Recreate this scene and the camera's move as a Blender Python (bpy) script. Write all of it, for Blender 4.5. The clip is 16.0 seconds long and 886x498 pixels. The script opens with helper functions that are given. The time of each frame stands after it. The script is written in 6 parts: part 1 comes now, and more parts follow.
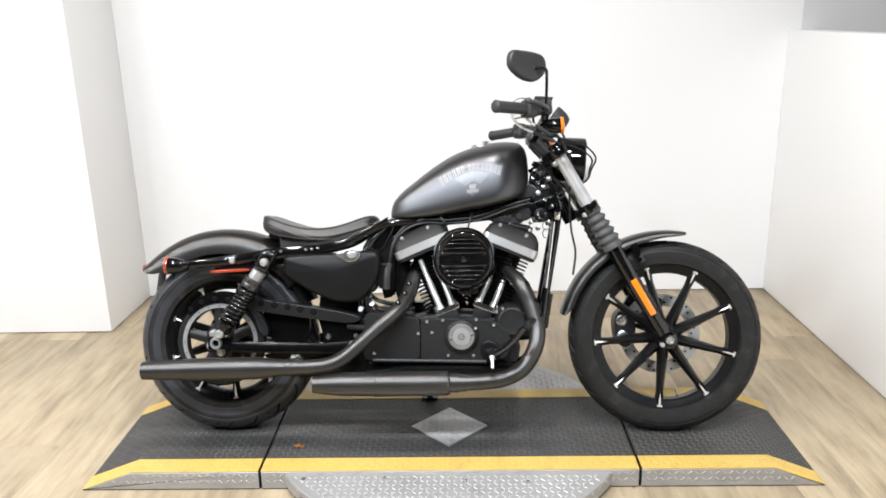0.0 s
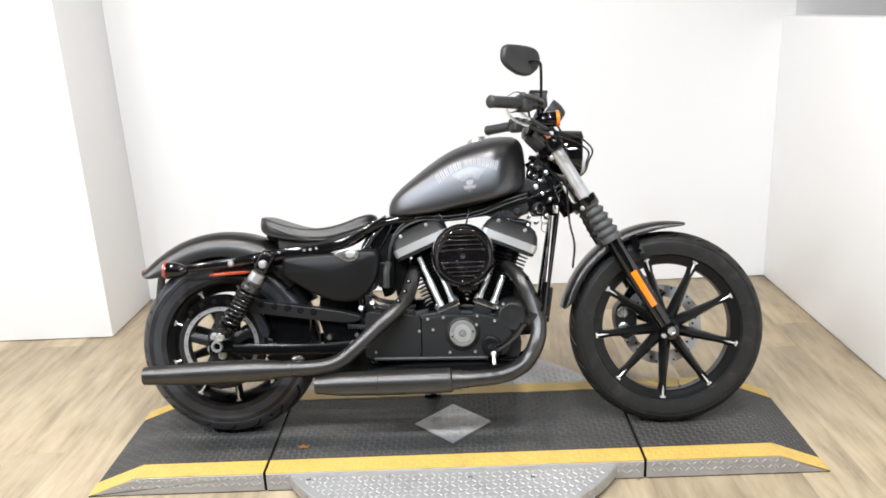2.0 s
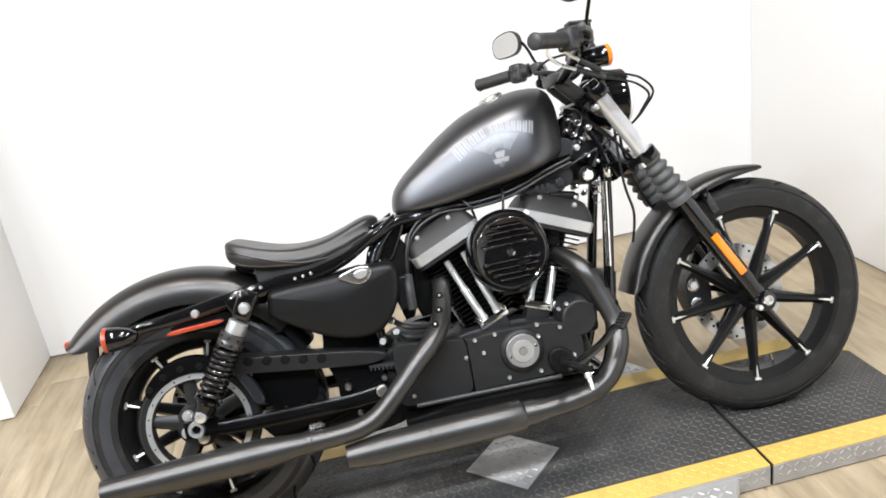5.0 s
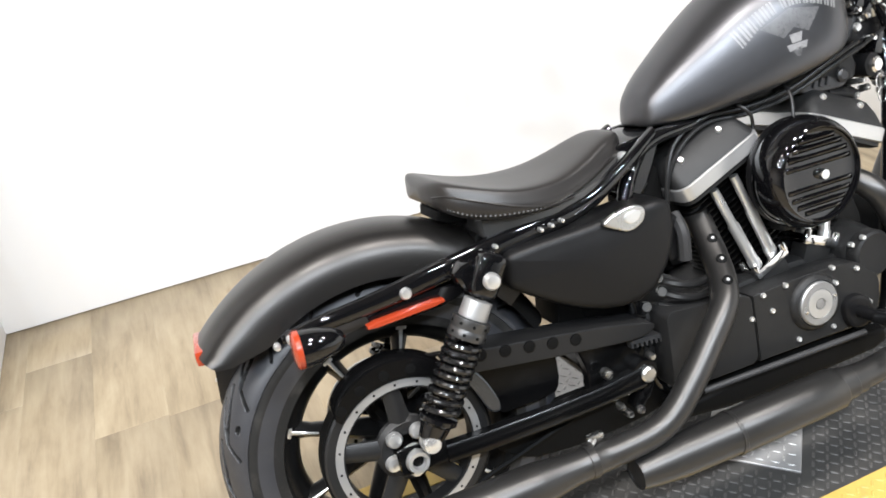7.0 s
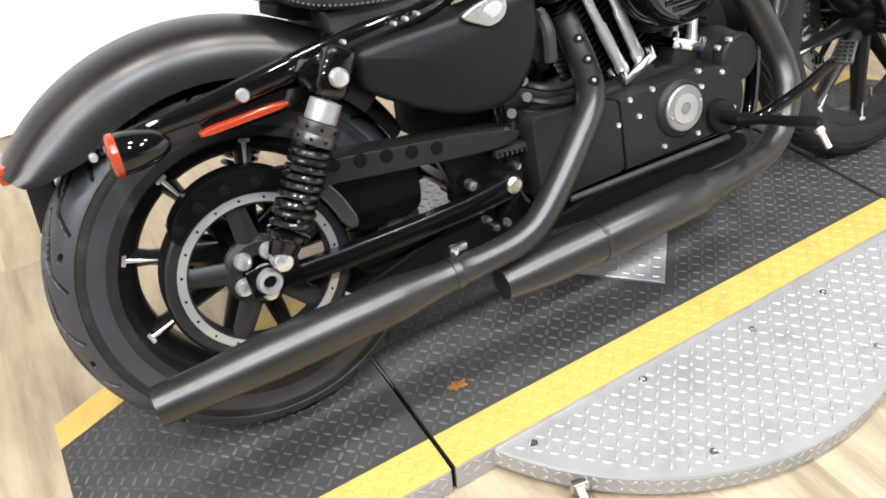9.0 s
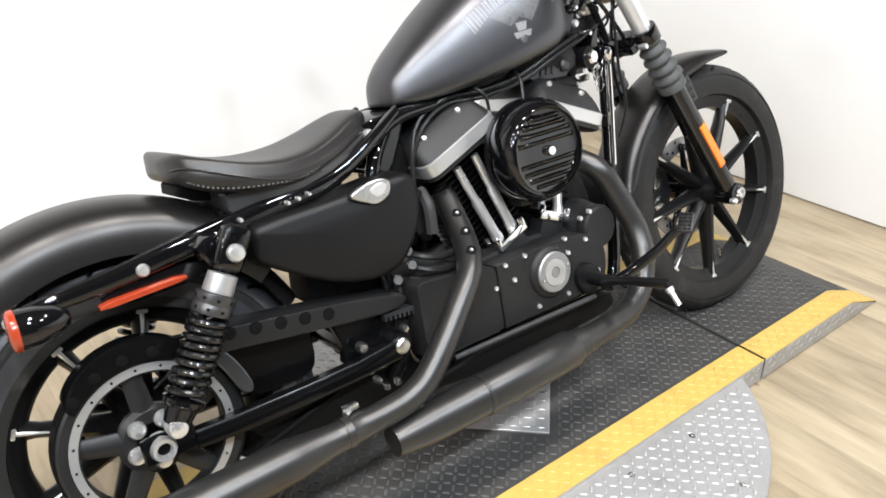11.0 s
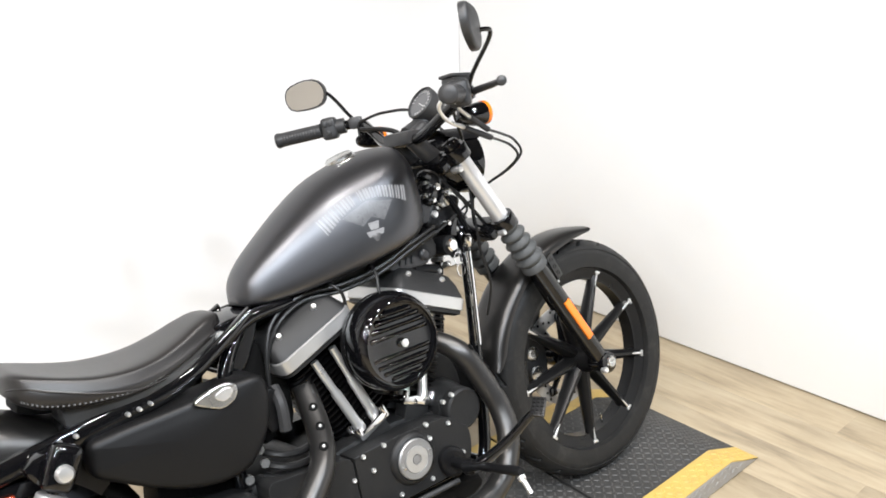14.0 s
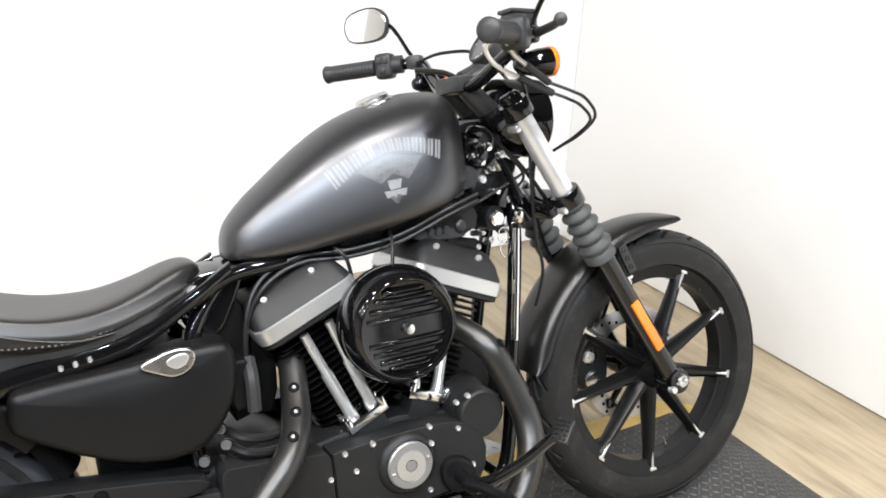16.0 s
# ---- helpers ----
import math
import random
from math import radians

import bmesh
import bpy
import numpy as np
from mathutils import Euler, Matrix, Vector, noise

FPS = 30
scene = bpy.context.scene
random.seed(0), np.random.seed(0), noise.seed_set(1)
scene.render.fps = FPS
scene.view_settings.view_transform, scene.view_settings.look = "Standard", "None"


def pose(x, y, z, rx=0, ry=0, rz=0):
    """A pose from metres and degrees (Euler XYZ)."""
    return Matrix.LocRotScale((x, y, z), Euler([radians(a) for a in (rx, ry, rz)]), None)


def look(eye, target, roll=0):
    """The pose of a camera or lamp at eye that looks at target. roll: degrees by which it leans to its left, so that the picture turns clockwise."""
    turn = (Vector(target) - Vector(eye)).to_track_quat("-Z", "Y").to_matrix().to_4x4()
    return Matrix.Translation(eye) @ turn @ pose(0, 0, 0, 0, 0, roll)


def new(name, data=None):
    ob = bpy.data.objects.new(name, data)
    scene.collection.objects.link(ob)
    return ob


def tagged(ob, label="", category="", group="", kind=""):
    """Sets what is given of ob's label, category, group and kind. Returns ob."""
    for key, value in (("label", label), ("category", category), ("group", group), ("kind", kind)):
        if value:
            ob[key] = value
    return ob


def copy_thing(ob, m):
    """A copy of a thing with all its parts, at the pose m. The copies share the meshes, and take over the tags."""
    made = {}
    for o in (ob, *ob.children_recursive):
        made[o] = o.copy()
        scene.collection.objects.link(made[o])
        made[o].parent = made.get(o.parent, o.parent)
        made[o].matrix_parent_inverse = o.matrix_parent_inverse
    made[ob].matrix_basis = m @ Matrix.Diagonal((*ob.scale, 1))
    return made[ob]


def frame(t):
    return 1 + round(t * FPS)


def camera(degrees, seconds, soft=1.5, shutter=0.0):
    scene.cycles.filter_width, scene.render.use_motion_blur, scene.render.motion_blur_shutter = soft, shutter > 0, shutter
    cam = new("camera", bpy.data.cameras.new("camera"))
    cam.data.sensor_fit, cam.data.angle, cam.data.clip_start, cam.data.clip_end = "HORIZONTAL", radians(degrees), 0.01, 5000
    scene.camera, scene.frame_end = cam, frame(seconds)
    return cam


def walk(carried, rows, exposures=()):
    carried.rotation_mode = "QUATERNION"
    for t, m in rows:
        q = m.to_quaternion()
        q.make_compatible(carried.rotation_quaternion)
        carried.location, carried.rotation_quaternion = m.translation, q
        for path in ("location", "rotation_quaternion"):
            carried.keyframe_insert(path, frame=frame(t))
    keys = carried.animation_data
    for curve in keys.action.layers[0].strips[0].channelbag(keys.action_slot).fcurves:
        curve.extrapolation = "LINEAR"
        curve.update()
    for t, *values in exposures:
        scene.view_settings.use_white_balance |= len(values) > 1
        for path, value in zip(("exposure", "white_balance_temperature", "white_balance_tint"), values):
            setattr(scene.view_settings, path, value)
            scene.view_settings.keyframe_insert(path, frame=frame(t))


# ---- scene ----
cam = camera(58.8, 16.0, 1.75)
PATH = [
    (0, (0.822, -2.566, 1.452), (0.775, -0.65, 0.88), -1.2),
    (0.5, (0.822, -2.555, 1.461), (0.785, -0.647, 0.864), -1.8),
    (1, (0.824, -2.555, 1.458), (0.788, -0.645, 0.867), -1.9),
    (1.5, (0.825, -2.554, 1.458), (0.771, -0.644, 0.868), -2.6),
    (2, (0.827, -2.557, 1.46), (0.779, -0.646, 0.873), -2.8),
    (2.5, (0.823, -2.553, 1.454), (0.781, -0.644, 0.858), -2.3),
    (3, (0.823, -2.533, 1.452), (0.797, -0.624, 0.858), -2.2),
    (3.2, (0.823, -2.522, 1.45), (0.798, -0.613, 0.853), -2.3),
    (5.3, (0.304, -1.753, 1.385), (0.599, 0.07, 0.619), -8.6),
    (5.5, (0.235, -1.664, 1.373), (0.555, 0.126, 0.541), -7.1),
    (6, (0.114, -1.367, 1.372), (0.304, 0.438, 0.531), -10.0),
    (6.5, (-0.067, -1.187, 1.354), (0.188, 0.563, 0.42), -6.6),
    (7, (-0.231, -1.09, 1.345), (0.338, 0.556, 0.362), -7.7),
    (7.5, (-0.272, -1.056, 1.273), (0.305, 0.482, 0.132), -4.9),
    (8, (-0.257, -1.048, 1.199), (0.251, 0.351, -0.137), -6.0),
    (8.5, (-0.229, -1.061, 1.176), (0.356, 0.333, -0.134), -5.3),
    (9, (-0.187, -1.082, 1.193), (0.533, 0.286, -0.077), -5.0),
    (9.2, (-0.178, -1.083, 1.198), (0.622, 0.286, -0.021), -3.2),
    (11.3, (-0.209, -1.163, 1.287), (0.888, 0.221, 0.348), -1.0),
    (11.5, (-0.207, -1.151, 1.31), (0.922, 0.218, 0.388), -0.5),
    (12, (-0.144, -1.204, 1.377), (1.021, 0.211, 0.578), 0.1),
    (12.5, (-0.067, -1.263, 1.419), (1.056, 0.236, 0.719), -0.4),
    (13, (-0.046, -1.272, 1.42), (1.097, 0.213, 0.721), -0.4),
    (13.5, (-0.043, -1.275, 1.408), (1.141, 0.17, 0.693), -1.1),
    (14, (-0.045, -1.287, 1.408), (1.181, 0.141, 0.732), -1.3),
    (14.5, (-0.046, -1.301, 1.418), (1.153, 0.161, 0.767), -1.4),
    (15, (-0.001, -1.323, 1.389), (1.045, 0.225, 0.675), -4.5),
    (15.5, (0.148, -1.367, 1.359), (1.159, 0.193, 0.62), 3.2),
    (16, (0.283, -1.177, 1.337), (1.212, 0.413, 0.555), 2.4),
]
EXPOSURES = ((0, -0.20), (3.2, -0.17), (5.5, -0.05), (7.0, -0.02), (9.0, 0.0), (11.5, -0.14), (14.5, -0.08), (16, -0.05))
walk(cam, [(t, look(eye, target, roll)) for t, eye, target, roll in PATH], EXPOSURES)

# ---- world and lamps ----
world = bpy.data.worlds.new("room_air")
world.use_nodes = True
scene.world = world
world.node_tree.nodes["Background"].inputs[0].default_value = (0.75, 0.78, 0.82, 1)
world.node_tree.nodes["Background"].inputs[1].default_value = 0.25

CEILING = 3.4
LAMP_ROWS = ((-0.9, 42.5, (1.0, 0.955, 0.925)), (-2.4, 74.0, (0.84, 0.915, 1.0)))
LAMP_XS = (-3.7, -2.6, -1.5, -0.4, 0.7, 1.8)
LAMP_SPOTS = [(x, row[0]) for row in LAMP_ROWS for x in LAMP_XS]
scene.view_settings.exposure = 0.0


def panel_lamp(x, y, power, colour):
    data = bpy.data.lights.new("panel_light", "AREA")
    data.shape, data.size, data.size_y, data.energy = "RECTANGLE", 0.19, 0.19, power
    data.color = colour
    ob = new("panel_light", data)
    ob.matrix_world = pose(x, y, CEILING - 0.075)
    return ob


for ly, power, colour in LAMP_ROWS:
    for lx in LAMP_XS:
        panel_lamp(lx, ly, power, colour)


# ---- materials ----
def node(tree, kind, **values):
    n = tree.nodes.new(kind)
    for key, value in values.items():
        n.inputs[key].default_value = value
    return n


def surface(name, colour, rough=0.5, metal=0.0, vary=0.12, scale=6.0, grain=0.0, grain_scale=300.0, rough_vary=0.08, coat=0.0,
            spec=0.5, blotch=None, blotch_amount=0.0, blotch_scale=9.0, per_object=0.0):
    """A principled surface with colour and gloss that drift at two scales, and fine relief."""
    m = bpy.data.materials.new(name)
    m.use_nodes = True
    t = m.node_tree
    b = t.nodes["Principled BSDF"]
    b.inputs["Metallic"].default_value = metal
    b.inputs["Coat Weight"].default_value = coat
    b.inputs["Coat Roughness"].default_value = 0.05
    b.inputs["Specular IOR Level"].default_value = spec
    co = t.nodes.new("ShaderNodeTexCoord")
    big = node(t, "ShaderNodeTexNoise", Scale=scale, Detail=5.0, Roughness=0.6)
    fine = node(t, "ShaderNodeTexNoise", Scale=grain_scale, Detail=3.0)
    for n in (big, fine):
        t.links.new(co.outputs["Object"], n.inputs["Vector"])
    mix = t.nodes.new("ShaderNodeMix")
    mix.data_type = "RGBA"
    mix.inputs["A"].default_value = (*[max(0.0, c * (1 - vary)) for c in colour], 1)
    mix.inputs["B"].default_value = (*[min(1.0, c * (1 + vary)) for c in colour], 1)
    t.links.new(big.outputs["Fac"], mix.inputs["Factor"])
    last = mix.outputs["Result"]
    if blotch:
        spots = node(t, "ShaderNodeTexNoise", Scale=blotch_scale, Detail=8.0, Roughness=0.7)
        t.links.new(co.outputs["Object"], spots.inputs["Vector"])
        ramp = t.nodes.new("ShaderNodeMapRange")
        ramp.inputs["From Min"].default_value, ramp.inputs["From Max"].default_value = 0.52, 0.72
        ramp.inputs["To Max"].default_value = blotch_amount
        t.links.new(spots.outputs["Fac"], ramp.inputs["Value"])
        over = t.nodes.new("ShaderNodeMix")
        over.data_type = "RGBA"
        over.inputs["B"].default_value = (*blotch, 1)
        t.links.new(ramp.outputs["Result"], over.inputs["Factor"])
        t.links.new(last, over.inputs["A"])
        last = over.outputs["Result"]
    if per_object:
        info = t.nodes.new("ShaderNodeObjectInfo")
        lift = t.nodes.new("ShaderNodeMapRange")
        lift.inputs["To Min"].default_value, lift.inputs["To Max"].default_value = 1 - per_object, 1 + per_object
        t.links.new(info.outputs["Random"], lift.inputs["Value"])
        hsv = t.nodes.new("ShaderNodeHueSaturation")
        t.links.new(lift.outputs["Result"], hsv.inputs["Value"])
        t.links.new(last, hsv.inputs["Color"])
        last = hsv.outputs["Color"]
    t.links.new(last, b.inputs["Base Color"])
    gloss = t.nodes.new("ShaderNodeMapRange")
    gloss.inputs["To Min"].default_value, gloss.inputs["To Max"].default_value = max(0.02, rough - rough_vary), min(1, rough + rough_vary)
    t.links.new(big.outputs["Fac"], gloss.inputs["Value"])
    t.links.new(gloss.outputs["Result"], b.inputs["Roughness"])
    if grain:
        bump = node(t, "ShaderNodeBump", Strength=grain, Distance=0.001)
        t.links.new(fine.outputs["Fac"], bump.inputs["Height"])
        t.links.new(bump.outputs["Normal"], b.inputs["Normal"])
    return m


def leather(name, colour):
    m = surface(name, colour, 0.37, vary=0.15, scale=5, spec=0.5, rough_vary=0.04)
    t = m.node_tree
    cells = node(t, "ShaderNodeTexVoronoi", Scale=420.0)
    co = t.nodes["Texture Coordinate"]
    t.links.new(co.outputs["Object"], cells.inputs["Vector"])
    bump = node(t, "ShaderNodeBump", Strength=0.1, Distance=0.001)
    t.links.new(cells.outputs["Distance"], bump.inputs["Height"])
    t.links.new(bump.outputs["Normal"], t.nodes["Principled BSDF"].inputs["Normal"])
    return m


def plank_wood(name):
    """Washed oak laminate: long grain along y, knots, and a tone of its own for each plank."""
    m = bpy.data.materials.new(name)
    m.use_nodes = True
    t = m.node_tree
    b = t.nodes["Principled BSDF"]
    co = t.nodes.new("ShaderNodeTexCoord")
    info = t.nodes.new("ShaderNodeObjectInfo")
    isl = t.nodes.new("ShaderNodeNewGeometry")
    seed = t.nodes.new("ShaderNodeMath")
    seed.operation = "ADD"
    t.links.new(info.outputs["Random"], seed.inputs[0])
    t.links.new(isl.outputs["Random Per Island"], seed.inputs[1])
    push = t.nodes.new("ShaderNodeMath")
    push.operation = "MULTIPLY"
    push.inputs[1].default_value = 1.1
    t.links.new(seed.outputs[0], push.inputs[0])
    comb = t.nodes.new("ShaderNodeCombineXYZ")
    t.links.new(push.outputs[0], comb.inputs["Z"])
    add = t.nodes.new("ShaderNodeVectorMath")
    t.links.new(isl.outputs["Position"], add.inputs[0])
    t.links.new(comb.outputs[0], add.inputs[1])
    def grain(sx, sy, scale, detail, rough, dist=0.0):
        mp = t.nodes.new("ShaderNodeMapping")
        mp.inputs["Scale"].default_value = (sx, sy, 1)
        t.links.new(add.outputs[0], mp.inputs["Vector"])
        n = node(t, "ShaderNodeTexNoise", Scale=scale, Detail=detail, Roughness=rough, Distortion=dist)
        t.links.new(mp.outputs[0], n.inputs["Vector"])
        return n
    broad, streak, pores = grain(5.0, 1.5, 1.5, 6, 0.60, 0.35), grain(15, 1.6, 2.0, 8, 0.66, 0.3), grain(160, 5, 2.0, 4, 0.6)
    ramp = t.nodes.new("ShaderNodeValToRGB")
    r = ramp.color_ramp
    r.elements[0].position, r.elements[0].color = 0.35, (0.198, 0.154, 0.100, 1)
    r.elements[1].position, r.elements[1].color = 0.68, (0.425, 0.352, 0.240, 1)
    e = r.elements.new(0.5)
    e.color = (0.328, 0.262, 0.172, 1)
    mixf = t.nodes.new("ShaderNodeMix")
    mixf.inputs["Factor"].default_value = 0.52
    t.links.new(broad.outputs["Fac"], mixf.inputs["A"])
    t.links.new(streak.outputs["Fac"], mixf.inputs["B"])
    t.links.new(mixf.outputs["Result"], ramp.inputs["Fac"])
    knots = t.nodes.new("ShaderNodeTexVoronoi")
    knots.inputs["Scale"].default_value = 4.2
    mp = t.nodes.new("ShaderNodeMapping")
    mp.inputs["Scale"].default_value = (1.0, 0.75, 0.01)
    t.links.new(add.outputs[0], mp.inputs["Vector"])
    t.links.new(mp.outputs[0], knots.inputs["Vector"])
    kr = t.nodes.new("ShaderNodeMapRange")
    kr.inputs["From Min"].default_value, kr.inputs["From Max"].default_value = 0.012, 0.034
    kr.inputs["To Min"].default_value, kr.inputs["To Max"].default_value = 0.85, 0.0
    t.links.new(knots.outputs["Distance"], kr.inputs["Value"])
    kn = t.nodes.new("ShaderNodeMix")
    kn.data_type = "RGBA"
    kn.inputs["B"].default_value = (0.15, 0.095, 0.055, 1)
    t.links.new(kr.outputs["Result"], kn.inputs["Factor"])
    t.links.new(ramp.outputs["Color"], kn.inputs["A"])
    hsv = t.nodes.new("ShaderNodeHueSaturation")
    tone = t.nodes.new("ShaderNodeMapRange")
    tone.inputs["To Min"].default_value, tone.inputs["To Max"].default_value = 0.975, 1.025
    fr = t.nodes.new("ShaderNodeMath")
    fr.operation = "FRACT"
    t.links.new(seed.outputs[0], fr.inputs[0])
    t.links.new(fr.outputs[0], tone.inputs["Value"])
    t.links.new(tone.outputs["Result"], hsv.inputs["Value"])
    t.links.new(kn.outputs["Result"], hsv.inputs["Color"])
    t.links.new(hsv.outputs["Color"], b.inputs["Base Color"])
    b.inputs["Roughness"].default_value = 0.45
    bump = node(t, "ShaderNodeBump", Strength=0.15, Distance=0.001)
    t.links.new(pores.outputs["Fac"], bump.inputs["Height"])
    t.links.new(bump.outputs["Normal"], b.inputs["Normal"])
    return m


# the back wall's white, raised in colour to brighten the dimmer partition
LIFTED_WHITE = surface("lifted_white_wall_paint", (0.83, 0.83, 0.825), 0.6, vary=0.015, scale=1.5, grain=0.12, grain_scale=90)
WHITE = surface("white_wall_paint", (0.775, 0.775, 0.775), 0.6, vary=0.015, scale=1.5, grain=0.12, grain_scale=90)
CEIL = surface("ceiling_paint", (0.15, 0.14, 0.13), 0.8, vary=0.03, scale=2)
# the back wall's white greyed down, as if fewer lamps reached it
SHADED_WALL = surface("shaded_white_wall_paint", (0.60, 0.60, 0.60), 0.7, vary=0.04, scale=2)
GREY_WALL = surface("grey_wall_paint", (0.52, 0.515, 0.51), 0.7, vary=0.05, scale=2)
BEIGE_WALL = surface("beige_wall_paint", (0.60, 0.56, 0.51), 0.7, vary=0.06, scale=1.5)
SHOP_WALL = surface("dark_grey_wall_paint", (0.08, 0.08, 0.083), 0.7, vary=0.1, scale=1.5)
OAK = plank_wood("washed_oak_laminate")
SUBFLOOR = surface("floor_joint", (0.25, 0.205, 0.15), 0.8)
LAMP_GLOW = bpy.data.materials.new("lamp_diffuser")
LAMP_GLOW.use_nodes = True
LAMP_GLOW.node_tree.nodes["Principled BSDF"].inputs["Base Color"].default_value = (0.9, 0.9, 0.9, 1)

DENIM = surface("satin_black_paint", (0.104, 0.1045, 0.111), 0.35, rough_vary=0.03, metal=0.94, vary=0.12, scale=5, grain=0.05, grain_scale=900, spec=0.5)
FENDER = surface("satin_black_fender_paint", (0.050, 0.048, 0.0465), 0.33, rough_vary=0.03, metal=0.88, vary=0.10, scale=5, grain=0.05, grain_scale=900)
GLOSS = surface("gloss_black_paint", (0.003, 0.003, 0.0035), 0.045, vary=0.1, scale=8, rough_vary=0.015, coat=0.15)
WRINKLE = surface("black_wrinkle_coat", (0.0115, 0.0115, 0.0117), 0.47, vary=0.2, scale=20, grain=0.4, grain_scale=700, spec=0.30, blotch=(0.012, 0.0118, 0.0115), blotch_amount=0.3)
SATIN = surface("satin_black_plastic", (0.0055, 0.0055, 0.006), 0.36, vary=0.15, scale=12, grain=0.1, grain_scale=600, spec=0.20)
FIN = surface("black_fin_enamel", (0.002, 0.002, 0.0022), 0.30, vary=0.2, scale=20, spec=0.18)
PIPE = surface("matte_black_exhaust", (0.068, 0.0665, 0.065), 0.36, metal=0.85, vary=0.14, scale=10, rough_vary=0.04, grain=0.05, grain_scale=500, blotch=(0.098, 0.090, 0.082), blotch_amount=0.35)
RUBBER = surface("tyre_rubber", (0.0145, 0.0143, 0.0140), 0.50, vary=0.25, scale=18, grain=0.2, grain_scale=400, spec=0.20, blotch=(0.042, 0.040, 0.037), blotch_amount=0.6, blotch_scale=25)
SOFT = surface("soft_black_rubber", (0.026, 0.026, 0.027), 0.55, vary=0.15, scale=30, grain=0.3, grain_scale=500, spec=0.28)
TYRE_TREAD = surface("pale_tread_rubber", (0.0255, 0.0268, 0.0315), 0.40, vary=0.2, scale=22, grain=0.2, grain_scale=400, spec=0.55, blotch=(0.055, 0.054, 0.053), blotch_amount=0.3, blotch_scale=25)
PRELOAD = surface("grey_shock_ring", (0.075, 0.075, 0.075), 0.33, metal=0.7, vary=0.15, scale=30)
SPRING = surface("semi_gloss_black_spring", (0.007, 0.007, 0.0073), 0.17, vary=0.15, scale=30, spec=0.6)
SIDE = surface("satin_black_side_cover", (0.0062, 0.0062, 0.0065), 0.40, vary=0.12, scale=8, grain=0.1, grain_scale=700, spec=0.21)
CONTROL = surface("grey_black_control_paint", (0.030, 0.030, 0.031), 0.42, vary=0.15, scale=20, grain=0.2, grain_scale=600, spec=0.4)
TIMER_PLATE = surface("pale_nickel", (0.42, 0.42, 0.42), 0.42, metal=0.7, vary=0.06, scale=40)
BAND = surface("satin_machined_band", (0.60, 0.60, 0.595), 0.40, metal=0.85, vary=0.06, scale=30)
GUARD = surface("semi_gloss_black_guard", (0.0028, 0.0028, 0.003), 0.20, vary=0.15, scale=14, spec=0.17)
GUARD_PLATE = surface("satin_black_guard_plate", (0.011, 0.011, 0.0113), 0.34, vary=0.15, scale=14, spec=0.3)
LEATHER = leather("black_seat_leather", (0.0125, 0.0112, 0.0106))
CHROME = surface("chrome", (0.82, 0.82, 0.82), 0.08, metal=1.0, vary=0.04, scale=12, rough_vary=0.04)
TIMER = surface("satin_nickel", (0.30, 0.30, 0.30), 0.42, metal=0.7, vary=0.06, scale=40)
STEEL = surface("brushed_steel", (0.62, 0.62, 0.61), 0.27, metal=1.0, vary=0.08, scale=25, grain=0.08, grain_scale=500)
MACHINED = surface("machined_aluminium", (0.80, 0.80, 0.79), 0.30, metal=0.85, vary=0.05, scale=30)
TUBE = surface("polished_fork_tube", (0.70, 0.70, 0.705), 0.30, metal=0.6, vary=0.04, scale=10)
DISC = surface("brake_disc_steel", (0.50, 0.50, 0.50), 0.33, metal=1.0, vary=0.1, scale=30)
GEAR_COVER = surface("dark_grey_wrinkle_coat", (0.013, 0.013, 0.0132), 0.5, vary=0.15, scale=20, grain=0.4, grain_scale=700, spec=0.36)
# near-black for hole discs, shade fillers and some truly black parts
DARK = surface("black_shade_and_parts", (0.003, 0.003, 0.003), 0.6, vary=0.2, scale=10, spec=0.1)
GRAPHIC = surface("silver_grey_graphic", (0.235, 0.235, 0.24), 0.45, metal=0.2, vary=0.15, scale=60, blotch=(0.12, 0.12, 0.13), blotch_amount=0.6, blotch_scale=90)
GRAPHIC_DARK = surface("charcoal_graphic", (0.16, 0.16, 0.165), 0.36, metal=0.6, vary=0.35, scale=70, blotch=(0.05, 0.05, 0.055), blotch_amount=0.7, blotch_scale=110)
ORANGE = surface("orange_reflector", (0.85, 0.20, 0.012), 0.16, vary=0.08, scale=60, grain=0.2, grain_scale=350, coat=0.5)
RED = surface("red_reflector", (0.30, 0.036, 0.012), 0.2, vary=0.14, scale=60, grain=0.2, grain_scale=350, coat=0.4)
BLUEFILM = surface("grey_plastic_film", (0.075, 0.08, 0.09), 0.14, metal=0.8, vary=0.2, scale=20)
MIRROR = surface("mirror_glass", (0.88, 0.88, 0.87), 0.02, metal=1.0, vary=0.0, rough_vary=0.0)
DIAL = surface("speedometer_face", (0.10, 0.10, 0.105), 0.35, vary=0.2, scale=60)
LENS = surface("clear_lens", (0.75, 0.77, 0.78), 0.06, vary=0.02, rough_vary=0.02, spec=0.7)
STITCH = surface("grey_thread", (0.07, 0.07, 0.07), 0.8, vary=0.1)
DECK = surface("worn_black_tread_paint", (0.041, 0.040, 0.0383), 0.52, vary=0.3, scale=4, spec=0.22, grain=0.3, grain_scale=260, blotch=(0.066, 0.062, 0.056), blotch_amount=0.6, blotch_scale=7)
TREAD = surface("worn_tread_bar", (0.062, 0.059, 0.056), 0.45, metal=0.0, spec=0.3, vary=0.4, scale=5, blotch=(0.13, 0.128, 0.125), blotch_amount=0.6, blotch_scale=12)
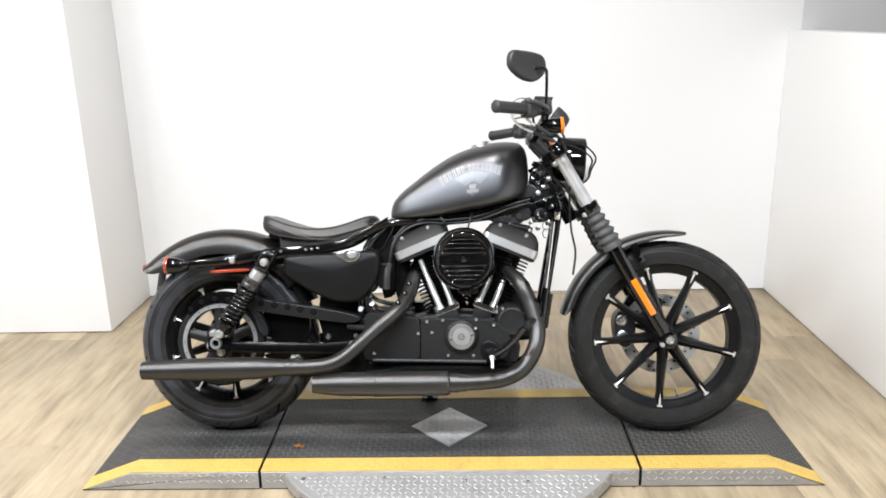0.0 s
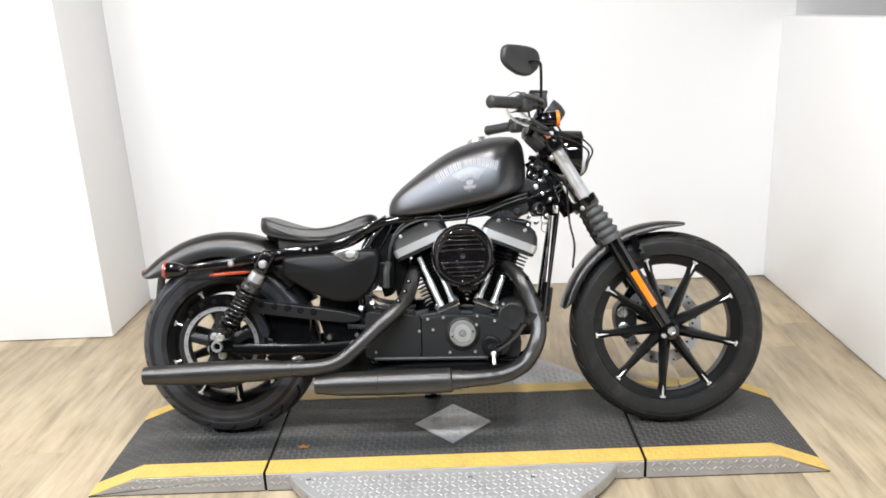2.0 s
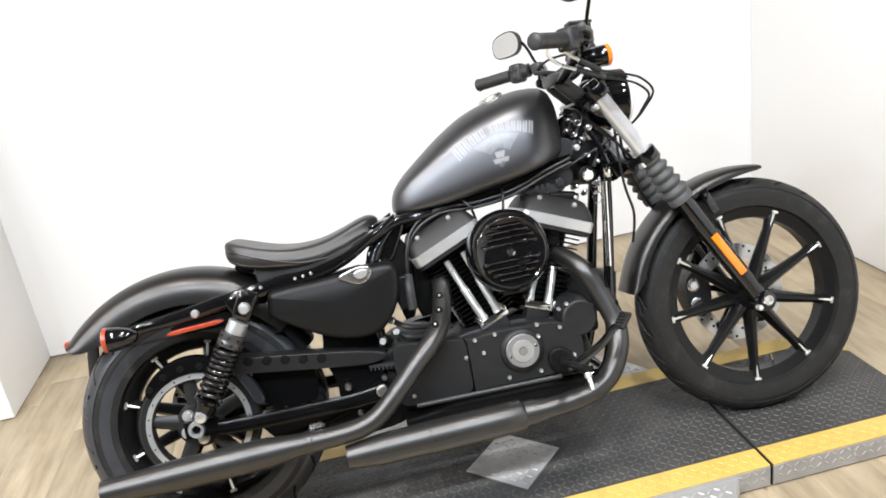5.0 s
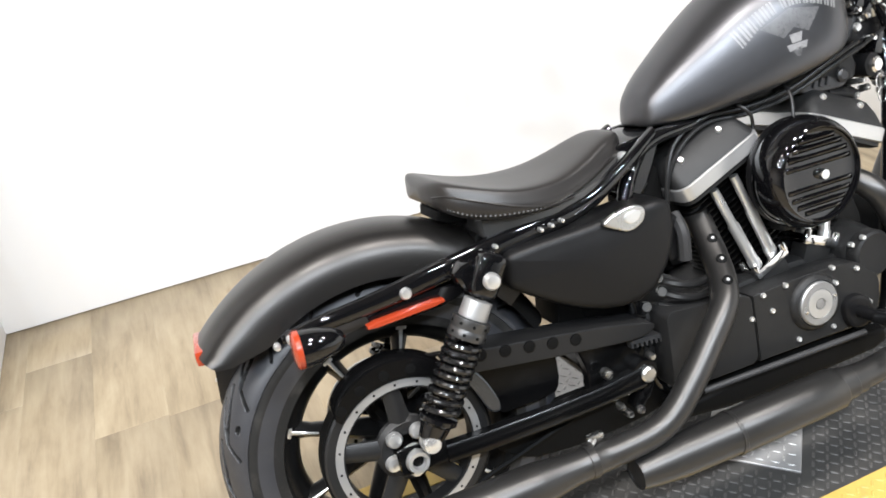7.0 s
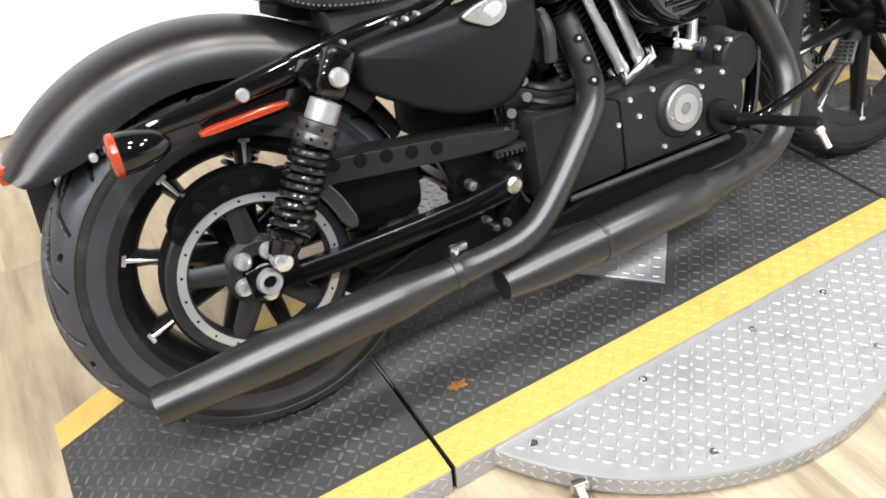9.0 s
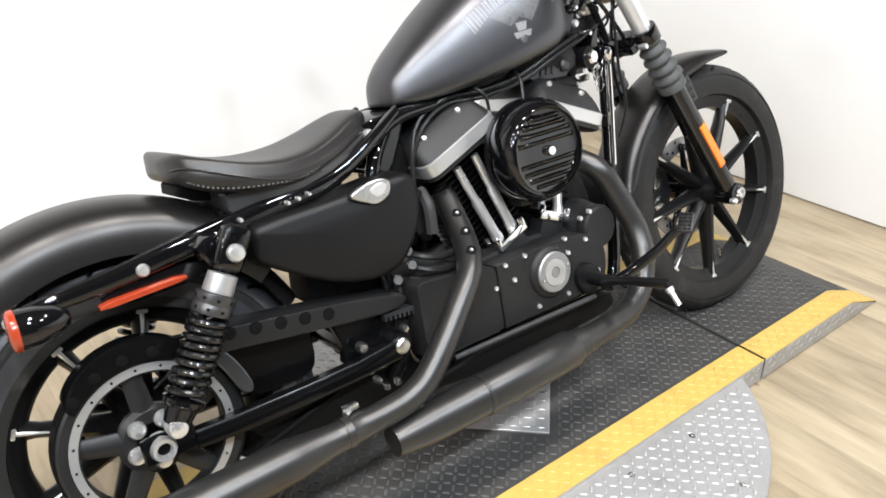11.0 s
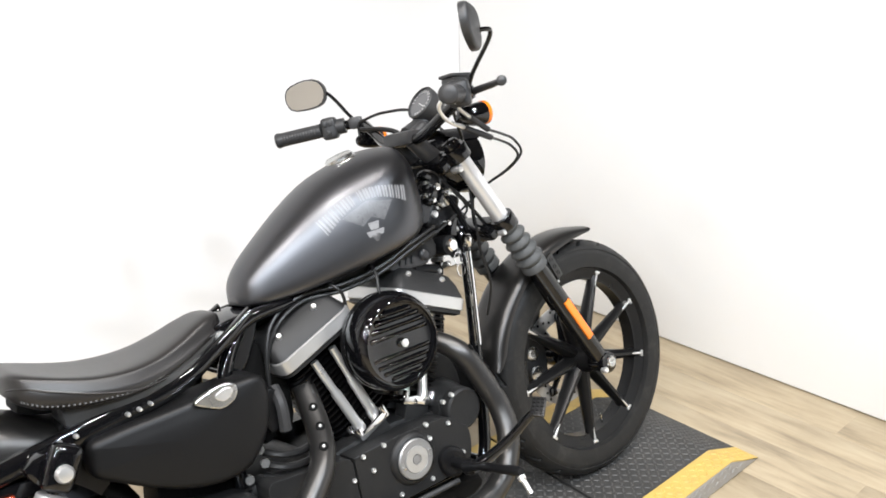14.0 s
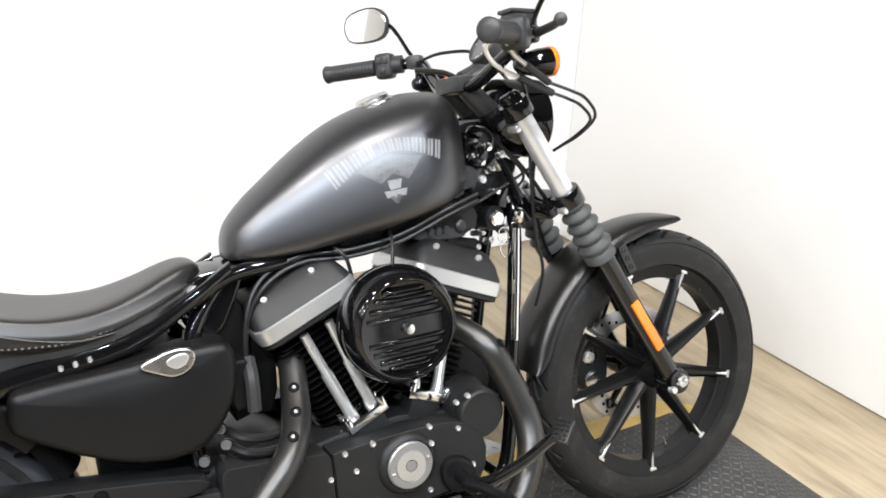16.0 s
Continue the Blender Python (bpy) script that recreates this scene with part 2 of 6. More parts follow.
YELLOW = surface("yellow_safety_paint", (0.49, 0.33, 0.080), 0.5, vary=0.10, scale=6, grain=0.2, grain_scale=200, blotch=(0.26, 0.17, 0.06), blotch_amount=0.4, blotch_scale=22)
PLATE = surface("bare_tread_plate", (0.37, 0.365, 0.36), 0.42, metal=0.45, vary=0.12, scale=7, grain=0.15, grain_scale=240, blotch=(0.235, 0.225, 0.215), blotch_amount=0.6, blotch_scale=12)
PLATE_BAR = surface("bare_tread_bar", (0.395, 0.39, 0.385), 0.42, metal=0.45, vary=0.1, scale=9)
LEAF = surface("dry_leaf", (0.45, 0.19, 0.05), 0.7, vary=0.3, scale=80)
PULLEY = surface("black_pulley_enamel", (0.013, 0.013, 0.0133), 0.38, vary=0.15, scale=20, grain=0.15, grain_scale=600, spec=0.28)
BOOT = surface("grey_black_boot_rubber", (0.060, 0.062, 0.062), 0.55, vary=0.15, scale=30, grain=0.3, grain_scale=500, spec=0.3)
WIRE = surface("black_cable_sheath", (0.0075, 0.0075, 0.0078), 0.38, vary=0.15, scale=40, spec=0.4)
BRACKET = surface("satin_grey_black_bracket", (0.035, 0.035, 0.037), 0.36, metal=0.4, vary=0.12, scale=20)
RIM = surface("black_wheel_enamel", (0.0060, 0.0060, 0.0062), 0.30, vary=0.1, scale=12, spec=0.22)
GRIPRED = surface("red_vinyl_grip", (0.80, 0.07, 0.035), 0.4, vary=0.06, scale=30)


# ---- mesh helpers ----
def thing(name, label, category, m=None, group="", kind=""):
    ob = new(name)
    ob.empty_display_size = 0.1
    if m is not None:
        ob.matrix_basis = m
    return tagged(ob, label, category, group, kind)


def finish(bm, name, material, angle=38):
    bmesh.ops.recalc_face_normals(bm, faces=bm.faces)
    limit = radians(angle)
    for f in bm.faces:
        f.smooth = True
    for e in bm.edges:
        if len(e.link_faces) == 2:
            e.smooth = e.calc_face_angle(0) < limit
    me = bpy.data.meshes.new(name)
    bm.to_mesh(me)
    bm.free()
    me.materials.append(material)
    return me


def round_rect(w, h, r, n=4):
    """A rectangle of half sizes w and h with rounded corners."""
    out = []
    for cx, cy, a0 in ((w - r, h - r, 0), (-w + r, h - r, 90), (-w + r, -h + r, 180), (w - r, -h + r, 270)):
        for k in range(n + 1):
            a = radians(a0 + 90 * k / n)
            out.append((cx + r * math.cos(a), cy + r * math.sin(a)))
    return out


def part(name, bm, material, parent, label="", angle=38):
    """Links bm as one mesh object under parent, in the thing's own space."""
    ob = new(name, finish(bm, name, material, angle))
    ob.parent = parent
    if label:
        ob["label"] = label
    return ob


def solo(name, bm, material, label, category, group="", kind="", m=None, angle=38):
    ob = new(name, finish(bm, name, material, angle))
    if m is not None:
        ob.matrix_basis = m
    return tagged(ob, label, category, group, kind)


def bevelled_box(bm, centre, size, bevel=0.0, m=None, segments=2):
    mat = Matrix.Translation(centre) @ (m or Matrix()) @ Matrix.Diagonal((*size, 1))
    vs = bmesh.ops.create_cube(bm, size=1, matrix=mat)["verts"]
    if bevel:
        es = list({e for v in vs for e in v.link_edges})
        bmesh.ops.bevel(bm, geom=es, offset=bevel, segments=segments, profile=0.6, affect="EDGES", clamp_overlap=True)


def skin(bm, rings, cap0=True, cap1=True, closed=True, loop=False):
    """Joins rings of points, all of one length, by quads."""
    vs = [[bm.verts.new(p) for p in ring] for ring in rings]
    n = len(vs[0])
    pairs = list(zip(vs, vs[1:])) + ([(vs[-1], vs[0])] if loop else [])
    for a, b in pairs:
        for i in range(n if closed else n - 1):
            j = (i + 1) % n
            bm.faces.new((a[i], a[j], b[j], b[i]))
    if closed and not loop:
        if cap0:
            bm.faces.new(vs[0][::-1])
        if cap1:
            bm.faces.new(vs[-1])
    return vs


def spline(pts, per=6, closed=False):
    """Catmull-Rom through pts (tuples of any length)."""
    p = [np.array(q, float) for q in pts]
    n = len(p)
    out = []
    for i in range(n if closed else n - 1):
        if closed:
            a, b, c, d = p[i - 1], p[i], p[(i + 1) % n], p[(i + 2) % n]
        else:
            a, b, c, d = p[max(i - 1, 0)], p[i], p[i + 1], p[min(i + 2, n - 1)]
        for k in range(per):
            s = k / per
            out.append(0.5 * (2 * b + (c - a) * s + (2 * a - 5 * b + 4 * c - d) * s * s + (3 * b - a - 3 * c + d) * s ** 3))
    if not closed:
        out.append(p[-1])
    return out


def rounded(pts, times=2):
    """Cuts the corners of a closed outline."""
    p = [np.array(q, float) for q in pts]
    for _ in range(times):
        p = [q for a, b in zip(p, p[1:] + p[:1]) for q in (0.75 * a + 0.25 * b, 0.25 * a + 0.75 * b)]
    return p


def tube(bm, pts, radius, seg=12, per=5, smooth=True, caps=True):
    """A round bar along pts; radius: one number, or one for each point."""
    rad = [radius] * len(pts) if isinstance(radius, (int, float)) else list(radius)
    line = [(*p, r) for p, r in zip(pts, rad)]
    if smooth and len(pts) > 2:
        line = spline(line, per)
    line = [np.array(q, float) for q in line]
    pos = [Vector(q[:3]) for q in line]
    tan = [(pos[min(i + 1, len(pos) - 1)] - pos[max(i - 1, 0)]).normalized() for i in range(len(pos))]
    side = tan[0].orthogonal().normalized()
    rings = []
    for p, t, q in zip(pos, tan, line):
        side = (side - t * side.dot(t)).normalized()
        up = t.cross(side)
        rings.append([p + (side * math.cos(a) + up * math.sin(a)) * q[3] for a in (2 * math.pi * k / seg for k in range(seg))])
    skin(bm, rings, caps, caps)


def axis_frame(origin, axis):
    z = Vector(axis).normalized()
    x = z.orthogonal().normalized() if abs(z.y) < 0.9 else Vector((1, 0, 0))
    x = (x - z * x.dot(z)).normalized()
    return Matrix.Translation(origin) @ Matrix((x, z.cross(x), z)).transposed().to_4x4()


def lathe(bm, profile, origin, axis, seg=32, caps=True, loop=False):
    """Turns (radius, height) points round axis through origin."""
    m = axis_frame(origin, axis)
    rings = [[m @ Vector((r * math.cos(a), r * math.sin(a), h)) for a in (2 * math.pi * k / seg for k in range(seg))] for r, h in profile]
    skin(bm, rings, caps, caps, True, loop)


def bolt(bm, p, axis, r=0.008, h=0.006):
    lathe(bm, [(r, -0.004), (r, h * 0.5), (r * 0.8, h), (r * 0.45, h), (r * 0.4, h * 0.6)], p, axis, 12)


def inset_ring(ring, d):
    n = len(ring)
    area = sum(ring[i][0] * ring[(i + 1) % n][1] - ring[(i + 1) % n][0] * ring[i][1] for i in range(n))
    s = 1 if area > 0 else -1
    out = []
    for i in range(n):
        a, b, c = ring[i - 1], ring[i], ring[(i + 1) % n]
        t = np.array([c[0] - a[0], c[1] - a[1]])
        t /= max(1e-9, np.hypot(*t))
        out.append((b[0] - s * t[1] * d, b[1] + s * t[0] * d))
    return out


def slab(bm, outline, y0, y1, bevel=0.004, steps=2, pillow=0.0):
    """An outline in x and z, drawn out from y0 to y1, with a rounded rim (and swelling face) at y1."""
    out = 1 if y1 > y0 else -1
    rings = [[(x, y0, z) for x, z in outline], [(x, y1 - out * bevel, z) for x, z in outline]]
    for k in range(1, steps + 1):
        a = math.pi / 2 * k / steps
        ring = inset_ring(outline, bevel * (1 - math.cos(a)))
        rings.append([(x, y1 - out * bevel * (1 - math.sin(a)), z) for x, z in ring])
    if not pillow:
        rings.append([(x, y1, z) for x, z in inset_ring(outline, bevel + 0.0008)])
    if pillow:
        cx, cz = np.mean([p[0] for p in outline]), np.mean([p[1] for p in outline])
        base = rings[-1]
        for f in (0.8, 0.55, 0.3, 0.1):
            rings.append([(cx + (x - cx) * f, y + out * pillow * (1 - f * f), cz + (z - cz) * f) for x, y, z in base])
    skin(bm, rings)


def shell(bm, sections, thick):
    """A sheet through open sections of points, with a second skin thick inside it along the given normals [(p, n), ...]."""
    rings = []
    for sec in sections:
        rings.append([Vector(p) for p, n in sec] + [Vector(p) - Vector(n) * thick for p, n in reversed(sec)])
    skin(bm, rings)


# ---- the room ----
BACK, EAST, WEST, SOUTH, FAR_EAST = 1.465, 2.441, -6.0, -8.0, 6.0
LEDGE = 1.345


def room_box(name, lo, hi, material, label, category, bevel=0.004):
    bm = bmesh.new()
    c = [(a + b) / 2 for a, b in zip(lo, hi)]
    bevelled_box(bm, c, [b - a for a, b in zip(lo, hi)], bevel, segments=2)
    return solo(name, bm, material, label, category, kind="structure")


room_box("wall_north", (WEST, BACK, 0.004), (EAST + 0.06, BACK + 0.14, CEILING), WHITE, "plain white painted back wall", "wall", 0)
# same back wall, its shade beyond the partition put into the colour
room_box("wall_north_beyond", (EAST + 0.06, BACK, -0.02), (FAR_EAST, BACK + 0.14, CEILING), SHADED_WALL, "back wall beyond the partition, greyed to look unlit", "wall", 0)
room_box("wall_column", (-1.45, 0.956, 0.004), (-0.885, BACK - 0.002, CEILING), WHITE, "white painted square wall pier beside the back wall", "pillar", 0.006)
room_box("wall_east", (EAST, SOUTH, 0.004), (EAST + 0.13, BACK - 0.002, LEDGE), LIFTED_WHITE, "white painted half-height partition wall", "wall", 0.005)
room_box("wall_far_east", (FAR_EAST, SOUTH, -0.02), (FAR_EAST + 0.12, BACK + 0.14, CEILING), GREY_WALL, "grey painted wall beyond the partition", "wall")
# unseen west and south walls and ceiling, toned for the reflections they give
room_box("wall_west", (WEST - 0.12, SOUTH, -0.02), (WEST, BACK + 0.14, CEILING), BEIGE_WALL, "beige painted side wall of the shop", "wall")
room_box("wall_south", (WEST - 0.12, SOUTH - 0.12, -0.02), (FAR_EAST + 0.12, SOUTH, CEILING), SHOP_WALL, "unseen dark grey wall across the shop", "wall")
room_box("ceiling", (WEST - 0.12, SOUTH - 0.12, CEILING), (FAR_EAST + 0.12, BACK + 0.14, CEILING + 0.1), CEIL, "unseen ceiling, toned dark grey to deepen the blacks", "ceiling", 0)


def ceiling_light(x, y):
    t = thing("ceiling_light", "small white square ceiling light", "lamp", pose(x, y, CEILING), "ceiling lights")
    bm = bmesh.new()
    for sx, sy, w, d in ((0, 0.115, 0.25, 0.02), (0, -0.115, 0.25, 0.02), (0.115, 0, 0.02, 0.21), (-0.115, 0, 0.02, 0.21)):
        bevelled_box(bm, (sx, sy, -0.035), (w, d, 0.07), 0.003)
    part("frame", bm, WHITE, t)
    bm = bmesh.new()
    bevelled_box(bm, (0, 0, -0.03), (0.206, 0.206, 0.05), 0)
    part("diffuser", bm, LAMP_GLOW, t)
    return t


first = ceiling_light(*LAMP_SPOTS[0])
for sx, sy in LAMP_SPOTS[1:]:
    copy_thing(first, pose(sx, sy, CEILING))

# ---- the display turntable ----
TOP, NEAR, FARSIDE = 0.066, -0.374, 0.174
GAP_A, GAP_B = 0.167, 1.378
TIP_A, KNEE_A, KNEE_B, TIP_B = -0.412, -0.247, 1.800, 1.960
EDGE_BAND = 0.072
HUB = (0.768, -0.07)


def deck_height(x):
    if x < KNEE_A:
        return 0.004 + (TOP - 0.004) * (x - TIP_A) / (KNEE_A - TIP_A)
    if x > KNEE_B:
        return 0.004 + (TOP - 0.004) * (TIP_B - x) / (TIP_B - KNEE_B)
    return TOP


def lozenge(verts, faces, p, u, v, n, length, width, height):
    """Adds one raised tread bar: a long six-cornered boss with a ridge."""
    k = len(verts)
    for a, b, h in ((-1, 0, 0), (-0.55, -1, 0), (0.55, -1, 0), (1, 0, 0), (0.55, 1, 0), (-0.55, 1, 0),
                    (-0.5, -0.35, 1), (0.5, -0.35, 1), (0.5, 0.35, 1), (-0.5, 0.35, 1)):
        verts.append(p + u * (a * length / 2) + v * (b * width / 2) + n * (h * height - 0.0004 * (1 - h)))
    for f in ((0, 1, 6), (1, 2, 7, 6), (2, 3, 7), (3, 8, 7), (3, 4, 8), (4, 5, 9, 8), (5, 0, 9), (0, 6, 9), (6, 7, 8, 9)):
        faces.append([k + i for i in f])


def tread(name, material, parent, spots, pitch=0.0190, length=0.0205, width=0.0068, height=0.0015):
    """Raised tread bars, turned to and fro, where spots(u, v) gives a place, two directions and a normal."""
    verts, faces = [], []
    for i in range(-12, 210):
        for j in range(-80, 80):
            got = spots(i * pitch, j * pitch)
            if got is None:
                continue
            p, ex, ey, n = got
            a = radians(45 if (i + j) % 2 else -45)
            u = ex * math.cos(a) + ey * math.sin(a)
            lozenge(verts, faces, p, u, n.cross(u), n, length, width, height)
    me = bpy.data.meshes.new(name)
    me.from_pydata([tuple(v) for v in verts], [], faces)
    me.materials.append(material)
    ob = new(name, me)
    ob.parent = parent
    ob["kind"] = "stuff"
    return ob


turntable = thing("motorcycle_turntable", "black tread-plate motorcycle display platform with yellow edges on the floor", "platform")


def deck(name, x0, x1, label):
    xs = [x for x in (x0, KNEE_A, KNEE_B, x1) if x0 <= x <= x1]
    xs = sorted(set(xs))
    outline = [(x, deck_height(x)) for x in xs] + [(x1, 0.0), (x0, 0.0)]
    bm = bmesh.new()
    slab(bm, outline, FARSIDE, NEAR, 0.0008, 1)
    body = part(name, bm, DECK, turntable, label, 25)
    for edge, (ya, yb) in (("near", (NEAR - 0.003, NEAR + EDGE_BAND)), ("far", (FARSIDE - EDGE_BAND * 0.9, FARSIDE + 0.003))):
        bm = bmesh.new()
        rings = [[(x, y, deck_height(x) + h) for y, h in ((ya, -0.002), (ya, 0.0012), (ya + 0.001, 0.002), (yb - 0.001, 0.002), (yb, 0.0012), (yb, -0.002))] for x in xs]
        skin(bm, rings)
        part("yellow_edge", bm, YELLOW, body, "worn yellow safety-painted edge strip", 25)
        bm = bmesh.new()
        y = NEAR if edge == "near" else FARSIDE
        out = -1 if edge == "near" else 1
        side = [(x, max(0.0045, deck_height(x) - 0.003)) for x in xs] + [(x1, 0.004), (x0, 0.004)]
        slab(bm, side, y, y + out * 0.0035, 0.001, 1)
        skirt = part("skirt", bm, PLATE, body, "bare metal tread-plate side skirt", 25)

        def on_side(u, v):
            x, z = x0 + u, 0.008 + (v + 0.3)
            if x > x1 - 0.012 or u < 0.012 or not 0.008 < z < deck_height(x) - 0.012:
                return None
            return Vector((x, y + out * 0.0035, z)), Vector((1, 0, 0)), Vector((0, 0, 1)), Vector((0, out, 0))
        if edge == "near":
            tread("tread", PLATE_BAR, body, on_side, 0.0215, 0.020)

    def on_top(lo, hi, lift):
        def spots(u, v):
            x, y = x0 + 0.012 + u, v
            if x > x1 - 0.012 or u < 0 or not lo < y < hi:
                return None
            a = Vector((x - 0.004, 0, deck_height(x - 0.004)))
            b = Vector((x + 0.004, 0, deck_height(x + 0.004)))
            ex = (b - a).normalized()
            if abs(x - 0.771) + abs(y + 0.102) < 0.15:
                return None
            return Vector((x, y, deck_height(x) + lift)), ex, Vector((0, 1, 0)), ex.cross(Vector((0, 1, 0)))
        return spots
    tread("tread", TREAD, body, on_top(NEAR + EDGE_BAND + 0.008, FARSIDE - EDGE_BAND * 0.9 - 0.008, 0.0))
    tread("tread", YELLOW, body, on_top(NEAR + 0.008, NEAR + EDGE_BAND - 0.004, 0.002))
    return body


centre_deck = deck("centre_deck", GAP_A + 0.0045, GAP_B - 0.0045, "flat black tread-plate centre deck")
deck("rear_ramp", TIP_A, GAP_A - 0.0045, "black tread-plate ramp section with a sloped end")
deck("front_ramp", GAP_B + 0.0045, TIP_B, "black tread-plate ramp section with a sloped end")
for gx in (GAP_A, GAP_B):
    bm = bmesh.new()
    bevelled_box(bm, (gx, (NEAR + FARSIDE) / 2, 0.024), (0.0086, FARSIDE - NEAR - 0.01, 0.046), 0.001)
    tube(bm, [(gx, NEAR + 0.004, 0.052), (gx, FARSIDE - 0.004, 0.052)], 0.0040, 10)
    part("hinge", bm, DARK, turntable, "black steel hinge in the joint")

# the round plate under the deck
bm = bmesh.new()
lathe(bm, [(0.560, 0.010), (0.598, 0.010), (0.603, 0.014), (0.603, 0.053), (0.600, 0.057), (0.10, 0.0575)], (*HUB, 0), (0, 0, 1), 96)
round_plate = part("round_plate", bm, PLATE, turntable, "bare metal round tread-plate turntable disc", 30)
bm = bmesh.new()
lathe(bm, [(0.55, 0.0), (0.57, 0.0), (0.57, 0.0108), (0.55, 0.0108)], (*HUB, 0), (0, 0, 1), 72)
part("base_ring", bm, DARK, turntable, "black base ring of the turntable")


def on_disc(u, v):
    x, y = 0.1 + u, v
    if (x - HUB[0]) ** 2 + (y - HUB[1]) ** 2 > 0.585 ** 2 or NEAR - 0.012 < y < FARSIDE + 0.012:
        return None
    return Vector((x, y, 0.0575)), Vector((1, 0, 0)), Vector((0, 1, 0)), Vector((0, 0, 1))


tread("tread", PLATE_BAR, round_plate, on_disc, 0.0210, 0.0205)


def on_rim(u, v):
    a = u / 0.603
    z = 0.022 + (v + 0.0210 * 3)
    if not 0.018 < z < 0.048 or a > 6.2:
        return None
    n = Vector((math.cos(a), math.sin(a), 0))
    return Vector((*HUB, z)) + n * 0.603, Vector((-n.y, n.x, 0)), Vector((0, 0, 1)), n


tread("tread", PLATE_BAR, round_plate, on_rim, 0.0210, 0.017)
for sx, sy in ((0.313, -0.405), (0.565, -0.402), (0.555, -0.588), (0.824, -0.424), (1.02, -0.43), (0.98, -0.585)):
    bm = bmesh.new()
    lathe(bm, [(0.008, -0.002), (0.008, 0.0006), (0.006, 0.001), (0.004, 0.001), (0.0035, -0.0004)], (sx, sy, 0.0575), (0, 0, 1), 14)
    part("screw", bm, STEEL, round_plate)

# the bright lozenge in the middle of the deck
bm = bmesh.new()
CX, CY, HALF = 0.771, -0.102, 0.134
corners = [(CX + HALF, CY), (CX, CY + HALF), (CX - HALF, CY), (CX, CY - HALF)]
ring0 = [(x, y, TOP - 0.001) for x, y in corners]
ring1 = [(x, y, TOP + 0.0035) for x, y in corners]
ring2 = [(CX + (x - CX) * 0.985, CY + (y - CY) * 0.985, TOP + 0.0045) for x, y in corners]
skin(bm, [ring0, ring1, ring2])
centre_plate = part("centre_plate", bm, PLATE, turntable, "bare metal diamond-shaped tread-plate insert", 25)


def on_insert(u, v):
    x, y = CX - 0.2 + u, CY + v
    if abs(x - CX) + abs(y - CY) > HALF - 0.012:
        return None
    return Vector((x, y, TOP + 0.0045)), Vector((1, 0, 0)), Vector((0, 1, 0)), Vector((0, 0, 1))


tread("tread", PLATE_BAR, centre_plate, on_insert, 0.022, 0.021, 0.0055)

# ---- the latch by the turntable's rim ----
LATCH = Vector((0.330, -0.512, 0.0))
clamp = thing("toggle_latch", "steel toggle latch with a red vinyl grip at the turntable's rim", "latch", pose(*LATCH))
along = Vector((-0.23, -0.97, 0)).normalized()
across = Vector((-0.80, 0.60, 0)).normalized()
turn = Matrix((along, Vector((0, 0, 1)).cross(along), Vector((0, 0, 1)))).transposed().to_4x4()
bm = bmesh.new()
bevelled_box(bm, Vector((0.004, 0.006, 0.030)), (0.012, 0.030, 0.044), 0.002, turn)
bevelled_box(bm, along * 0.012 + Vector((0.010, 0, 0.022)), (0.030, 0.004, 0.040), 0.001, turn)
part("bracket", bm, STEEL, clamp)
bm = bmesh.new()
bevelled_box(bm, along * 0.036 + Vector((0, 0, 0.034)), (0.082, 0.014, 0.006), 0.002, turn @ pose(0, 0, 0, 0, 14, 0))
bevelled_box(bm, along * 0.070 + Vector((0, 0, 0.013)), (0.010, 0.014, 0.024), 0.002, turn)
part("arm", bm, MACHINED, clamp, "flat bright steel latch arm")
bm = bmesh.new()
p = along * 0.046 + Vector((0, 0, 0.030))
tube(bm, [p, p + across * 0.022], 0.0058, 12)
part("pin", bm, MACHINED, clamp)
bm = bmesh.new()
q = p + across * 0.016
tube(bm, [q, q + across * 0.003, q + across * 0.030, q + across * 0.058, q + across * 0.066, q + across * 0.069], [0.007, 0.0105, 0.0112, 0.0112, 0.009, 0.003], 16)
part("grip", bm, GRIPRED, clamp, "red vinyl dipped grip")

# ---- a dry leaf on the deck ----
bm = bmesh.new()
rim = rounded([(0, 0), (0.012, 0.006), (0.02, 0.016), (0.028, 0.008), (0.046, 0.012), (0.038, 0.0), (0.048, -0.01), (0.028, -0.007), (0.018, -0.012), (0.012, -0.004)], 1)
mid = bm.verts.new((0.024, 0.001, 0.001))
low = [bm.verts.new((x, y, 0.0025 + 0.003 * math.sin(9 * i))) for i, (x, y) in enumerate(rim)]
for a, b in zip(low, low[1:] + low[:1]):
    bm.faces.new((mid, a, b))
bmesh.ops.solidify(bm, geom=bm.faces[:], thickness=0.0005)
solo("dry_leaf", bm, LEAF, "small dry brown leaf lying on the black deck", "leaf", m=pose(0.243, -0.226, TOP + 0.0016, 0, 0, -8))


# ---- the motorcycle, built upright in its own space: x ahead, y to its left, z up; it leans on its side stand ----
LEAN_TURN = pose(0.001, -0.089, 0.081, 0, 0, -1.34) @ pose(0, 0, 0, -15.55, 0, 0)
bike = thing("motorcycle", "satin black cruiser motorcycle leaning on its side stand on the platform", "motorcycle", LEAN_TURN)

FRONT_HUB, REAR_HUB = Vector((1.511, 0.0, 0.307)), Vector((0.0, 0.0, 0.304))


def near_line(p, line):
    """The distance of p from a broken line."""
    best = 1.0
    for (ax, ay), (bx, by) in zip(line, line[1:]):
        dx, dy = bx - ax, by - ay
        k = min(1, max(0, ((p[0] - ax) * dx + (p[1] - ay) * dy) / (dx * dx + dy * dy)))
        best = min(best, math.hypot(p[0] - ax - k * dx, p[1] - ay - k * dy))
    return best


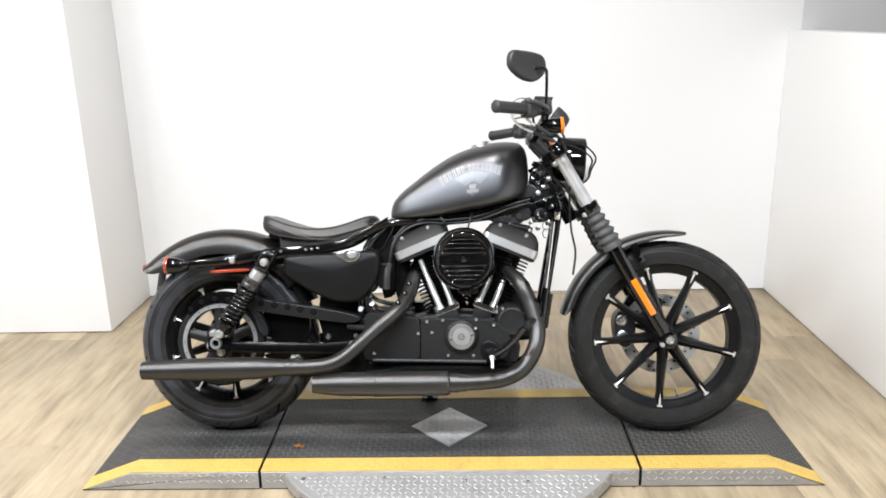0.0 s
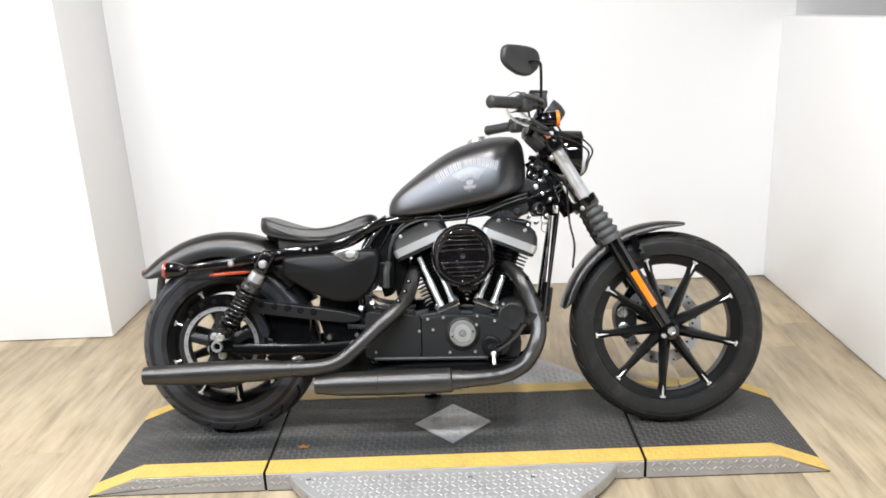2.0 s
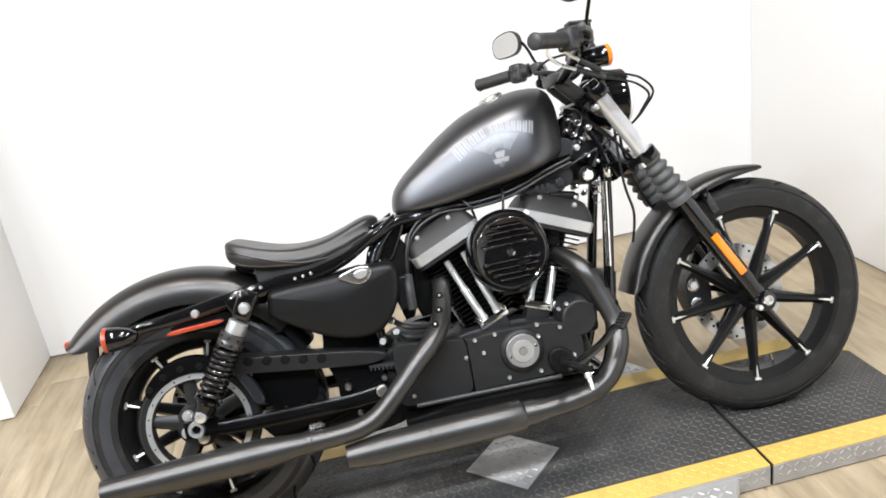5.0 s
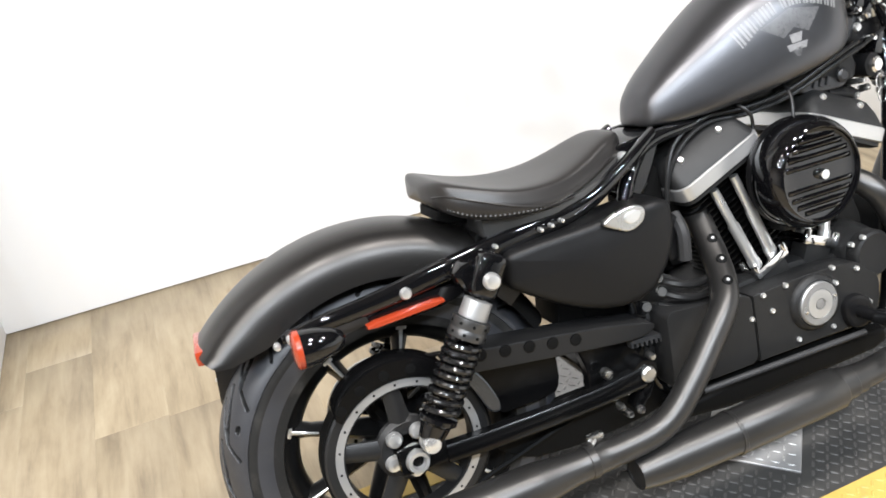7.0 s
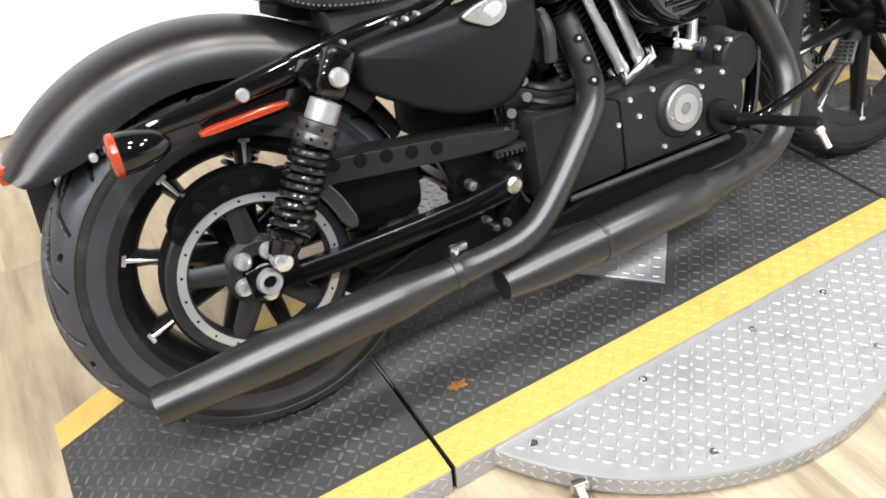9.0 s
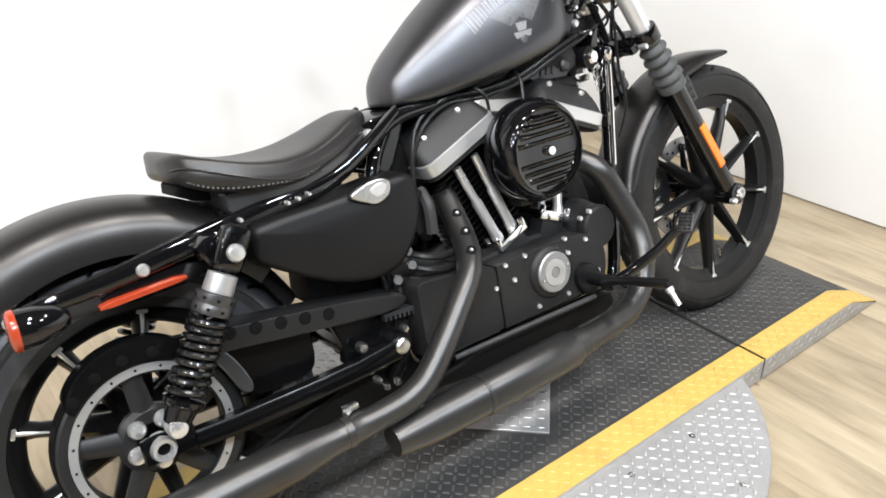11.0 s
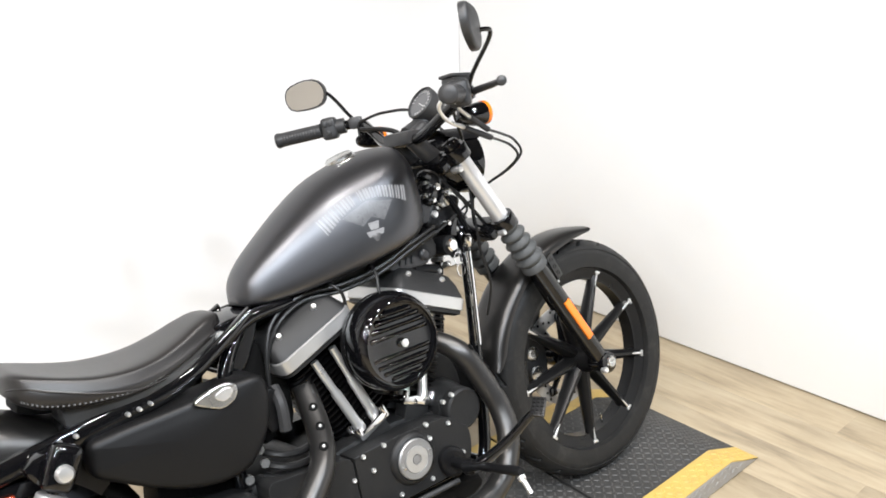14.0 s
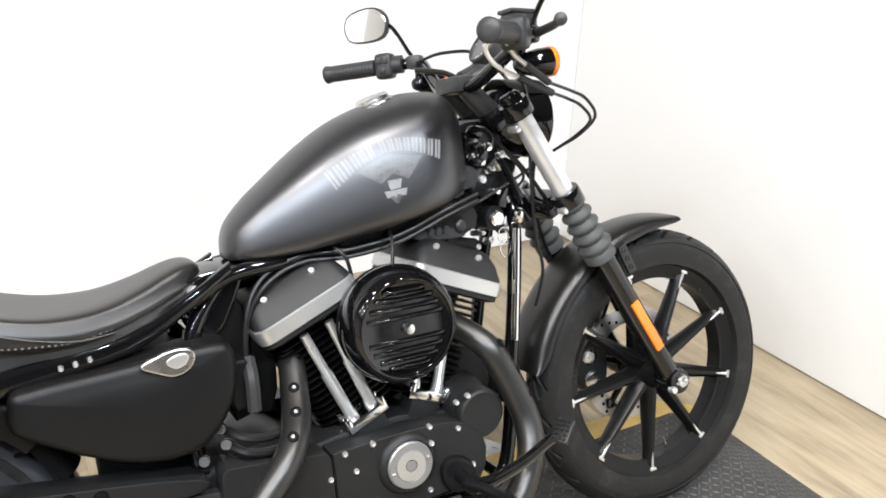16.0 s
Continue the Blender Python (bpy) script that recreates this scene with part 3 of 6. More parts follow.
def tyre_mesh(hub, R, w, bead, edge, lines, units, around, across=56, crown=0.43):
    """A tyre with cut tread grooves. edge: the tread's half width; lines: the grooves of one unit (way round, way out), with their width."""
    bm = bmesh.new()
    belly = w * crown
    top = math.asin(edge / (w / 2))
    table = {}
    per = around // units
    pitch = 2 * math.pi * R / units
    lat = [top * (-1 + 2 * k / across) for k in range(across + 1)]
    for i in range(per):
        for k, tilt in enumerate(lat):
            y = tilt * (w / 2 + belly) / 2
            u = pitch * i / per
            depth = 0.0
            for line, width in lines:
                for shift in (-2, -1, 0, 1):
                    d = near_line((u + shift * pitch + (pitch / 2 if y > 0 else 0), abs(y)), line)
                    depth = max(depth, 0.007 * min(1, max(0, (width / 2 + 0.0010 - d) / 0.0020)))
            table[i, k] = depth
    side = [(math.sin(t), math.cos(t)) for t in (top + (math.pi / 2 + 0.35 - top) * k / 9 for k in range(10))]
    rings = []
    for i in range(around):
        a = 2 * math.pi * i / around
        c, s = math.cos(a), math.sin(a)
        flank = []
        for k, (sy, cr) in enumerate(side):
            out = (w / 2 - 0.0022) * sy + (0.0005 if k in (3, 6) else 0)
            r = R - belly + belly * cr - 0.001 if cr > 0 else R - belly + cr / 0.343 * (R - belly - bead)
            flank.append((out, r))
        prof = [(-(bead and w * 0.30), bead - 0.004)] + [(-y, r) for y, r in flank[::-1]]
        for k, y in enumerate([w / 2 * math.sin(tilt) for tilt in lat]):
            rise = math.sqrt(1 - (y / (w / 2)) ** 2)
            ny, nr = y / (w / 2) ** 2, rise / belly
            cut = table[i % per, k] / math.hypot(ny, nr)
            prof.append((y - ny * cut, R - belly + belly * rise - nr * cut))
        prof += flank + [(w * 0.30, bead - 0.004)]
        rings.append([hub + Vector((r * c, y, r * s)) for y, r in prof])
    skin(bm, rings, loop=True)
    return bm


CUT = ([(0.0, 0.022), (0.0476, 0.036), (0.094, 0.042)], [(0.030, 0.010), (0.062, 0.024), (0.094, 0.042), (0.120, 0.071)])
REAR_GROOVES = [([(u + k * 0.0980, v) for u, v in line], 0.0056) for k in (0, 1) for line in CUT] + [([(0.060, 0.062), (0.068, 0.061)], 0.0075)]
FRONT_GROOVES = (([(0.0, 0.006), (0.03, 0.022), (0.055, 0.040)], 0.0046), ([(-0.05, 0.012), (-0.01, 0.024)], 0.0046))


def spoke_between(bm, hub, ang, r0, r1, w0, w1, y0, y1, depth0, depth1, skew=0.0, flare=0.0):
    """A tapered, bevelled cast spoke from the hub to the rim."""
    u = Vector((math.cos(ang), 0, math.sin(ang)))
    v = Vector((-math.sin(ang), 0, math.cos(ang)))
    Y = Vector((0, 1, 0))
    rings = []
    for f in (0, 0.15, 0.5, 0.80, 0.92, 1.0):
        r = r0 + (r1 - r0) * f
        w = (w0 + (w1 - w0) * f) * (1 + flare * max(0, f - 0.80) * 5)
        d = depth0 + (depth1 - depth0) * f
        y = y0 + (y1 - y0) * f
        p = hub + u * r + Y * y + v * skew * f
        b = 0.3
        rings.append([p + v * (w / 2 * a) + Y * (d / 2 * c) for a, c in ((-1, -b), (-b, -1), (b, -1), (1, -b), (1, b), (b, 1), (-b, 1), (-1, b))])
    skin(bm, rings)


def wheel(name, hub, bead, spoke_r, tyre_w, R, phase, grooves, edge, label, tread_rubber):
    rimw = tyre_w * 0.62
    bm = bmesh.new()
    prof = [(bead + 0.006, -rimw / 2), (bead + 0.006, -rimw / 2 + 0.004), (bead - 0.004, -rimw / 2 + 0.008), (bead - 0.012, -rimw / 2 + 0.018), (bead - 0.020, -0.012),
            (bead - 0.020, 0.012), (bead - 0.012, rimw / 2 - 0.018), (bead - 0.004, rimw / 2 - 0.008), (bead + 0.006, rimw / 2 - 0.004), (bead + 0.006, rimw / 2),
            (bead - 0.008, rimw / 2), (bead - 0.024, rimw / 2 - 0.010), (bead - 0.034, 0.020), (bead - 0.034, -0.020), (bead - 0.024, -rimw / 2 + 0.010), (bead - 0.008, -rimw / 2)]
    lathe(bm, prof, hub, (0, 1, 0), 96, False, True)
    face = -rimw / 2 + 0.0035
    rim = part(name, bm, RIM, bike, label, 50)
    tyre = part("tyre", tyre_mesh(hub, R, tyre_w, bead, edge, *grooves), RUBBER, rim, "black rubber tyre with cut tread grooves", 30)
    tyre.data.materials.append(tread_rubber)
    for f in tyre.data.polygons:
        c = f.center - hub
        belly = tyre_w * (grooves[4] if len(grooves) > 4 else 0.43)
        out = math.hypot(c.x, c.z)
        # groove faces take the darker side rubber, which paints shade into the cuts
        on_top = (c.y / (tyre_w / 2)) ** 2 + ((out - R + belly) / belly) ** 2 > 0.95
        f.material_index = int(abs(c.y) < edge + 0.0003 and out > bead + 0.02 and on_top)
    bm = bmesh.new()
    lathe(bm, [(0.02, -0.062), (0.03, -0.060), (0.034, -0.045), (0.040, -0.035), (0.044, 0.035), (0.034, 0.045), (0.03, 0.06), (0.02, 0.062)], hub, (0, 1, 0), 32)
    part("hub", bm, SATIN, rim)
    for k in range(9):
        ang = phase + 2 * math.pi * k / 9
        bm = bmesh.new()
        spoke_between(bm, hub, ang, 0.034, bead - 0.020, 0.040, 0.019, -0.004, face + 0.0155, 0.05, 0.030, flare=0.6)
        part("spoke", bm, RIM, rim)
        u, v = Vector((math.cos(ang), 0, math.sin(ang))), Vector((-math.sin(ang), 0, math.cos(ang)))
        bm = bmesh.new()
        turn = Matrix((u, Vector((0, 1, 0)), v)).transposed().to_4x4()
        bevelled_box(bm, hub + u * (bead - 0.011) + Vector((0, face, 0)), (0.0075, 0.008, 0.0185), 0.002, turn)
        spoke_between(bm, hub, ang, bead - 0.062, bead - 0.012, 0.0035, 0.0075, face + 0.003, face - 0.0005, 0.004, 0.005)
        part("spoke_tip", bm, MACHINED, rim, "bright machined spoke end")
    return rim


front_wheel = wheel("front_wheel", FRONT_HUB, 0.250, 0.245, 0.100, 0.327, radians(65), (FRONT_GROOVES, 24, 960, 48), 0.0465, "gloss black nine-spoke cast front wheel", RUBBER)
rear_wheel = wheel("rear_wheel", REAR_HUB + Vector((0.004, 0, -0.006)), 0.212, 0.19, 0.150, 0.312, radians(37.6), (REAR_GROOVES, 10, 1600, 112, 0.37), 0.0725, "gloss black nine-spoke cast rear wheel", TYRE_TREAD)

# valve stem, brake discs
bm = bmesh.new()
va = radians(-78)
vp = FRONT_HUB + Vector((0.222 * math.cos(va), 0, 0.222 * math.sin(va)))
tube(bm, [vp, vp - Vector((0.035 * math.cos(va), 0.006, 0.035 * math.sin(va)))], [0.004, 0.003], 10)
part("valve_stem", bm, STEEL, front_wheel)


def brake_disc(parent, hub, y, r0, r1):
    bm = bmesh.new()
    lathe(bm, [(r0, y - 0.0025), (r1, y - 0.0025), (r1, y + 0.0025), (r0, y + 0.0025)], hub, (0, 1, 0), 72, False, True)
    disc = part("brake_disc", bm, DISC, parent, "drilled steel brake disc", 30)
    bm = bmesh.new()
    # flat near-black discs: the dark of the drillings is colour, not depth
    for k in range(40):
        a = 2 * math.pi * k / 40
        r = r0 + (r1 - r0) * (0.28, 0.55, 0.8)[k % 3]
        lathe(bm, [(0.0042, -0.0006), (0.0042, 0.0006)], hub + Vector((r * math.cos(a), y - 0.0026, r * math.sin(a))), (0, 1, 0), 8)
    part("drilled_hole_disc", bm, DARK, parent)["kind"] = "stuff"
    bm = bmesh.new()
    for k in range(5):
        a = 2 * math.pi * k / 5 + 0.3
        u = Vector((math.cos(a), 0, math.sin(a)))
        tube(bm, [hub + u * 0.03 + Vector((0, y - 0.008, 0)), hub + u * (r0 + 0.012) + Vector((0, y - 0.005, 0))], [0.011, 0.007], 10)
        bevelled_box(bm, hub + u * (r0 + 0.012) + Vector((0, y - 0.006, 0)), (0.022, 0.008, 0.022), 0.003)
    part("disc_carrier", bm, GLOSS, parent)


brake_disc(front_wheel, FRONT_HUB, 0.062, 0.098, 0.140)
brake_disc(rear_wheel, REAR_HUB, 0.085, 0.070, 0.106)

# final drive pulley on the rear wheel
PY = -0.098
bm = bmesh.new()
lathe(bm, [(0.030, PY - 0.012), (0.05, PY - 0.012), (0.058, PY - 0.004), (0.058, PY + 0.006), (0.03, PY + 0.006)], REAR_HUB, (0, 1, 0), 40, False, True)
lathe(bm, [(0.112, PY - 0.014), (0.142, PY - 0.014), (0.146, PY - 0.011), (0.146, PY + 0.026), (0.140, PY + 0.028), (0.112, PY + 0.016)], REAR_HUB, (0, 1, 0), 80, False, True)
part("drive_pulley", bm, PULLEY, rear_wheel, "black toothed belt pulley", 30)
bm = bmesh.new()
lathe(bm, [(0.115, PY - 0.0155), (0.1285, PY - 0.0155), (0.1285, PY - 0.012), (0.115, PY - 0.012)], REAR_HUB, (0, 1, 0), 80, False, True)
part("pulley_ring", bm, TIMER_PLATE, rear_wheel, "bright machined pulley ring")
bm = bmesh.new()
# near-black discs painted on the ring for the dark of its holes
for k in range(20):
    a = 2 * math.pi * k / 20
    lathe(bm, [(0.0022, -0.001), (0.0022, 0.0008)], REAR_HUB + Vector((0.122 * math.cos(a), PY - 0.0155, 0.122 * math.sin(a))), (0, 1, 0), 8)
part("ring_hole_disc", bm, DARK, rear_wheel)["kind"] = "stuff"
for k in range(5):
    bm = bmesh.new()
    spoke_between(bm, REAR_HUB, radians(22) + 2 * math.pi * k / 5, 0.04, 0.118, 0.038, 0.030, PY, PY, 0.022, 0.020)
    part("pulley_spoke", bm, PULLEY, rear_wheel)
for k in range(5):
    bm = bmesh.new()
    a = radians(58) + 2 * math.pi * k / 5
    lathe(bm, [(0.0145, -0.004), (0.0145, 0.004), (0.0115, 0.009), (0.004, 0.0108)], REAR_HUB + Vector((0.036 * math.cos(a), PY - 0.013, 0.036 * math.sin(a))), (0, -1, 0), 16)
    part("pulley_bolt", bm, MACHINED, rear_wheel)
bm = bmesh.new()
lathe(bm, [(0.1465, PY - 0.010), (0.1505, PY - 0.010), (0.1505, PY + 0.022), (0.1465, PY + 0.022)], REAR_HUB, (0, 1, 0), 80, False, True)
for s in (1, -1):
    tube(bm, [(0.0 + 0.02 * s, PY + 0.006, 0.304 + 0.152 * s), (0.49, PY + 0.006, 0.335 + 0.05 * s)], 0.005, 6)
part("drive_belt", bm, DARK, rear_wheel, "black toothed drive belt")

# ---- swingarm, axle ends, belt guards ----
bm = bmesh.new()
for s in (-1, 1):
    pts = [(0.052, s * 0.142, 0.294), (0.12, s * 0.140, 0.289), (0.25, s * 0.136, 0.286), (0.36, s * 0.127, 0.284), (0.45, s * 0.12, 0.288)]
    hs = [0.016, 0.0175, 0.0175, 0.0175, 0.020]
    rings = []
    for (x, y, z), h in zip(pts, hs):
        w = 0.013
        rings.append([(x, y + w * a, z + h * b) for a, b in ((-1, -0.7), (-0.7, -1), (0.7, -1), (1, -0.7), (1, 0.7), (0.7, 1), (-0.7, 1), (-1, 0.7))])
    skin(bm, rings)
    bevelled_box(bm, (0.012, s * 0.145, 0.304), (0.085, 0.02, 0.044), 0.008)
tube(bm, [(0.451, -0.13, 0.294), (0.451, 0.13, 0.294)], 0.026, 16)
tube(bm, [(0.40, -0.12, 0.288), (0.385, 0, 0.30), (0.40, 0.12, 0.288)], 0.018, 12)
swingarm = part("swingarm", bm, GUARD, bike, "gloss black steel swingarm")
bm = bmesh.new()
lathe(bm, [(0.009, -0.03), (0.021, -0.03), (0.021, -0.004), (0.018, 0.004), (0.012, 0.004), (0.010, -0.006)], (0.0, -0.160, 0.304), (0, -1, 0), 24)
part("axle_nut", bm, MACHINED, swingarm, "bright steel axle nut")
bm = bmesh.new()
lathe(bm, [(0.012, -0.02), (0.016, -0.02), (0.016, 0.002), (0.013, 0.008), (0.004, 0.010)], (0.023, -0.186, 0.340), (0, -1, 0), 20)
part("shock_bolt", bm, MACHINED, swingarm, "bright steel shock bolt")
for x, z, r in ((0.374, 0.322, 0.010), (0.455, 0.294, 0.0155), (0.466, 0.326, 0.007), (0.404, 0.232, 0.0075), (0.428, 0.232, 0.0075), (0.391, 0.250, 0.007), (0.505, 0.262, 0.006)):
    bm = bmesh.new()
    lathe(bm, [(r, -0.012), (r, 0.002), (r * 0.75, 0.006), (r * 0.3, 0.0065)], (x, -0.135, z), (0, -1, 0), 14)
    part("pivot_bolt", bm, STEEL, swingarm)
bm = bmesh.new()
guard = [(0.100, 0.456), (0.139, 0.449), (0.25, 0.433), (0.394, 0.411), (0.455, 0.397), (0.482, 0.388), (0.480, 0.374), (0.445, 0.367), (0.385, 0.373), (0.25, 0.392), (0.137, 0.409), (0.10, 0.413)]
slab(bm, rounded(guard, 1), -0.075, -0.137, 0.003, 2)
part("belt_guard", bm, GUARD_PLATE, swingarm, "satin black upper belt guard with round holes")
# each hole's darkness is a near-black disc laid on the solid plate
for x, z in ((0.149, 0.437), (0.193, 0.430), (0.237, 0.423), (0.280, 0.415), (0.324, 0.407)):
    bm = bmesh.new()
    lathe(bm, [(0.0098, -0.001), (0.0098, 0.0005), (0.0088, 0.0007)], (x, -0.137, z), (0, -1, 0), 20)
    part("guard_hole_disc", bm, DARK, swingarm)
    bm = bmesh.new()
    lathe(bm, [(0.0096, 0.0), (0.0112, 0.0), (0.0112, 0.0006), (0.0096, 0.0009)], (x, -0.137, z), (0, -1, 0), 20, False, True)
    part("hole_lip", bm, GUARD, swingarm)
bm = bmesh.new()
rings = []
for k in range(25):
    a = radians(138 - 88 * k / 24)
    c, s = math.cos(a), math.sin(a)
    f = math.sin(math.pi * k / 24) ** 0.5
    rings.append([REAR_HUB + Vector((r * c, y, r * s)) for r, y in ((0.135, -0.122), (0.144 + 0.022 * f, -0.122), (0.147 + 0.022 * f, -0.118), (0.147 + 0.022 * f, -0.072), (0.144 + 0.022 * f, -0.072), (0.142 + 0.021 * f, -0.117), (0.135, -0.117))])
skin(bm, rings)
part("pulley_guard", bm, GUARD, swingarm, "gloss black arched pulley guard")
# near-black discs stand in for the dark holes of the arch
for k, a in enumerate((131, 113.5, 96, 78)):
    bm = bmesh.new()
    c, s = math.cos(radians(a)), math.sin(radians(a))
    lathe(bm, [(0.009, -0.001), (0.009, 0.0005), (0.008, 0.0007)], REAR_HUB + Vector((0.1475 * c, -0.122, 0.1475 * s)), (0, -1, 0), 16)
    part("guard_hole_disc", bm, DARK, swingarm)
bm = bmesh.new()
slab(bm, rounded([(0.106, 0.413), (0.120, 0.420), (0.134, 0.415), (0.156, 0.379), (0.173, 0.326), (0.146, 0.324), (0.130, 0.372)], 2), -0.105, -0.132, 0.003, 2)
part("guard_film", bm, BLUEFILM, swingarm, "grey plastic film on the belt guard")
bm = bmesh.new()
# first plate stands in for shade on the tyre, second fills the gap
slab(bm, rounded([(0.14, 0.44), (0.30, 0.418), (0.302, 0.37), (0.300, 0.315), (0.285, 0.296), (0.15, 0.296)], 1), -0.078, -0.090, 0.002, 1)
slab(bm, rounded([(0.322, 0.41), (0.47, 0.385), (0.47, 0.30), (0.345, 0.285), (0.350, 0.315), (0.345, 0.345)], 1), -0.085, -0.108, 0.003, 1)
part("tyre_shade_plates", bm, GUARD, swingarm, "added black plates that darken the gap below the belt guard")
for x, z in ((0.452, 0.262), (0.436, 0.244)):
    bm = bmesh.new()
    bevelled_box(bm, (x, -0.115, z), (0.020, 0.030, 0.034), 0.004, pose(0, 0, 0, 0, 32, 0))
    part("pivot_bracket", bm, GUARD, swingarm, "black pivot bracket")
bm = bmesh.new()
slab(bm, rounded([(0.13, 0.270), (0.44, 0.275), (0.52, 0.285), (0.535, 0.20), (0.44, 0.178), (0.25, 0.178), (0.18, 0.205)], 1), -0.055, -0.085, 0.004, 2)
part("lower_belt_guard", bm, DARK, swingarm)

# the belt's toothed run into the sprocket cover
bm = bmesh.new()
edge = []
for k in range(7):
    x, z = 0.438 + 0.0100 * k, 0.3545 - 0.0010 * k
    edge += [(x - 0.0026, z), (x - 0.0020, z - 0.0075), (x + 0.0020, z - 0.0075), (x + 0.0026, z)]
slab(bm, [(0.433, 0.3635), (0.505, 0.3560)] + edge[::-1], -0.100, -0.124, 0.0006, 1)
part("belt_run", bm, SOFT, swingarm, "toothed black drive belt entering the gear cover")

# ---- rear shocks ----
def shock(side):
    top, low = Vector((0.1735, side * 0.172, 0.574)), Vector((0.024, side * 0.172, 0.340))
    ax = (top - low).normalized()
    bm = bmesh.new()
    tube(bm, [low, top], 0.0085, 12)
    lathe(bm, [(0.012, 0), (0.021, 0.004), (0.026, 0.03), (0.033, 0.036), (0.033, 0.043), (0.02, 0.046)], low, ax, 24)
    body = part("rear_shock", bm, GLOSS, bike, "black coil-over rear shock with a bright collar")
    bm = bmesh.new()
    bevelled_box(bm, top + Vector((0.003, 0.0, 0.006)), (0.048, 0.036, 0.075), 0.014, pose(0, 0, 0, 0, 30, 0), 3)
    part("shock_eye", bm, GLOSS, body)
    bm = bmesh.new()
    d = (top - low).length
    lathe(bm, [(0.012, d - 0.066), (0.0240, d - 0.066), (0.0245, d - 0.063), (0.0235, d - 0.036), (0.012, d - 0.034)], low, ax, 24)
    part("collar", bm, TIMER_PLATE, body, "bright aluminium shock collar")
    bm = bmesh.new()
    lathe(bm, [(0.014, d - 0.100), (0.031, d - 0.100), (0.032, d - 0.097), (0.032, d - 0.087), (0.031, d - 0.085), (0.031, d - 0.083), (0.032, d - 0.081), (0.032, d - 0.068), (0.014, d - 0.066)], low, ax, 32)
    part("preload_ring", bm, PRELOAD, body, "grey notched preload ring")
    m = axis_frame(low, ax)
    bm = bmesh.new()
    # notch darkness put on as near-black discs
    for k in range(9):
        for h in (d - 0.092, d - 0.076):
            a = 2 * math.pi * (k + (0.5 if h > d - 0.085 else 0)) / 9
            n = Vector((math.cos(a), math.sin(a), 0))
            lathe(bm, [(0.0028, -0.001), (0.0028, 0.0006)], m @ Vector((0.032 * n.x, 0.032 * n.y, h)), m.to_3x3() @ n, 8)
    part("ring_notch_disc", bm, DARK, body)["kind"] = "stuff"
    bm = bmesh.new()
    m = axis_frame(low, ax)
    turns, n = 9.5, 228
    pts = []
    for i in range(n + 1):
        a = 2 * math.pi * turns * i / n
        pts.append(m @ Vector((0.0275 * math.cos(a), 0.0275 * math.sin(a), 0.044 + (d - 0.146) * (i / n) ** 0.86)))
    tube(bm, pts, 0.0054, 8, smooth=False)
    part("spring", bm, SPRING, body, "gloss black coil spring")
    bm = bmesh.new()
    lathe(bm, [(0.0145, -0.01), (0.0145, 0.004), (0.011, 0.009), (0.004, 0.010)], top + Vector((0.002, side * 0.021, 0)), (0, side, 0), 16)
    part("shock_bolt", bm, MACHINED, body)


shock(-1)
shock(1)

# ---- rear fender with its struts, lights ----
def fender_sections(hub, a0, a1, n, profile, taper):
    """profile: (y, radius, ny, nr) across; taper(f) scales the skirt's depth at f along."""
    out = []
    rc = max(p[1] for p in profile)
    for k in range(n + 1):
        f = k / n
        a = radians(a0 + (a1 - a0) * f)
        u = Vector((math.cos(a), 0, math.sin(a)))
        sec = []
        for y, r, ny, nr in profile:
            rr = rc - (rc - r) * taper(f)
            sec.append((hub + u * rr + Vector((0, y, 0)), u * nr + Vector((0, ny, 0))))
        out.append(sec)
    return out


def arched_profile(half, r_top, r_shoulder, r_edge, n=8):
    pts = []
    n += 8
    for k in range(n + 1):
        a = math.pi / 2 * k / n
        y, r = half * math.sin(a) ** (2 / 2.8), r_edge + (r_top - r_edge) * math.cos(a) ** (2 / 2.8) if k < n else r_edge
        pts.append((y, r, math.sin(a), max(0.05, math.cos(a))))
    return [(-y, r, -ny, nr) for y, r, ny, nr in pts[:0:-1]] + pts


bm = bmesh.new()
prof = arched_profile(0.094, 0.382, 0.350, 0.298, 10)
shell(bm, fender_sections(REAR_HUB, 138.5, 38, 44, prof, lambda f: 0.40 + 0.60 * min(1, f / 0.13) ** 0.6), 0.003)
rear_fender = part("rear_fender", bm, FENDER, bike, "bobbed satin black rear fender")
bm = bmesh.new()
for s in (-1, 1):
    path = [(0.57, s * 0.075, 0.712), (0.50, s * 0.088, 0.672), (0.40, s * 0.100, 0.626), (0.24, s * 0.112, 0.606), (0.10, s * 0.118, 0.588), (0.0, s * 0.118, 0.575), (-0.10, s * 0.116, 0.566), (-0.155, s * 0.108, 0.558)]
    hh = [0.011, 0.014, 0.017, 0.020, 0.019, 0.016, 0.013, 0.007]
    rings = [[(x, y + 0.0125 * a, z + h * b) for a, b in ((math.copysign(abs(math.cos(q)) ** 0.75, math.cos(q)), math.copysign(abs(math.sin(q)) ** 0.75, math.sin(q))) for q in (2 * math.pi * k / 18 for k in range(18)))] for x, y, z, h in spline([(*p, h) for p, h in zip(path, hh)], 4)]
    skin(bm, rings)
part("fender_strut", bm, GLOSS, rear_fender, "gloss black fender strut")
bm = bmesh.new()
slab(bm, rounded([(0.125, 0.60), (0.195, 0.615), (0.20, 0.588), (0.188, 0.560), (0.15, 0.550), (0.132, 0.57)], 1), -0.10, -0.158, 0.008, 2)
part("shock_mount", bm, GLOSS, rear_fender)
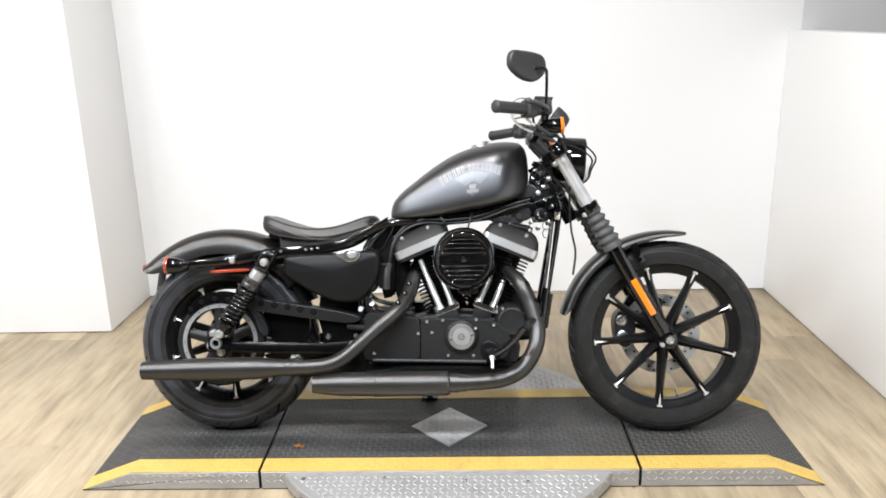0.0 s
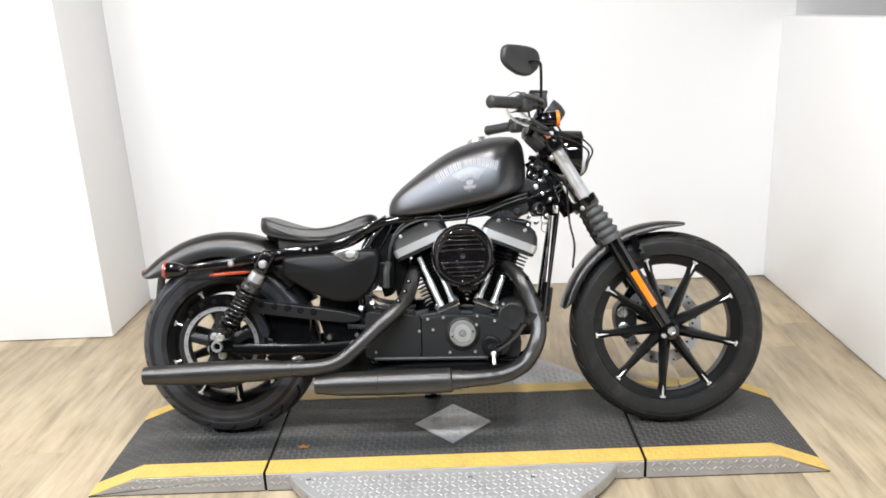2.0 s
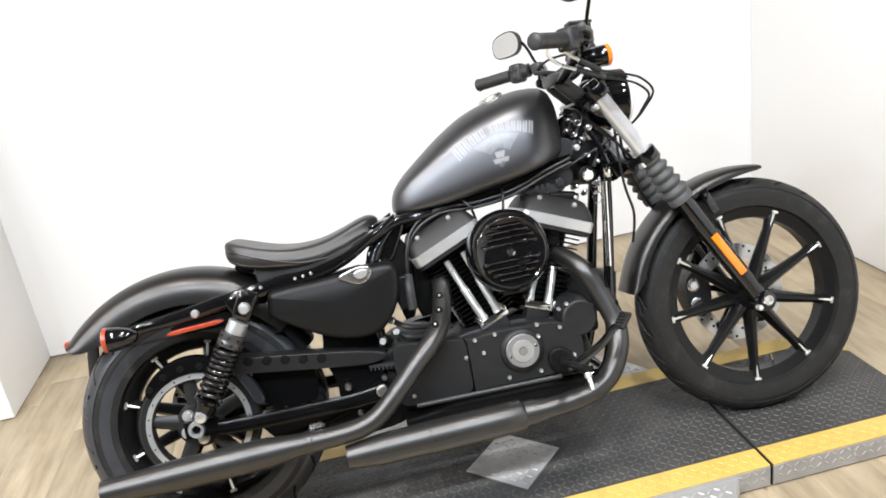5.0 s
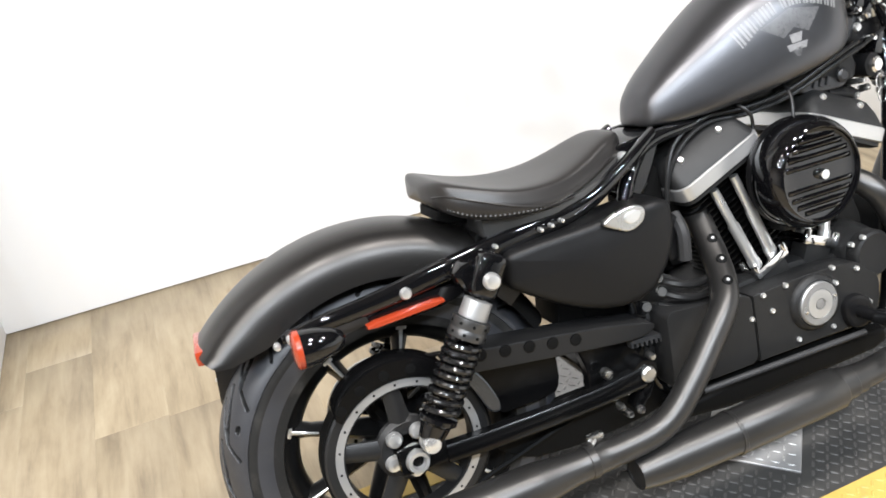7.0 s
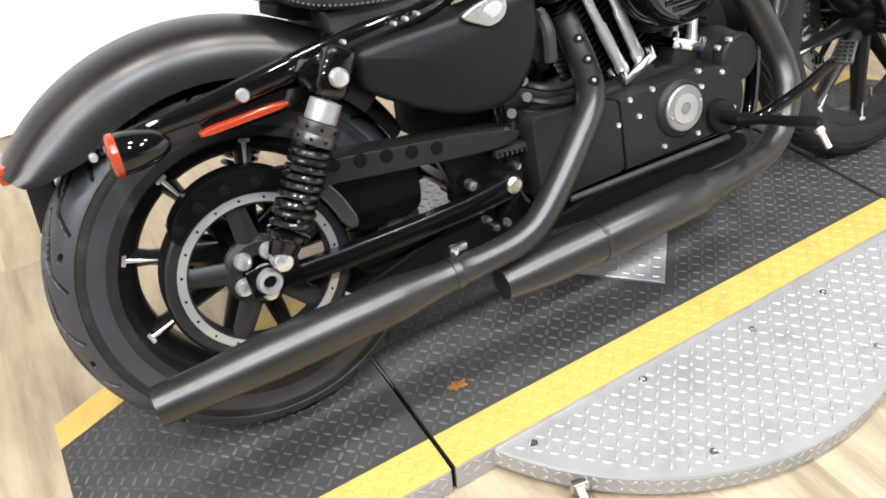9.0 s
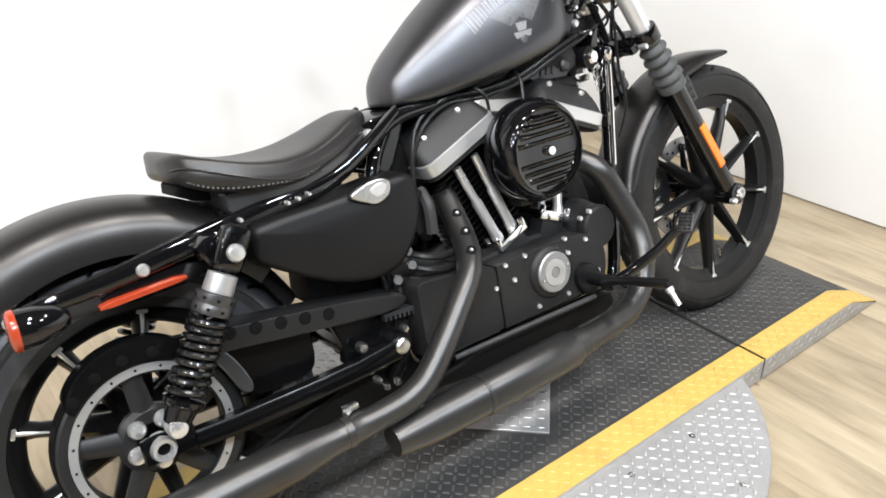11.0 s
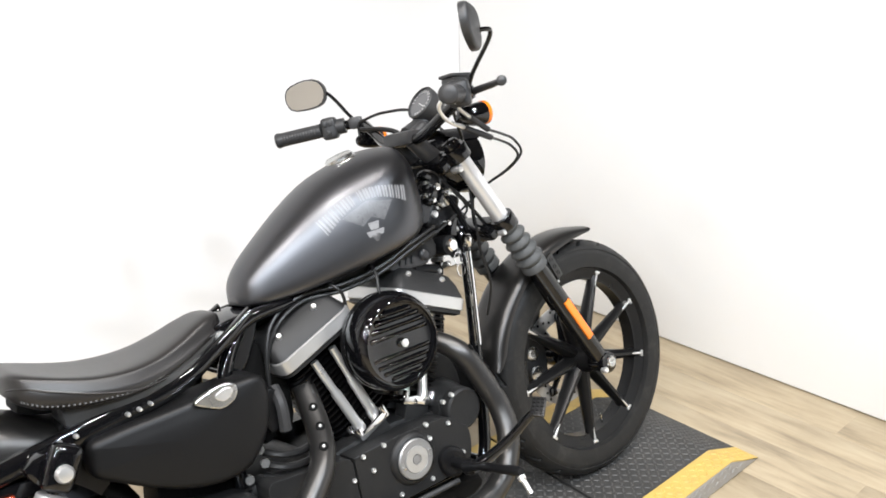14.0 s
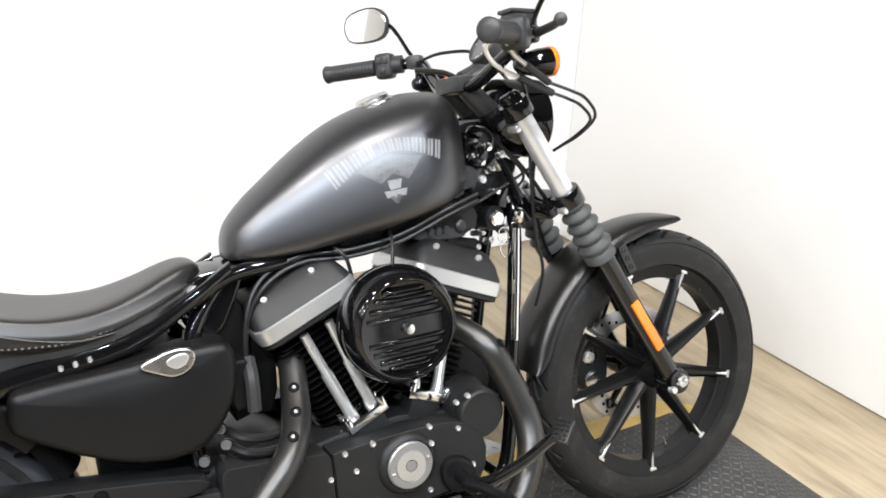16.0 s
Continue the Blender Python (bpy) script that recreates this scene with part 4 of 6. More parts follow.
for x, z, r in ((0.050, 0.5775, 0.0105), (-0.140, 0.561, 0.0095), (-0.165, 0.556, 0.006), (0.190, 0.607, 0.004), (0.215, 0.609, 0.004), (0.30, 0.614, 0.004), (0.32, 0.616, 0.004), (0.34, 0.619, 0.004)):
    bm = bmesh.new()
    lathe(bm, [(r, -0.006), (r, 0.003), (r * 0.75, 0.007), (r * 0.3, 0.0075)], (x, -0.1305, z), (0, -1, 0), 16)
    part("strut_bolt", bm, MACHINED, rear_fender)
bm = bmesh.new()
slab(bm, rounded([(-0.0235, 0.5365), (-0.0235, 0.5465), (0.040, 0.550), (0.109, 0.5525), (0.111, 0.5435), (0.040, 0.540)], 1), -0.118, -0.136, 0.002, 2)
part("side_reflector", bm, RED, rear_fender, "long red side reflector")
bm = bmesh.new()
slab(bm, rounded([(-0.02, 0.56), (0.15, 0.57), (0.15, 0.535), (-0.01, 0.53)], 1), -0.095, -0.119, 0.002, 1)
part("reflector_mount", bm, GLOSS, rear_fender)


def turn_signal(parent, tip, side, back, lens_mat, r=0.028, length=0.095):
    """A bullet signal whose lens looks along back (-1: behind, 1: ahead)."""
    bm = bmesh.new()
    lathe(bm, [(r * 0.2, -length), (r * 0.42, -length * 0.95), (r * 0.74, -length * 0.72), (r * 0.95, -length * 0.36), (r, -0.008), (r, 0.0), (r * 0.9, 0.0)], tip, (back, 0, 0.04), 28)
    body = part("turn_signal", bm, GLOSS, parent, "gloss black bullet turn signal")
    bm = bmesh.new()
    lathe(bm, [(r * 0.98, -0.001), (r * 1.04, 0.001), (r * 1.03, 0.008), (r * 0.92, 0.011), (r * 0.5, 0.013), (r * 0.1, 0.0135)], tip, (back, 0, 0.04), 28)
    return body, bm


for s in (-1, 1):
    tip = Vector((-0.136, s * 0.203, 0.566))
    body, lens = turn_signal(rear_fender, tip, s, -1, RED, 0.0285, 0.066)
    part("signal_lens", lens, RED, body, "red signal lens")
    bm = bmesh.new()
    tube(bm, [(-0.118, s * 0.182, 0.566), (-0.142, s * 0.112, 0.562)], [0.010, 0.011], 12)
    part("signal_stalk", bm, GLOSS, body)

bm = bmesh.new()
bevelled_box(bm, (-0.279, 0.0, 0.551), (0.020, 0.12, 0.026), 0.007)
part("tail_light", bm, RED, rear_fender, "small red tail light under the fender tip")
bm = bmesh.new()
bevelled_box(bm, (-0.250, 0.005, 0.487), (0.005, 0.052, 0.098), 0.002, pose(0, 0, 0, 0, 8, 48))
bracket = part("plate_bracket", bm, SATIN, rear_fender, "black licence plate bracket")
for z in (0.512, 0.478):
    bm = bmesh.new()
    bevelled_box(bm, Vector((-0.254, 0.02, z)) + pose(0, 0, 0, 0, 8, 48) @ Vector((-0.003, 0, 0)), (0.003, 0.045, 0.006), 0.001, pose(0, 0, 0, 0, 8, 48))
    part("bracket_slot", bm, MACHINED, bracket)

# black arc added over the tread where the fender's shade falls
bm = bmesh.new()
shell(bm, fender_sections(REAR_HUB, 44, 24, 12, arched_profile(0.082, 0.336, 0.330, 0.300, 4), lambda f: 1.0), 0.003)
part("tyre_shade_arc", bm, DARK, rear_fender, "black arc added to darken the tyre below the fender")

# ---- seat ----
SEAT = [  # x, half width, top at the middle, top at the edge, foot of the side
    (0.136, 0.030, 0.718, 0.714, 0.698), (0.142, 0.075, 0.727, 0.722, 0.690), (0.155, 0.105, 0.731, 0.727, 0.678), (0.185, 0.126, 0.719, 0.721, 0.663), (0.23, 0.134, 0.702, 0.707, 0.652),
    (0.28, 0.132, 0.690, 0.692, 0.645), (0.33, 0.124, 0.687, 0.684, 0.641), (0.38, 0.110, 0.692, 0.684, 0.648), (0.43, 0.093, 0.706, 0.694, 0.660), (0.465, 0.079, 0.719, 0.705, 0.671),
    (0.497, 0.066, 0.728, 0.713, 0.684), (0.518, 0.050, 0.727, 0.713, 0.693), (0.530, 0.026, 0.718, 0.709, 0.699)]
rings = []
for x, w, zm, ze, zb in spline(SEAT, 3):
    ring = []
    for k in range(21):
        s = -1 + 2 * k / 20
        y = w * math.sin(s * math.pi / 2) * 0.985
        ring.append((x, y, zm + (ze - zm) * abs(s) ** 3 - 0.016 * abs(s) ** 7))
    for k in range(1, 5):
        f = k / 5
        ring.append((x, w * (1 + 0.035 * math.sin(f * math.pi)), ze - 0.016 + (zb - ze + 0.016) * f))
    for s in (0.97, 0.6, 0.0, -0.6, -0.97):
        ring.append((x, w * s, zb))
    for k in range(4, 0, -1):
        f = k / 5
        ring.append((x, -w * (1 + 0.035 * math.sin(f * math.pi)), ze - 0.016 + (zb - ze + 0.016) * f))
    rings.append(ring)
bm = bmesh.new()
skin(bm, rings)
seat = part("seat", bm, LEATHER, bike, "black leather solo seat with stitched edge", 50)
for side in (-1, 1):
    bm = bmesh.new()
    line = [(x, side * w * 1.024, zb + 0.007) for x, w, zm, ze, zb in spline(SEAT[2:8], 12)]
    for p, q in zip(line[::2], line[1::2]):
        tube(bm, [p, tuple(np.array(p) + 0.8 * (np.array(q) - np.array(p)))], 0.0019, 5)
    part("stitching", bm, STITCH, seat, "grey stitching along the seat edge")["kind"] = "stuff"
bm = bmesh.new()
path = spline(SEAT[1:8], 6)
line = [(x, -w * 1.036, z - 0.016 - (z - 0.016 - zb) * (0.10 + 0.90 * (i / (len(path) - 1)) ** 2.0)) for i, (x, w, zm, z, zb) in enumerate(path)]
tube(bm, line, 0.0019, 6, smooth=False)
part("seat_seam", bm, LEATHER, seat)
bm = bmesh.new()
PAN = [(0.203, 0.650, 0.636), (0.209, 0.650, 0.620), (0.235, 0.650, 0.612), (0.291, 0.645, 0.615), (0.348, 0.643, 0.627), (0.400, 0.652, 0.638), (0.440, 0.662, 0.651), (0.490, 0.680, 0.674), (0.508, 0.695, 0.688)]
pan_width = {p[0]: w for p, w in zip(PAN, (0.095, 0.108, 0.114, 0.117, 0.115, 0.109, 0.100, 0.078, 0.058))}
rings = [[(x, pan_width[x] * a, b) for a, b in ((-0.94, top + 0.004), (-1, top), (-1, low + 0.004), (-0.95, low), (0.95, low), (1, low + 0.004), (1, top), (0.94, top + 0.004))] for x, top, low in PAN]
skin(bm, rings)
part("seat_pan", bm, PRELOAD, seat, "black plastic seat pan")

# ---- fuel tank ----
from mathutils.bvhtree import BVHTree

TANK = [  # x, top, foot, half width
    (0.575, 0.742, 0.724, 0.018), (0.580, 0.762, 0.719, 0.040), (0.592, 0.785, 0.717, 0.058), (0.62, 0.814, 0.716, 0.076), (0.66, 0.846, 0.717, 0.090), (0.72, 0.891, 0.722, 0.106),
    (0.79, 0.934, 0.731, 0.120), (0.86, 0.960, 0.744, 0.130), (0.92, 0.974, 0.757, 0.135), (0.955, 0.978, 0.766, 0.131), (0.982, 0.978, 0.774, 0.119), (1.003, 0.976, 0.781, 0.102),
    (1.020, 0.970, 0.787, 0.084), (1.034, 0.957, 0.798, 0.066), (1.044, 0.932, 0.815, 0.046), (1.049, 0.890, 0.845, 0.024)]


TANK_SIDE = ((0.0, 1.0), (0.36, 0.965), (0.65, 0.868), (0.83, 0.735), (0.93, 0.55), (0.985, 0.33), (1.0, 0.16), (0.955, 0.045), (0.80, 0.0), (0.40, 0.0), (0.0, 0.0))


def tank_ring(x, zt, zb, hw):
    """One cross-section: a flat, leaning flank under a tight shoulder, and a lip at the foot."""
    right = [(hw * a, zb + (zt - zb) * b) for a, b in TANK_SIDE]
    left = [(-y, z) for y, z in right[-2:0:-1]]
    return [(x, y, z) for y, z in spline(right + left, 3, True)]


bm = bmesh.new()
skin(bm, [tank_ring(*q) for q in spline(TANK, 4)])
bmesh.ops.recalc_face_normals(bm, faces=bm.faces)
tank_tree = BVHTree.FromBMesh(bm)
tank = part("fuel_tank", bm, DENIM, bike, "satin charcoal teardrop fuel tank with a pale side graphic", 60)


def on_tank(x, z, lift=0.0006):
    hit, n, _, _ = tank_tree.ray_cast(Vector((x, -0.4, z)), Vector((0, 1, 0)))
    return hit + Vector((0, -lift, 0)) if hit else Vector((x, -0.12, z))


def graphic_patch(bm, corners, nu, nv, lift=0.0006):
    """A four-cornered patch of x, z corners laid on the tank's side."""
    a, b, c, d = [np.array(q) for q in corners]
    g = [[bm.verts.new(on_tank(*((a * (1 - u) + b * u) * (1 - v) + (d * (1 - u) + c * u) * v), lift)) for u in (i / nu for i in range(nu + 1))] for v in (j / nv for j in range(nv + 1))]
    for j in range(nv):
        for i in range(nu):
            bm.faces.new((g[j][i], g[j][i + 1], g[j + 1][i + 1], g[j + 1][i]))


for k in range(28):
    glyph, stroke = divmod(k, 2)
    f = (glyph + 0.5 + (0.3 if glyph > 5 else -0.3)) / 14.2
    f += (stroke - 0.5) * 0.030
    x0 = 0.752 + 0.202 * f
    zc = 0.836 + 0.034 * f + 0.032 * math.sin(math.pi * f)
    slope = 0.034 / 0.202 + 0.032 * math.pi * math.cos(math.pi * f) / 0.202
    t = np.array([1, slope * 0.75]) / math.hypot(1, slope * 0.75)
    n = np.array([-t[1], t[0]])
    h = 0.0108 + 0.0062 * abs(2 * f - 1) ** 2
    c = np.array([x0, zc])
    bm = bmesh.new()
    w = 0.0023 if (glyph + stroke) % 3 else 0.0017
    graphic_patch(bm, [c - t * w - n * h, c + t * w - n * h, c + t * w + n * h, c - t * w + n * h], 2, 4)
    part("graphic_bar", bm, GRAPHIC, tank, "pale grey upright bar of the arched tank graphic")
for pts, mat in (([(0.795, 0.846), (0.856, 0.872), (0.858, 0.838), (0.835, 0.822)], GRAPHIC_DARK), ([(0.856, 0.872), (0.915, 0.863), (0.885, 0.826), (0.858, 0.838)], GRAPHIC_DARK),
                 ([(0.846, 0.826), (0.872, 0.828), (0.868, 0.812), (0.849, 0.810)], GRAPHIC), ([(0.838, 0.808), (0.880, 0.811), (0.876, 0.799), (0.842, 0.796)], GRAPHIC), ([(0.846, 0.800), (0.870, 0.802), (0.862, 0.786), (0.856, 0.786)], GRAPHIC_DARK)):
    bm = bmesh.new()
    graphic_patch(bm, pts, 8, 8, 0.0005)
    part("graphic_badge", bm, mat, tank, "charcoal winged badge of the tank graphic")
bm = bmesh.new()
lathe(bm, [(0.036, -0.016), (0.039, -0.006), (0.039, 0.000), (0.036, 0.004), (0.033, 0.005), (0.032, 0.011), (0.028, 0.014), (0.010, 0.0155)], (0.887, 0.0, 0.962), (-0.30, 0, 1), 32)
part("filler_cap", bm, STEEL, tank, "brushed steel filler cap")

# ---- frame ----
bm = bmesh.new()
tube(bm, [(1.115, 0, 0.81), (1.03, 0, 0.775), (0.85, 0, 0.735), (0.66, 0, 0.70), (0.54, 0, 0.675)], 0.027, 16)
for s in (-1, 1):
    tube(bm, [(1.150, s * 0.030, 0.77), (1.142, s * 0.052, 0.70), (1.122, s * 0.066, 0.58), (1.098, s * 0.074, 0.44), (1.075, s * 0.085, 0.30), (1.04, s * 0.095, 0.215), (0.97, s * 0.095, 0.205), (0.7, s * 0.09, 0.205), (0.53, s * 0.08, 0.22), (0.50, s * 0.075, 0.28), (0.48, s * 0.075, 0.36), (0.48, s * 0.075, 0.50), (0.50, s * 0.075, 0.62), (0.56, s * 0.05, 0.69)], 0.0145, 12)
    tube(bm, [(0.76, s * 0.035, 0.712), (0.66, s * 0.062, 0.705), (0.57, s * 0.075, 0.700), (0.50, s * 0.085, 0.668)], 0.0135, 12)
tube(bm, [(0.50, -0.08, 0.62), (0.50, 0.08, 0.62)], 0.012, 10)
tube(bm, [(1.04, -0.1, 0.215), (1.04, 0.1, 0.215)], 0.012, 10)
tube(bm, [(1.168, 0, 0.73), (1.075, 0, 0.895)], 0.030, 20, smooth=False)
frame_part = part("frame", bm, GLOSS, bike, "gloss black tubular steel frame")
bm = bmesh.new()
slab(bm, rounded([(1.000, 0.838), (1.052, 0.834), (1.086, 0.814), (1.096, 0.798), (1.084, 0.784), (1.052, 0.786), (1.000, 0.772)], 1), 0.03, -0.042, 0.004, 2)
part("head_gusset", bm, BRACKET, frame_part, "black head gusset behind the tank")
for p, r in (((1.081, -0.042, 0.800), 0.0095), ((0.509, -0.068, 0.681), 0.011), ((0.509, -0.070, 0.640), 0.008)):
    bm = bmesh.new()
    lathe(bm, [(r, -0.012), (r, 0.003), (r * 0.75, 0.008), (r * 0.3, 0.009)], p, (0, -1, 0), 16)
    part("frame_bolt", bm, MACHINED, frame_part)
bm = bmesh.new()
slab(bm, rounded([(0.49, 0.70), (0.535, 0.71), (0.60, 0.715), (0.585, 0.67), (0.545, 0.60), (0.52, 0.60), (0.50, 0.64)], 1), 0.060, -0.064, 0.006, 2)
part("seat_bracket", bm, GLOSS, frame_part)
# coil and wiring tray below the tank
bm = bmesh.new()
slab(bm, rounded([(0.66, 0.712), (0.80, 0.728), (0.95, 0.757), (1.02, 0.770), (1.06, 0.745), (1.05, 0.700), (0.98, 0.715), (0.82, 0.700), (0.68, 0.690)], 1), 0.06, -0.062, 0.006, 2)
tray = part("wiring_tray", bm, WRINKLE, bike, "black wiring tray under the tank")
bm = bmesh.new()
slab(bm, rounded([(0.905, 0.714), (0.968, 0.750), (1.020, 0.745), (1.036, 0.724), (1.028, 0.698), (1.008, 0.695), (0.930, 0.699)], 1), -0.03, -0.062, 0.004, 2)
lathe(bm, [(0.013, 0), (0.013, 0.006), (0.008, 0.010), (0.002, 0.010)], (1.015, -0.062, 0.719), (0, -1, 0), 18)
for sx in (0.950, 0.966, 0.982):
    bevelled_box(bm, (sx, -0.0635, 0.715), (0.009, 0.004, 0.016), 0.001, pose(0, 0, 0, 0, 20, 0))
part("coil_cover", bm, BRACKET, tray)
bm = bmesh.new()
tube(bm, [(0.985, -0.05, 0.690), (1.050, -0.05, 0.675)], 0.0135, 14)
tube(bm, [(1.050, -0.05, 0.675), (1.060, -0.05, 0.6725)], 0.010, 12)
part("coil", bm, SATIN, tray)
# ignition switch with a key ring
bm = bmesh.new()
lathe(bm, [(0.022, -0.05), (0.024, -0.01), (0.024, 0.004), (0.018, 0.006)], (1.088, -0.066, 0.724), (0.15, -1, 0), 24)
switch = part("ignition_switch", bm, SATIN, bike, "black ignition switch with a bright key barrel")
bm = bmesh.new()
lathe(bm, [(0.016, 0.004), (0.016, 0.012), (0.012, 0.016), (0.004, 0.016)], (1.088, -0.066, 0.724), (0.15, -1, 0), 20)
part("key_barrel", bm, CHROME, switch)
bm = bmesh.new()
ringpts = [(1.105 + 0.012 * math.cos(a), -0.07, 0.688 + 0.016 * math.sin(a)) for a in (2 * math.pi * k / 16 for k in range(17))]
tube(bm, ringpts, 0.0013, 6, smooth=False)
part("key_ring", bm, CHROME, switch)
bm = bmesh.new()
tube(bm, [(x, y - 0.003, z - 0.026) for x, y, z in ringpts], 0.0013, 6, smooth=False)
part("key_ring", bm, CHROME, switch)

# ---- side cover ----
bm = bmesh.new()
cover = [(0.222, 0.560), (0.226, 0.589), (0.245, 0.597), (0.40, 0.602), (0.50, 0.610), (0.540, 0.607), (0.551, 0.58), (0.543, 0.52), (0.515, 0.470), (0.478, 0.438), (0.41, 0.436), (0.33, 0.464), (0.235, 0.523), (0.221, 0.538)]
slab(bm, rounded(cover, 1), -0.06, -0.146, 0.016, 4, 0.008)
side_cover = part("side_cover", bm, SIDE, bike, "satin black oil tank side cover")
bm = bmesh.new()
badge = rounded([(0.398, 0.597), (0.42, 0.607), (0.455, 0.616), (0.482, 0.612), (0.487, 0.595), (0.475, 0.577), (0.45, 0.570), (0.43, 0.580)], 2)
slab(bm, badge, -0.144, -0.156, 0.003, 3)
part("badge", bm, STEEL, side_cover, "brushed steel badge without lettering")
bm = bmesh.new()
slab(bm, rounded([(0.437, 0.599), (0.462, 0.609), (0.478, 0.603), (0.470, 0.588), (0.452, 0.583)], 2), -0.154, -0.1585, 0.002, 2)
part("badge_boss", bm, MACHINED, side_cover)
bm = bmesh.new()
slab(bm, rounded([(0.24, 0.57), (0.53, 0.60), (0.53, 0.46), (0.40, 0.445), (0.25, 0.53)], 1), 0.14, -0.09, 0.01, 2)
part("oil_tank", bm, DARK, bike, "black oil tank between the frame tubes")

# ---- engine ----
bm = bmesh.new()
slab(bm, rounded([(0.53, 0.20), (0.58, 0.36), (0.66, 0.385), (0.80, 0.40), (0.93, 0.385), (1.0, 0.35), (1.02, 0.26), (0.98, 0.20), (0.70, 0.195)], 1), 0.10, -0.10, 0.012, 2)
slab(bm, rounded([(0.46, 0.26), (0.46, 0.39), (0.60, 0.42), (0.68, 0.36), (0.66, 0.24)], 2), 0.10, -0.095, 0.012, 2)
engine = part("crankcase", bm, WRINKLE, bike, "black wrinkle-coated V-twin crankcase")
bm = bmesh.new()
slab(bm, rounded([(0.50, 0.25), (0.52, 0.40), (0.62, 0.42), (0.80, 0.41), (0.98, 0.40), (1.03, 0.33), (0.98, 0.25), (0.80, 0.22), (0.6, 0.22)], 2), 0.09, 0.175, 0.02, 3, 0.01)
part("primary_cover", bm, WRINKLE, engine)
bm = bmesh.new()
slab(bm, [(0.496, 0.262), (0.499, 0.388), (0.502, 0.397), (0.511, 0.403), (0.60, 0.394), (0.667, 0.384), (0.677, 0.379), (0.681, 0.369), (0.681, 0.262), (0.677, 0.251), (0.667, 0.246), (0.512, 0.246), (0.501, 0.251)], -0.08, -0.1510, 0.0012, 2)
part("sprocket_cover", bm, WRINKLE, engine, "black sprocket cover")
bm = bmesh.new()
cam_out = [(0.683, 0.2465), (0.683, 0.2466), (0.683, 0.3785), (0.684, 0.3790), (0.74, 0.382), (0.82, 0.384), (0.90, 0.380), (0.935, 0.372), (0.955, 0.35), (0.978, 0.335), (0.980, 0.30), (0.970, 0.262), (0.945, 0.246)]
slab(bm, rounded(cam_out, 1), -0.09, -0.152, 0.0016, 3)
cam_cover = part("cam_cover", bm, WRINKLE, engine, "black cam cover with bright bolts")
bm = bmesh.new()
lathe(bm, [(0.058, 0.145), (0.057, 0.153), (0.052, 0.160), (0.046, 0.163), (0.044, 0.160)], (0.819, 0, 0.325), (0, -1, 0), 48)
part("timer_boss", bm, WRINKLE, cam_cover)
bm = bmesh.new()
lathe(bm, [(0.0435, 0.155), (0.0435, 0.165), (0.041, 0.168), (0.030, 0.168), (0.028, 0.1665), (0.026, 0.1665), (0.024, 0.168), (0.018, 0.168), (0.016, 0.166), (0.010, 0.166), (0.009, 0.1685), (0.003, 0.169)], (0.819, 0, 0.325), (0, -1, 0), 48)
part("timer_cover", bm, TIMER, cam_cover, "round brushed steel timer cover", 25)
bm = bmesh.new()
lathe(bm, [(0.0285, 0.1665), (0.0280, 0.1692), (0.0115, 0.1692), (0.0110, 0.1665)], (0.819, 0, 0.325), (0, -1, 0), 40, False, True)
part("timer_plate", bm, BAND, cam_cover, "pale inner ring of the timer cover", 30)
for sx, sz in ((0.034, 0.008), (-0.034, -0.008)):
    bm = bmesh.new()
    bolt(bm, (0.819 + sx, -0.168, 0.325 + sz), (0, -1, 0), 0.0035, 0.003)
    part("timer_screw", bm, CHROME, cam_cover)
bm = bmesh.new()
lathe(bm, [(0.060, 0.05), (0.056, 0.085), (0.050, 0.112), (0.048, 0.118), (0.02, 0.118)], (0.982, 0, 0.372), (0, -1, 0), 40)
part("gear_boss", bm, WRINKLE, engine, "black gear housing")
bm = bmesh.new()
lathe(bm, [(0.047, 0.112), (0.048, 0.120), (0.048, 0.136), (0.046, 0.141), (0.041, 0.144), (0.037, 0.143), (0.01, 0.144)], (0.984, 0, 0.372), (0, -1, 0), 44)
part("round_cover", bm, WRINKLE, engine, "round black gear cover", 30)
for x, z, y in ((0.705, 0.374, 0.152), (0.676, 0.335, 0.149), (0.722, 0.338, 0.152), (0.757, 0.378, 0.152), (0.868, 0.380, 0.152), (0.775, 0.262, 0.152), (0.858, 0.262, 0.152), (0.91, 0.268, 0.152), (0.925, 0.362, 0.152), (0.935, 0.404, 0.135),
                (1.022, 0.395, 0.13), (1.018, 0.343, 0.13), (0.95, 0.285, 0.152), (0.955, 0.415, 0.144), (0.865, 0.352, 0.16), (0.855, 0.325, 0.163), (0.783, 0.325, 0.163), (0.53, 0.268, 0.149)):
    bm = bmesh.new()
    lathe(bm, [(0.0052, -0.004), (0.0052, 0.003), (0.0042, 0.005), (0.0028, 0.005), (0.0024, 0.0025)], (x, -y, z), (0, -1, 0), 12)
    part("cover_bolt", bm, MACHINED, cam_cover)
bm = bmesh.new()
bevelled_box(bm, (0.75, -0.128, 0.238), (0.50, 0.012, 0.010), 0.003, pose(0, 0, 0, 0, 1, 0))
part("case_edge", bm, GLOSS, engine)


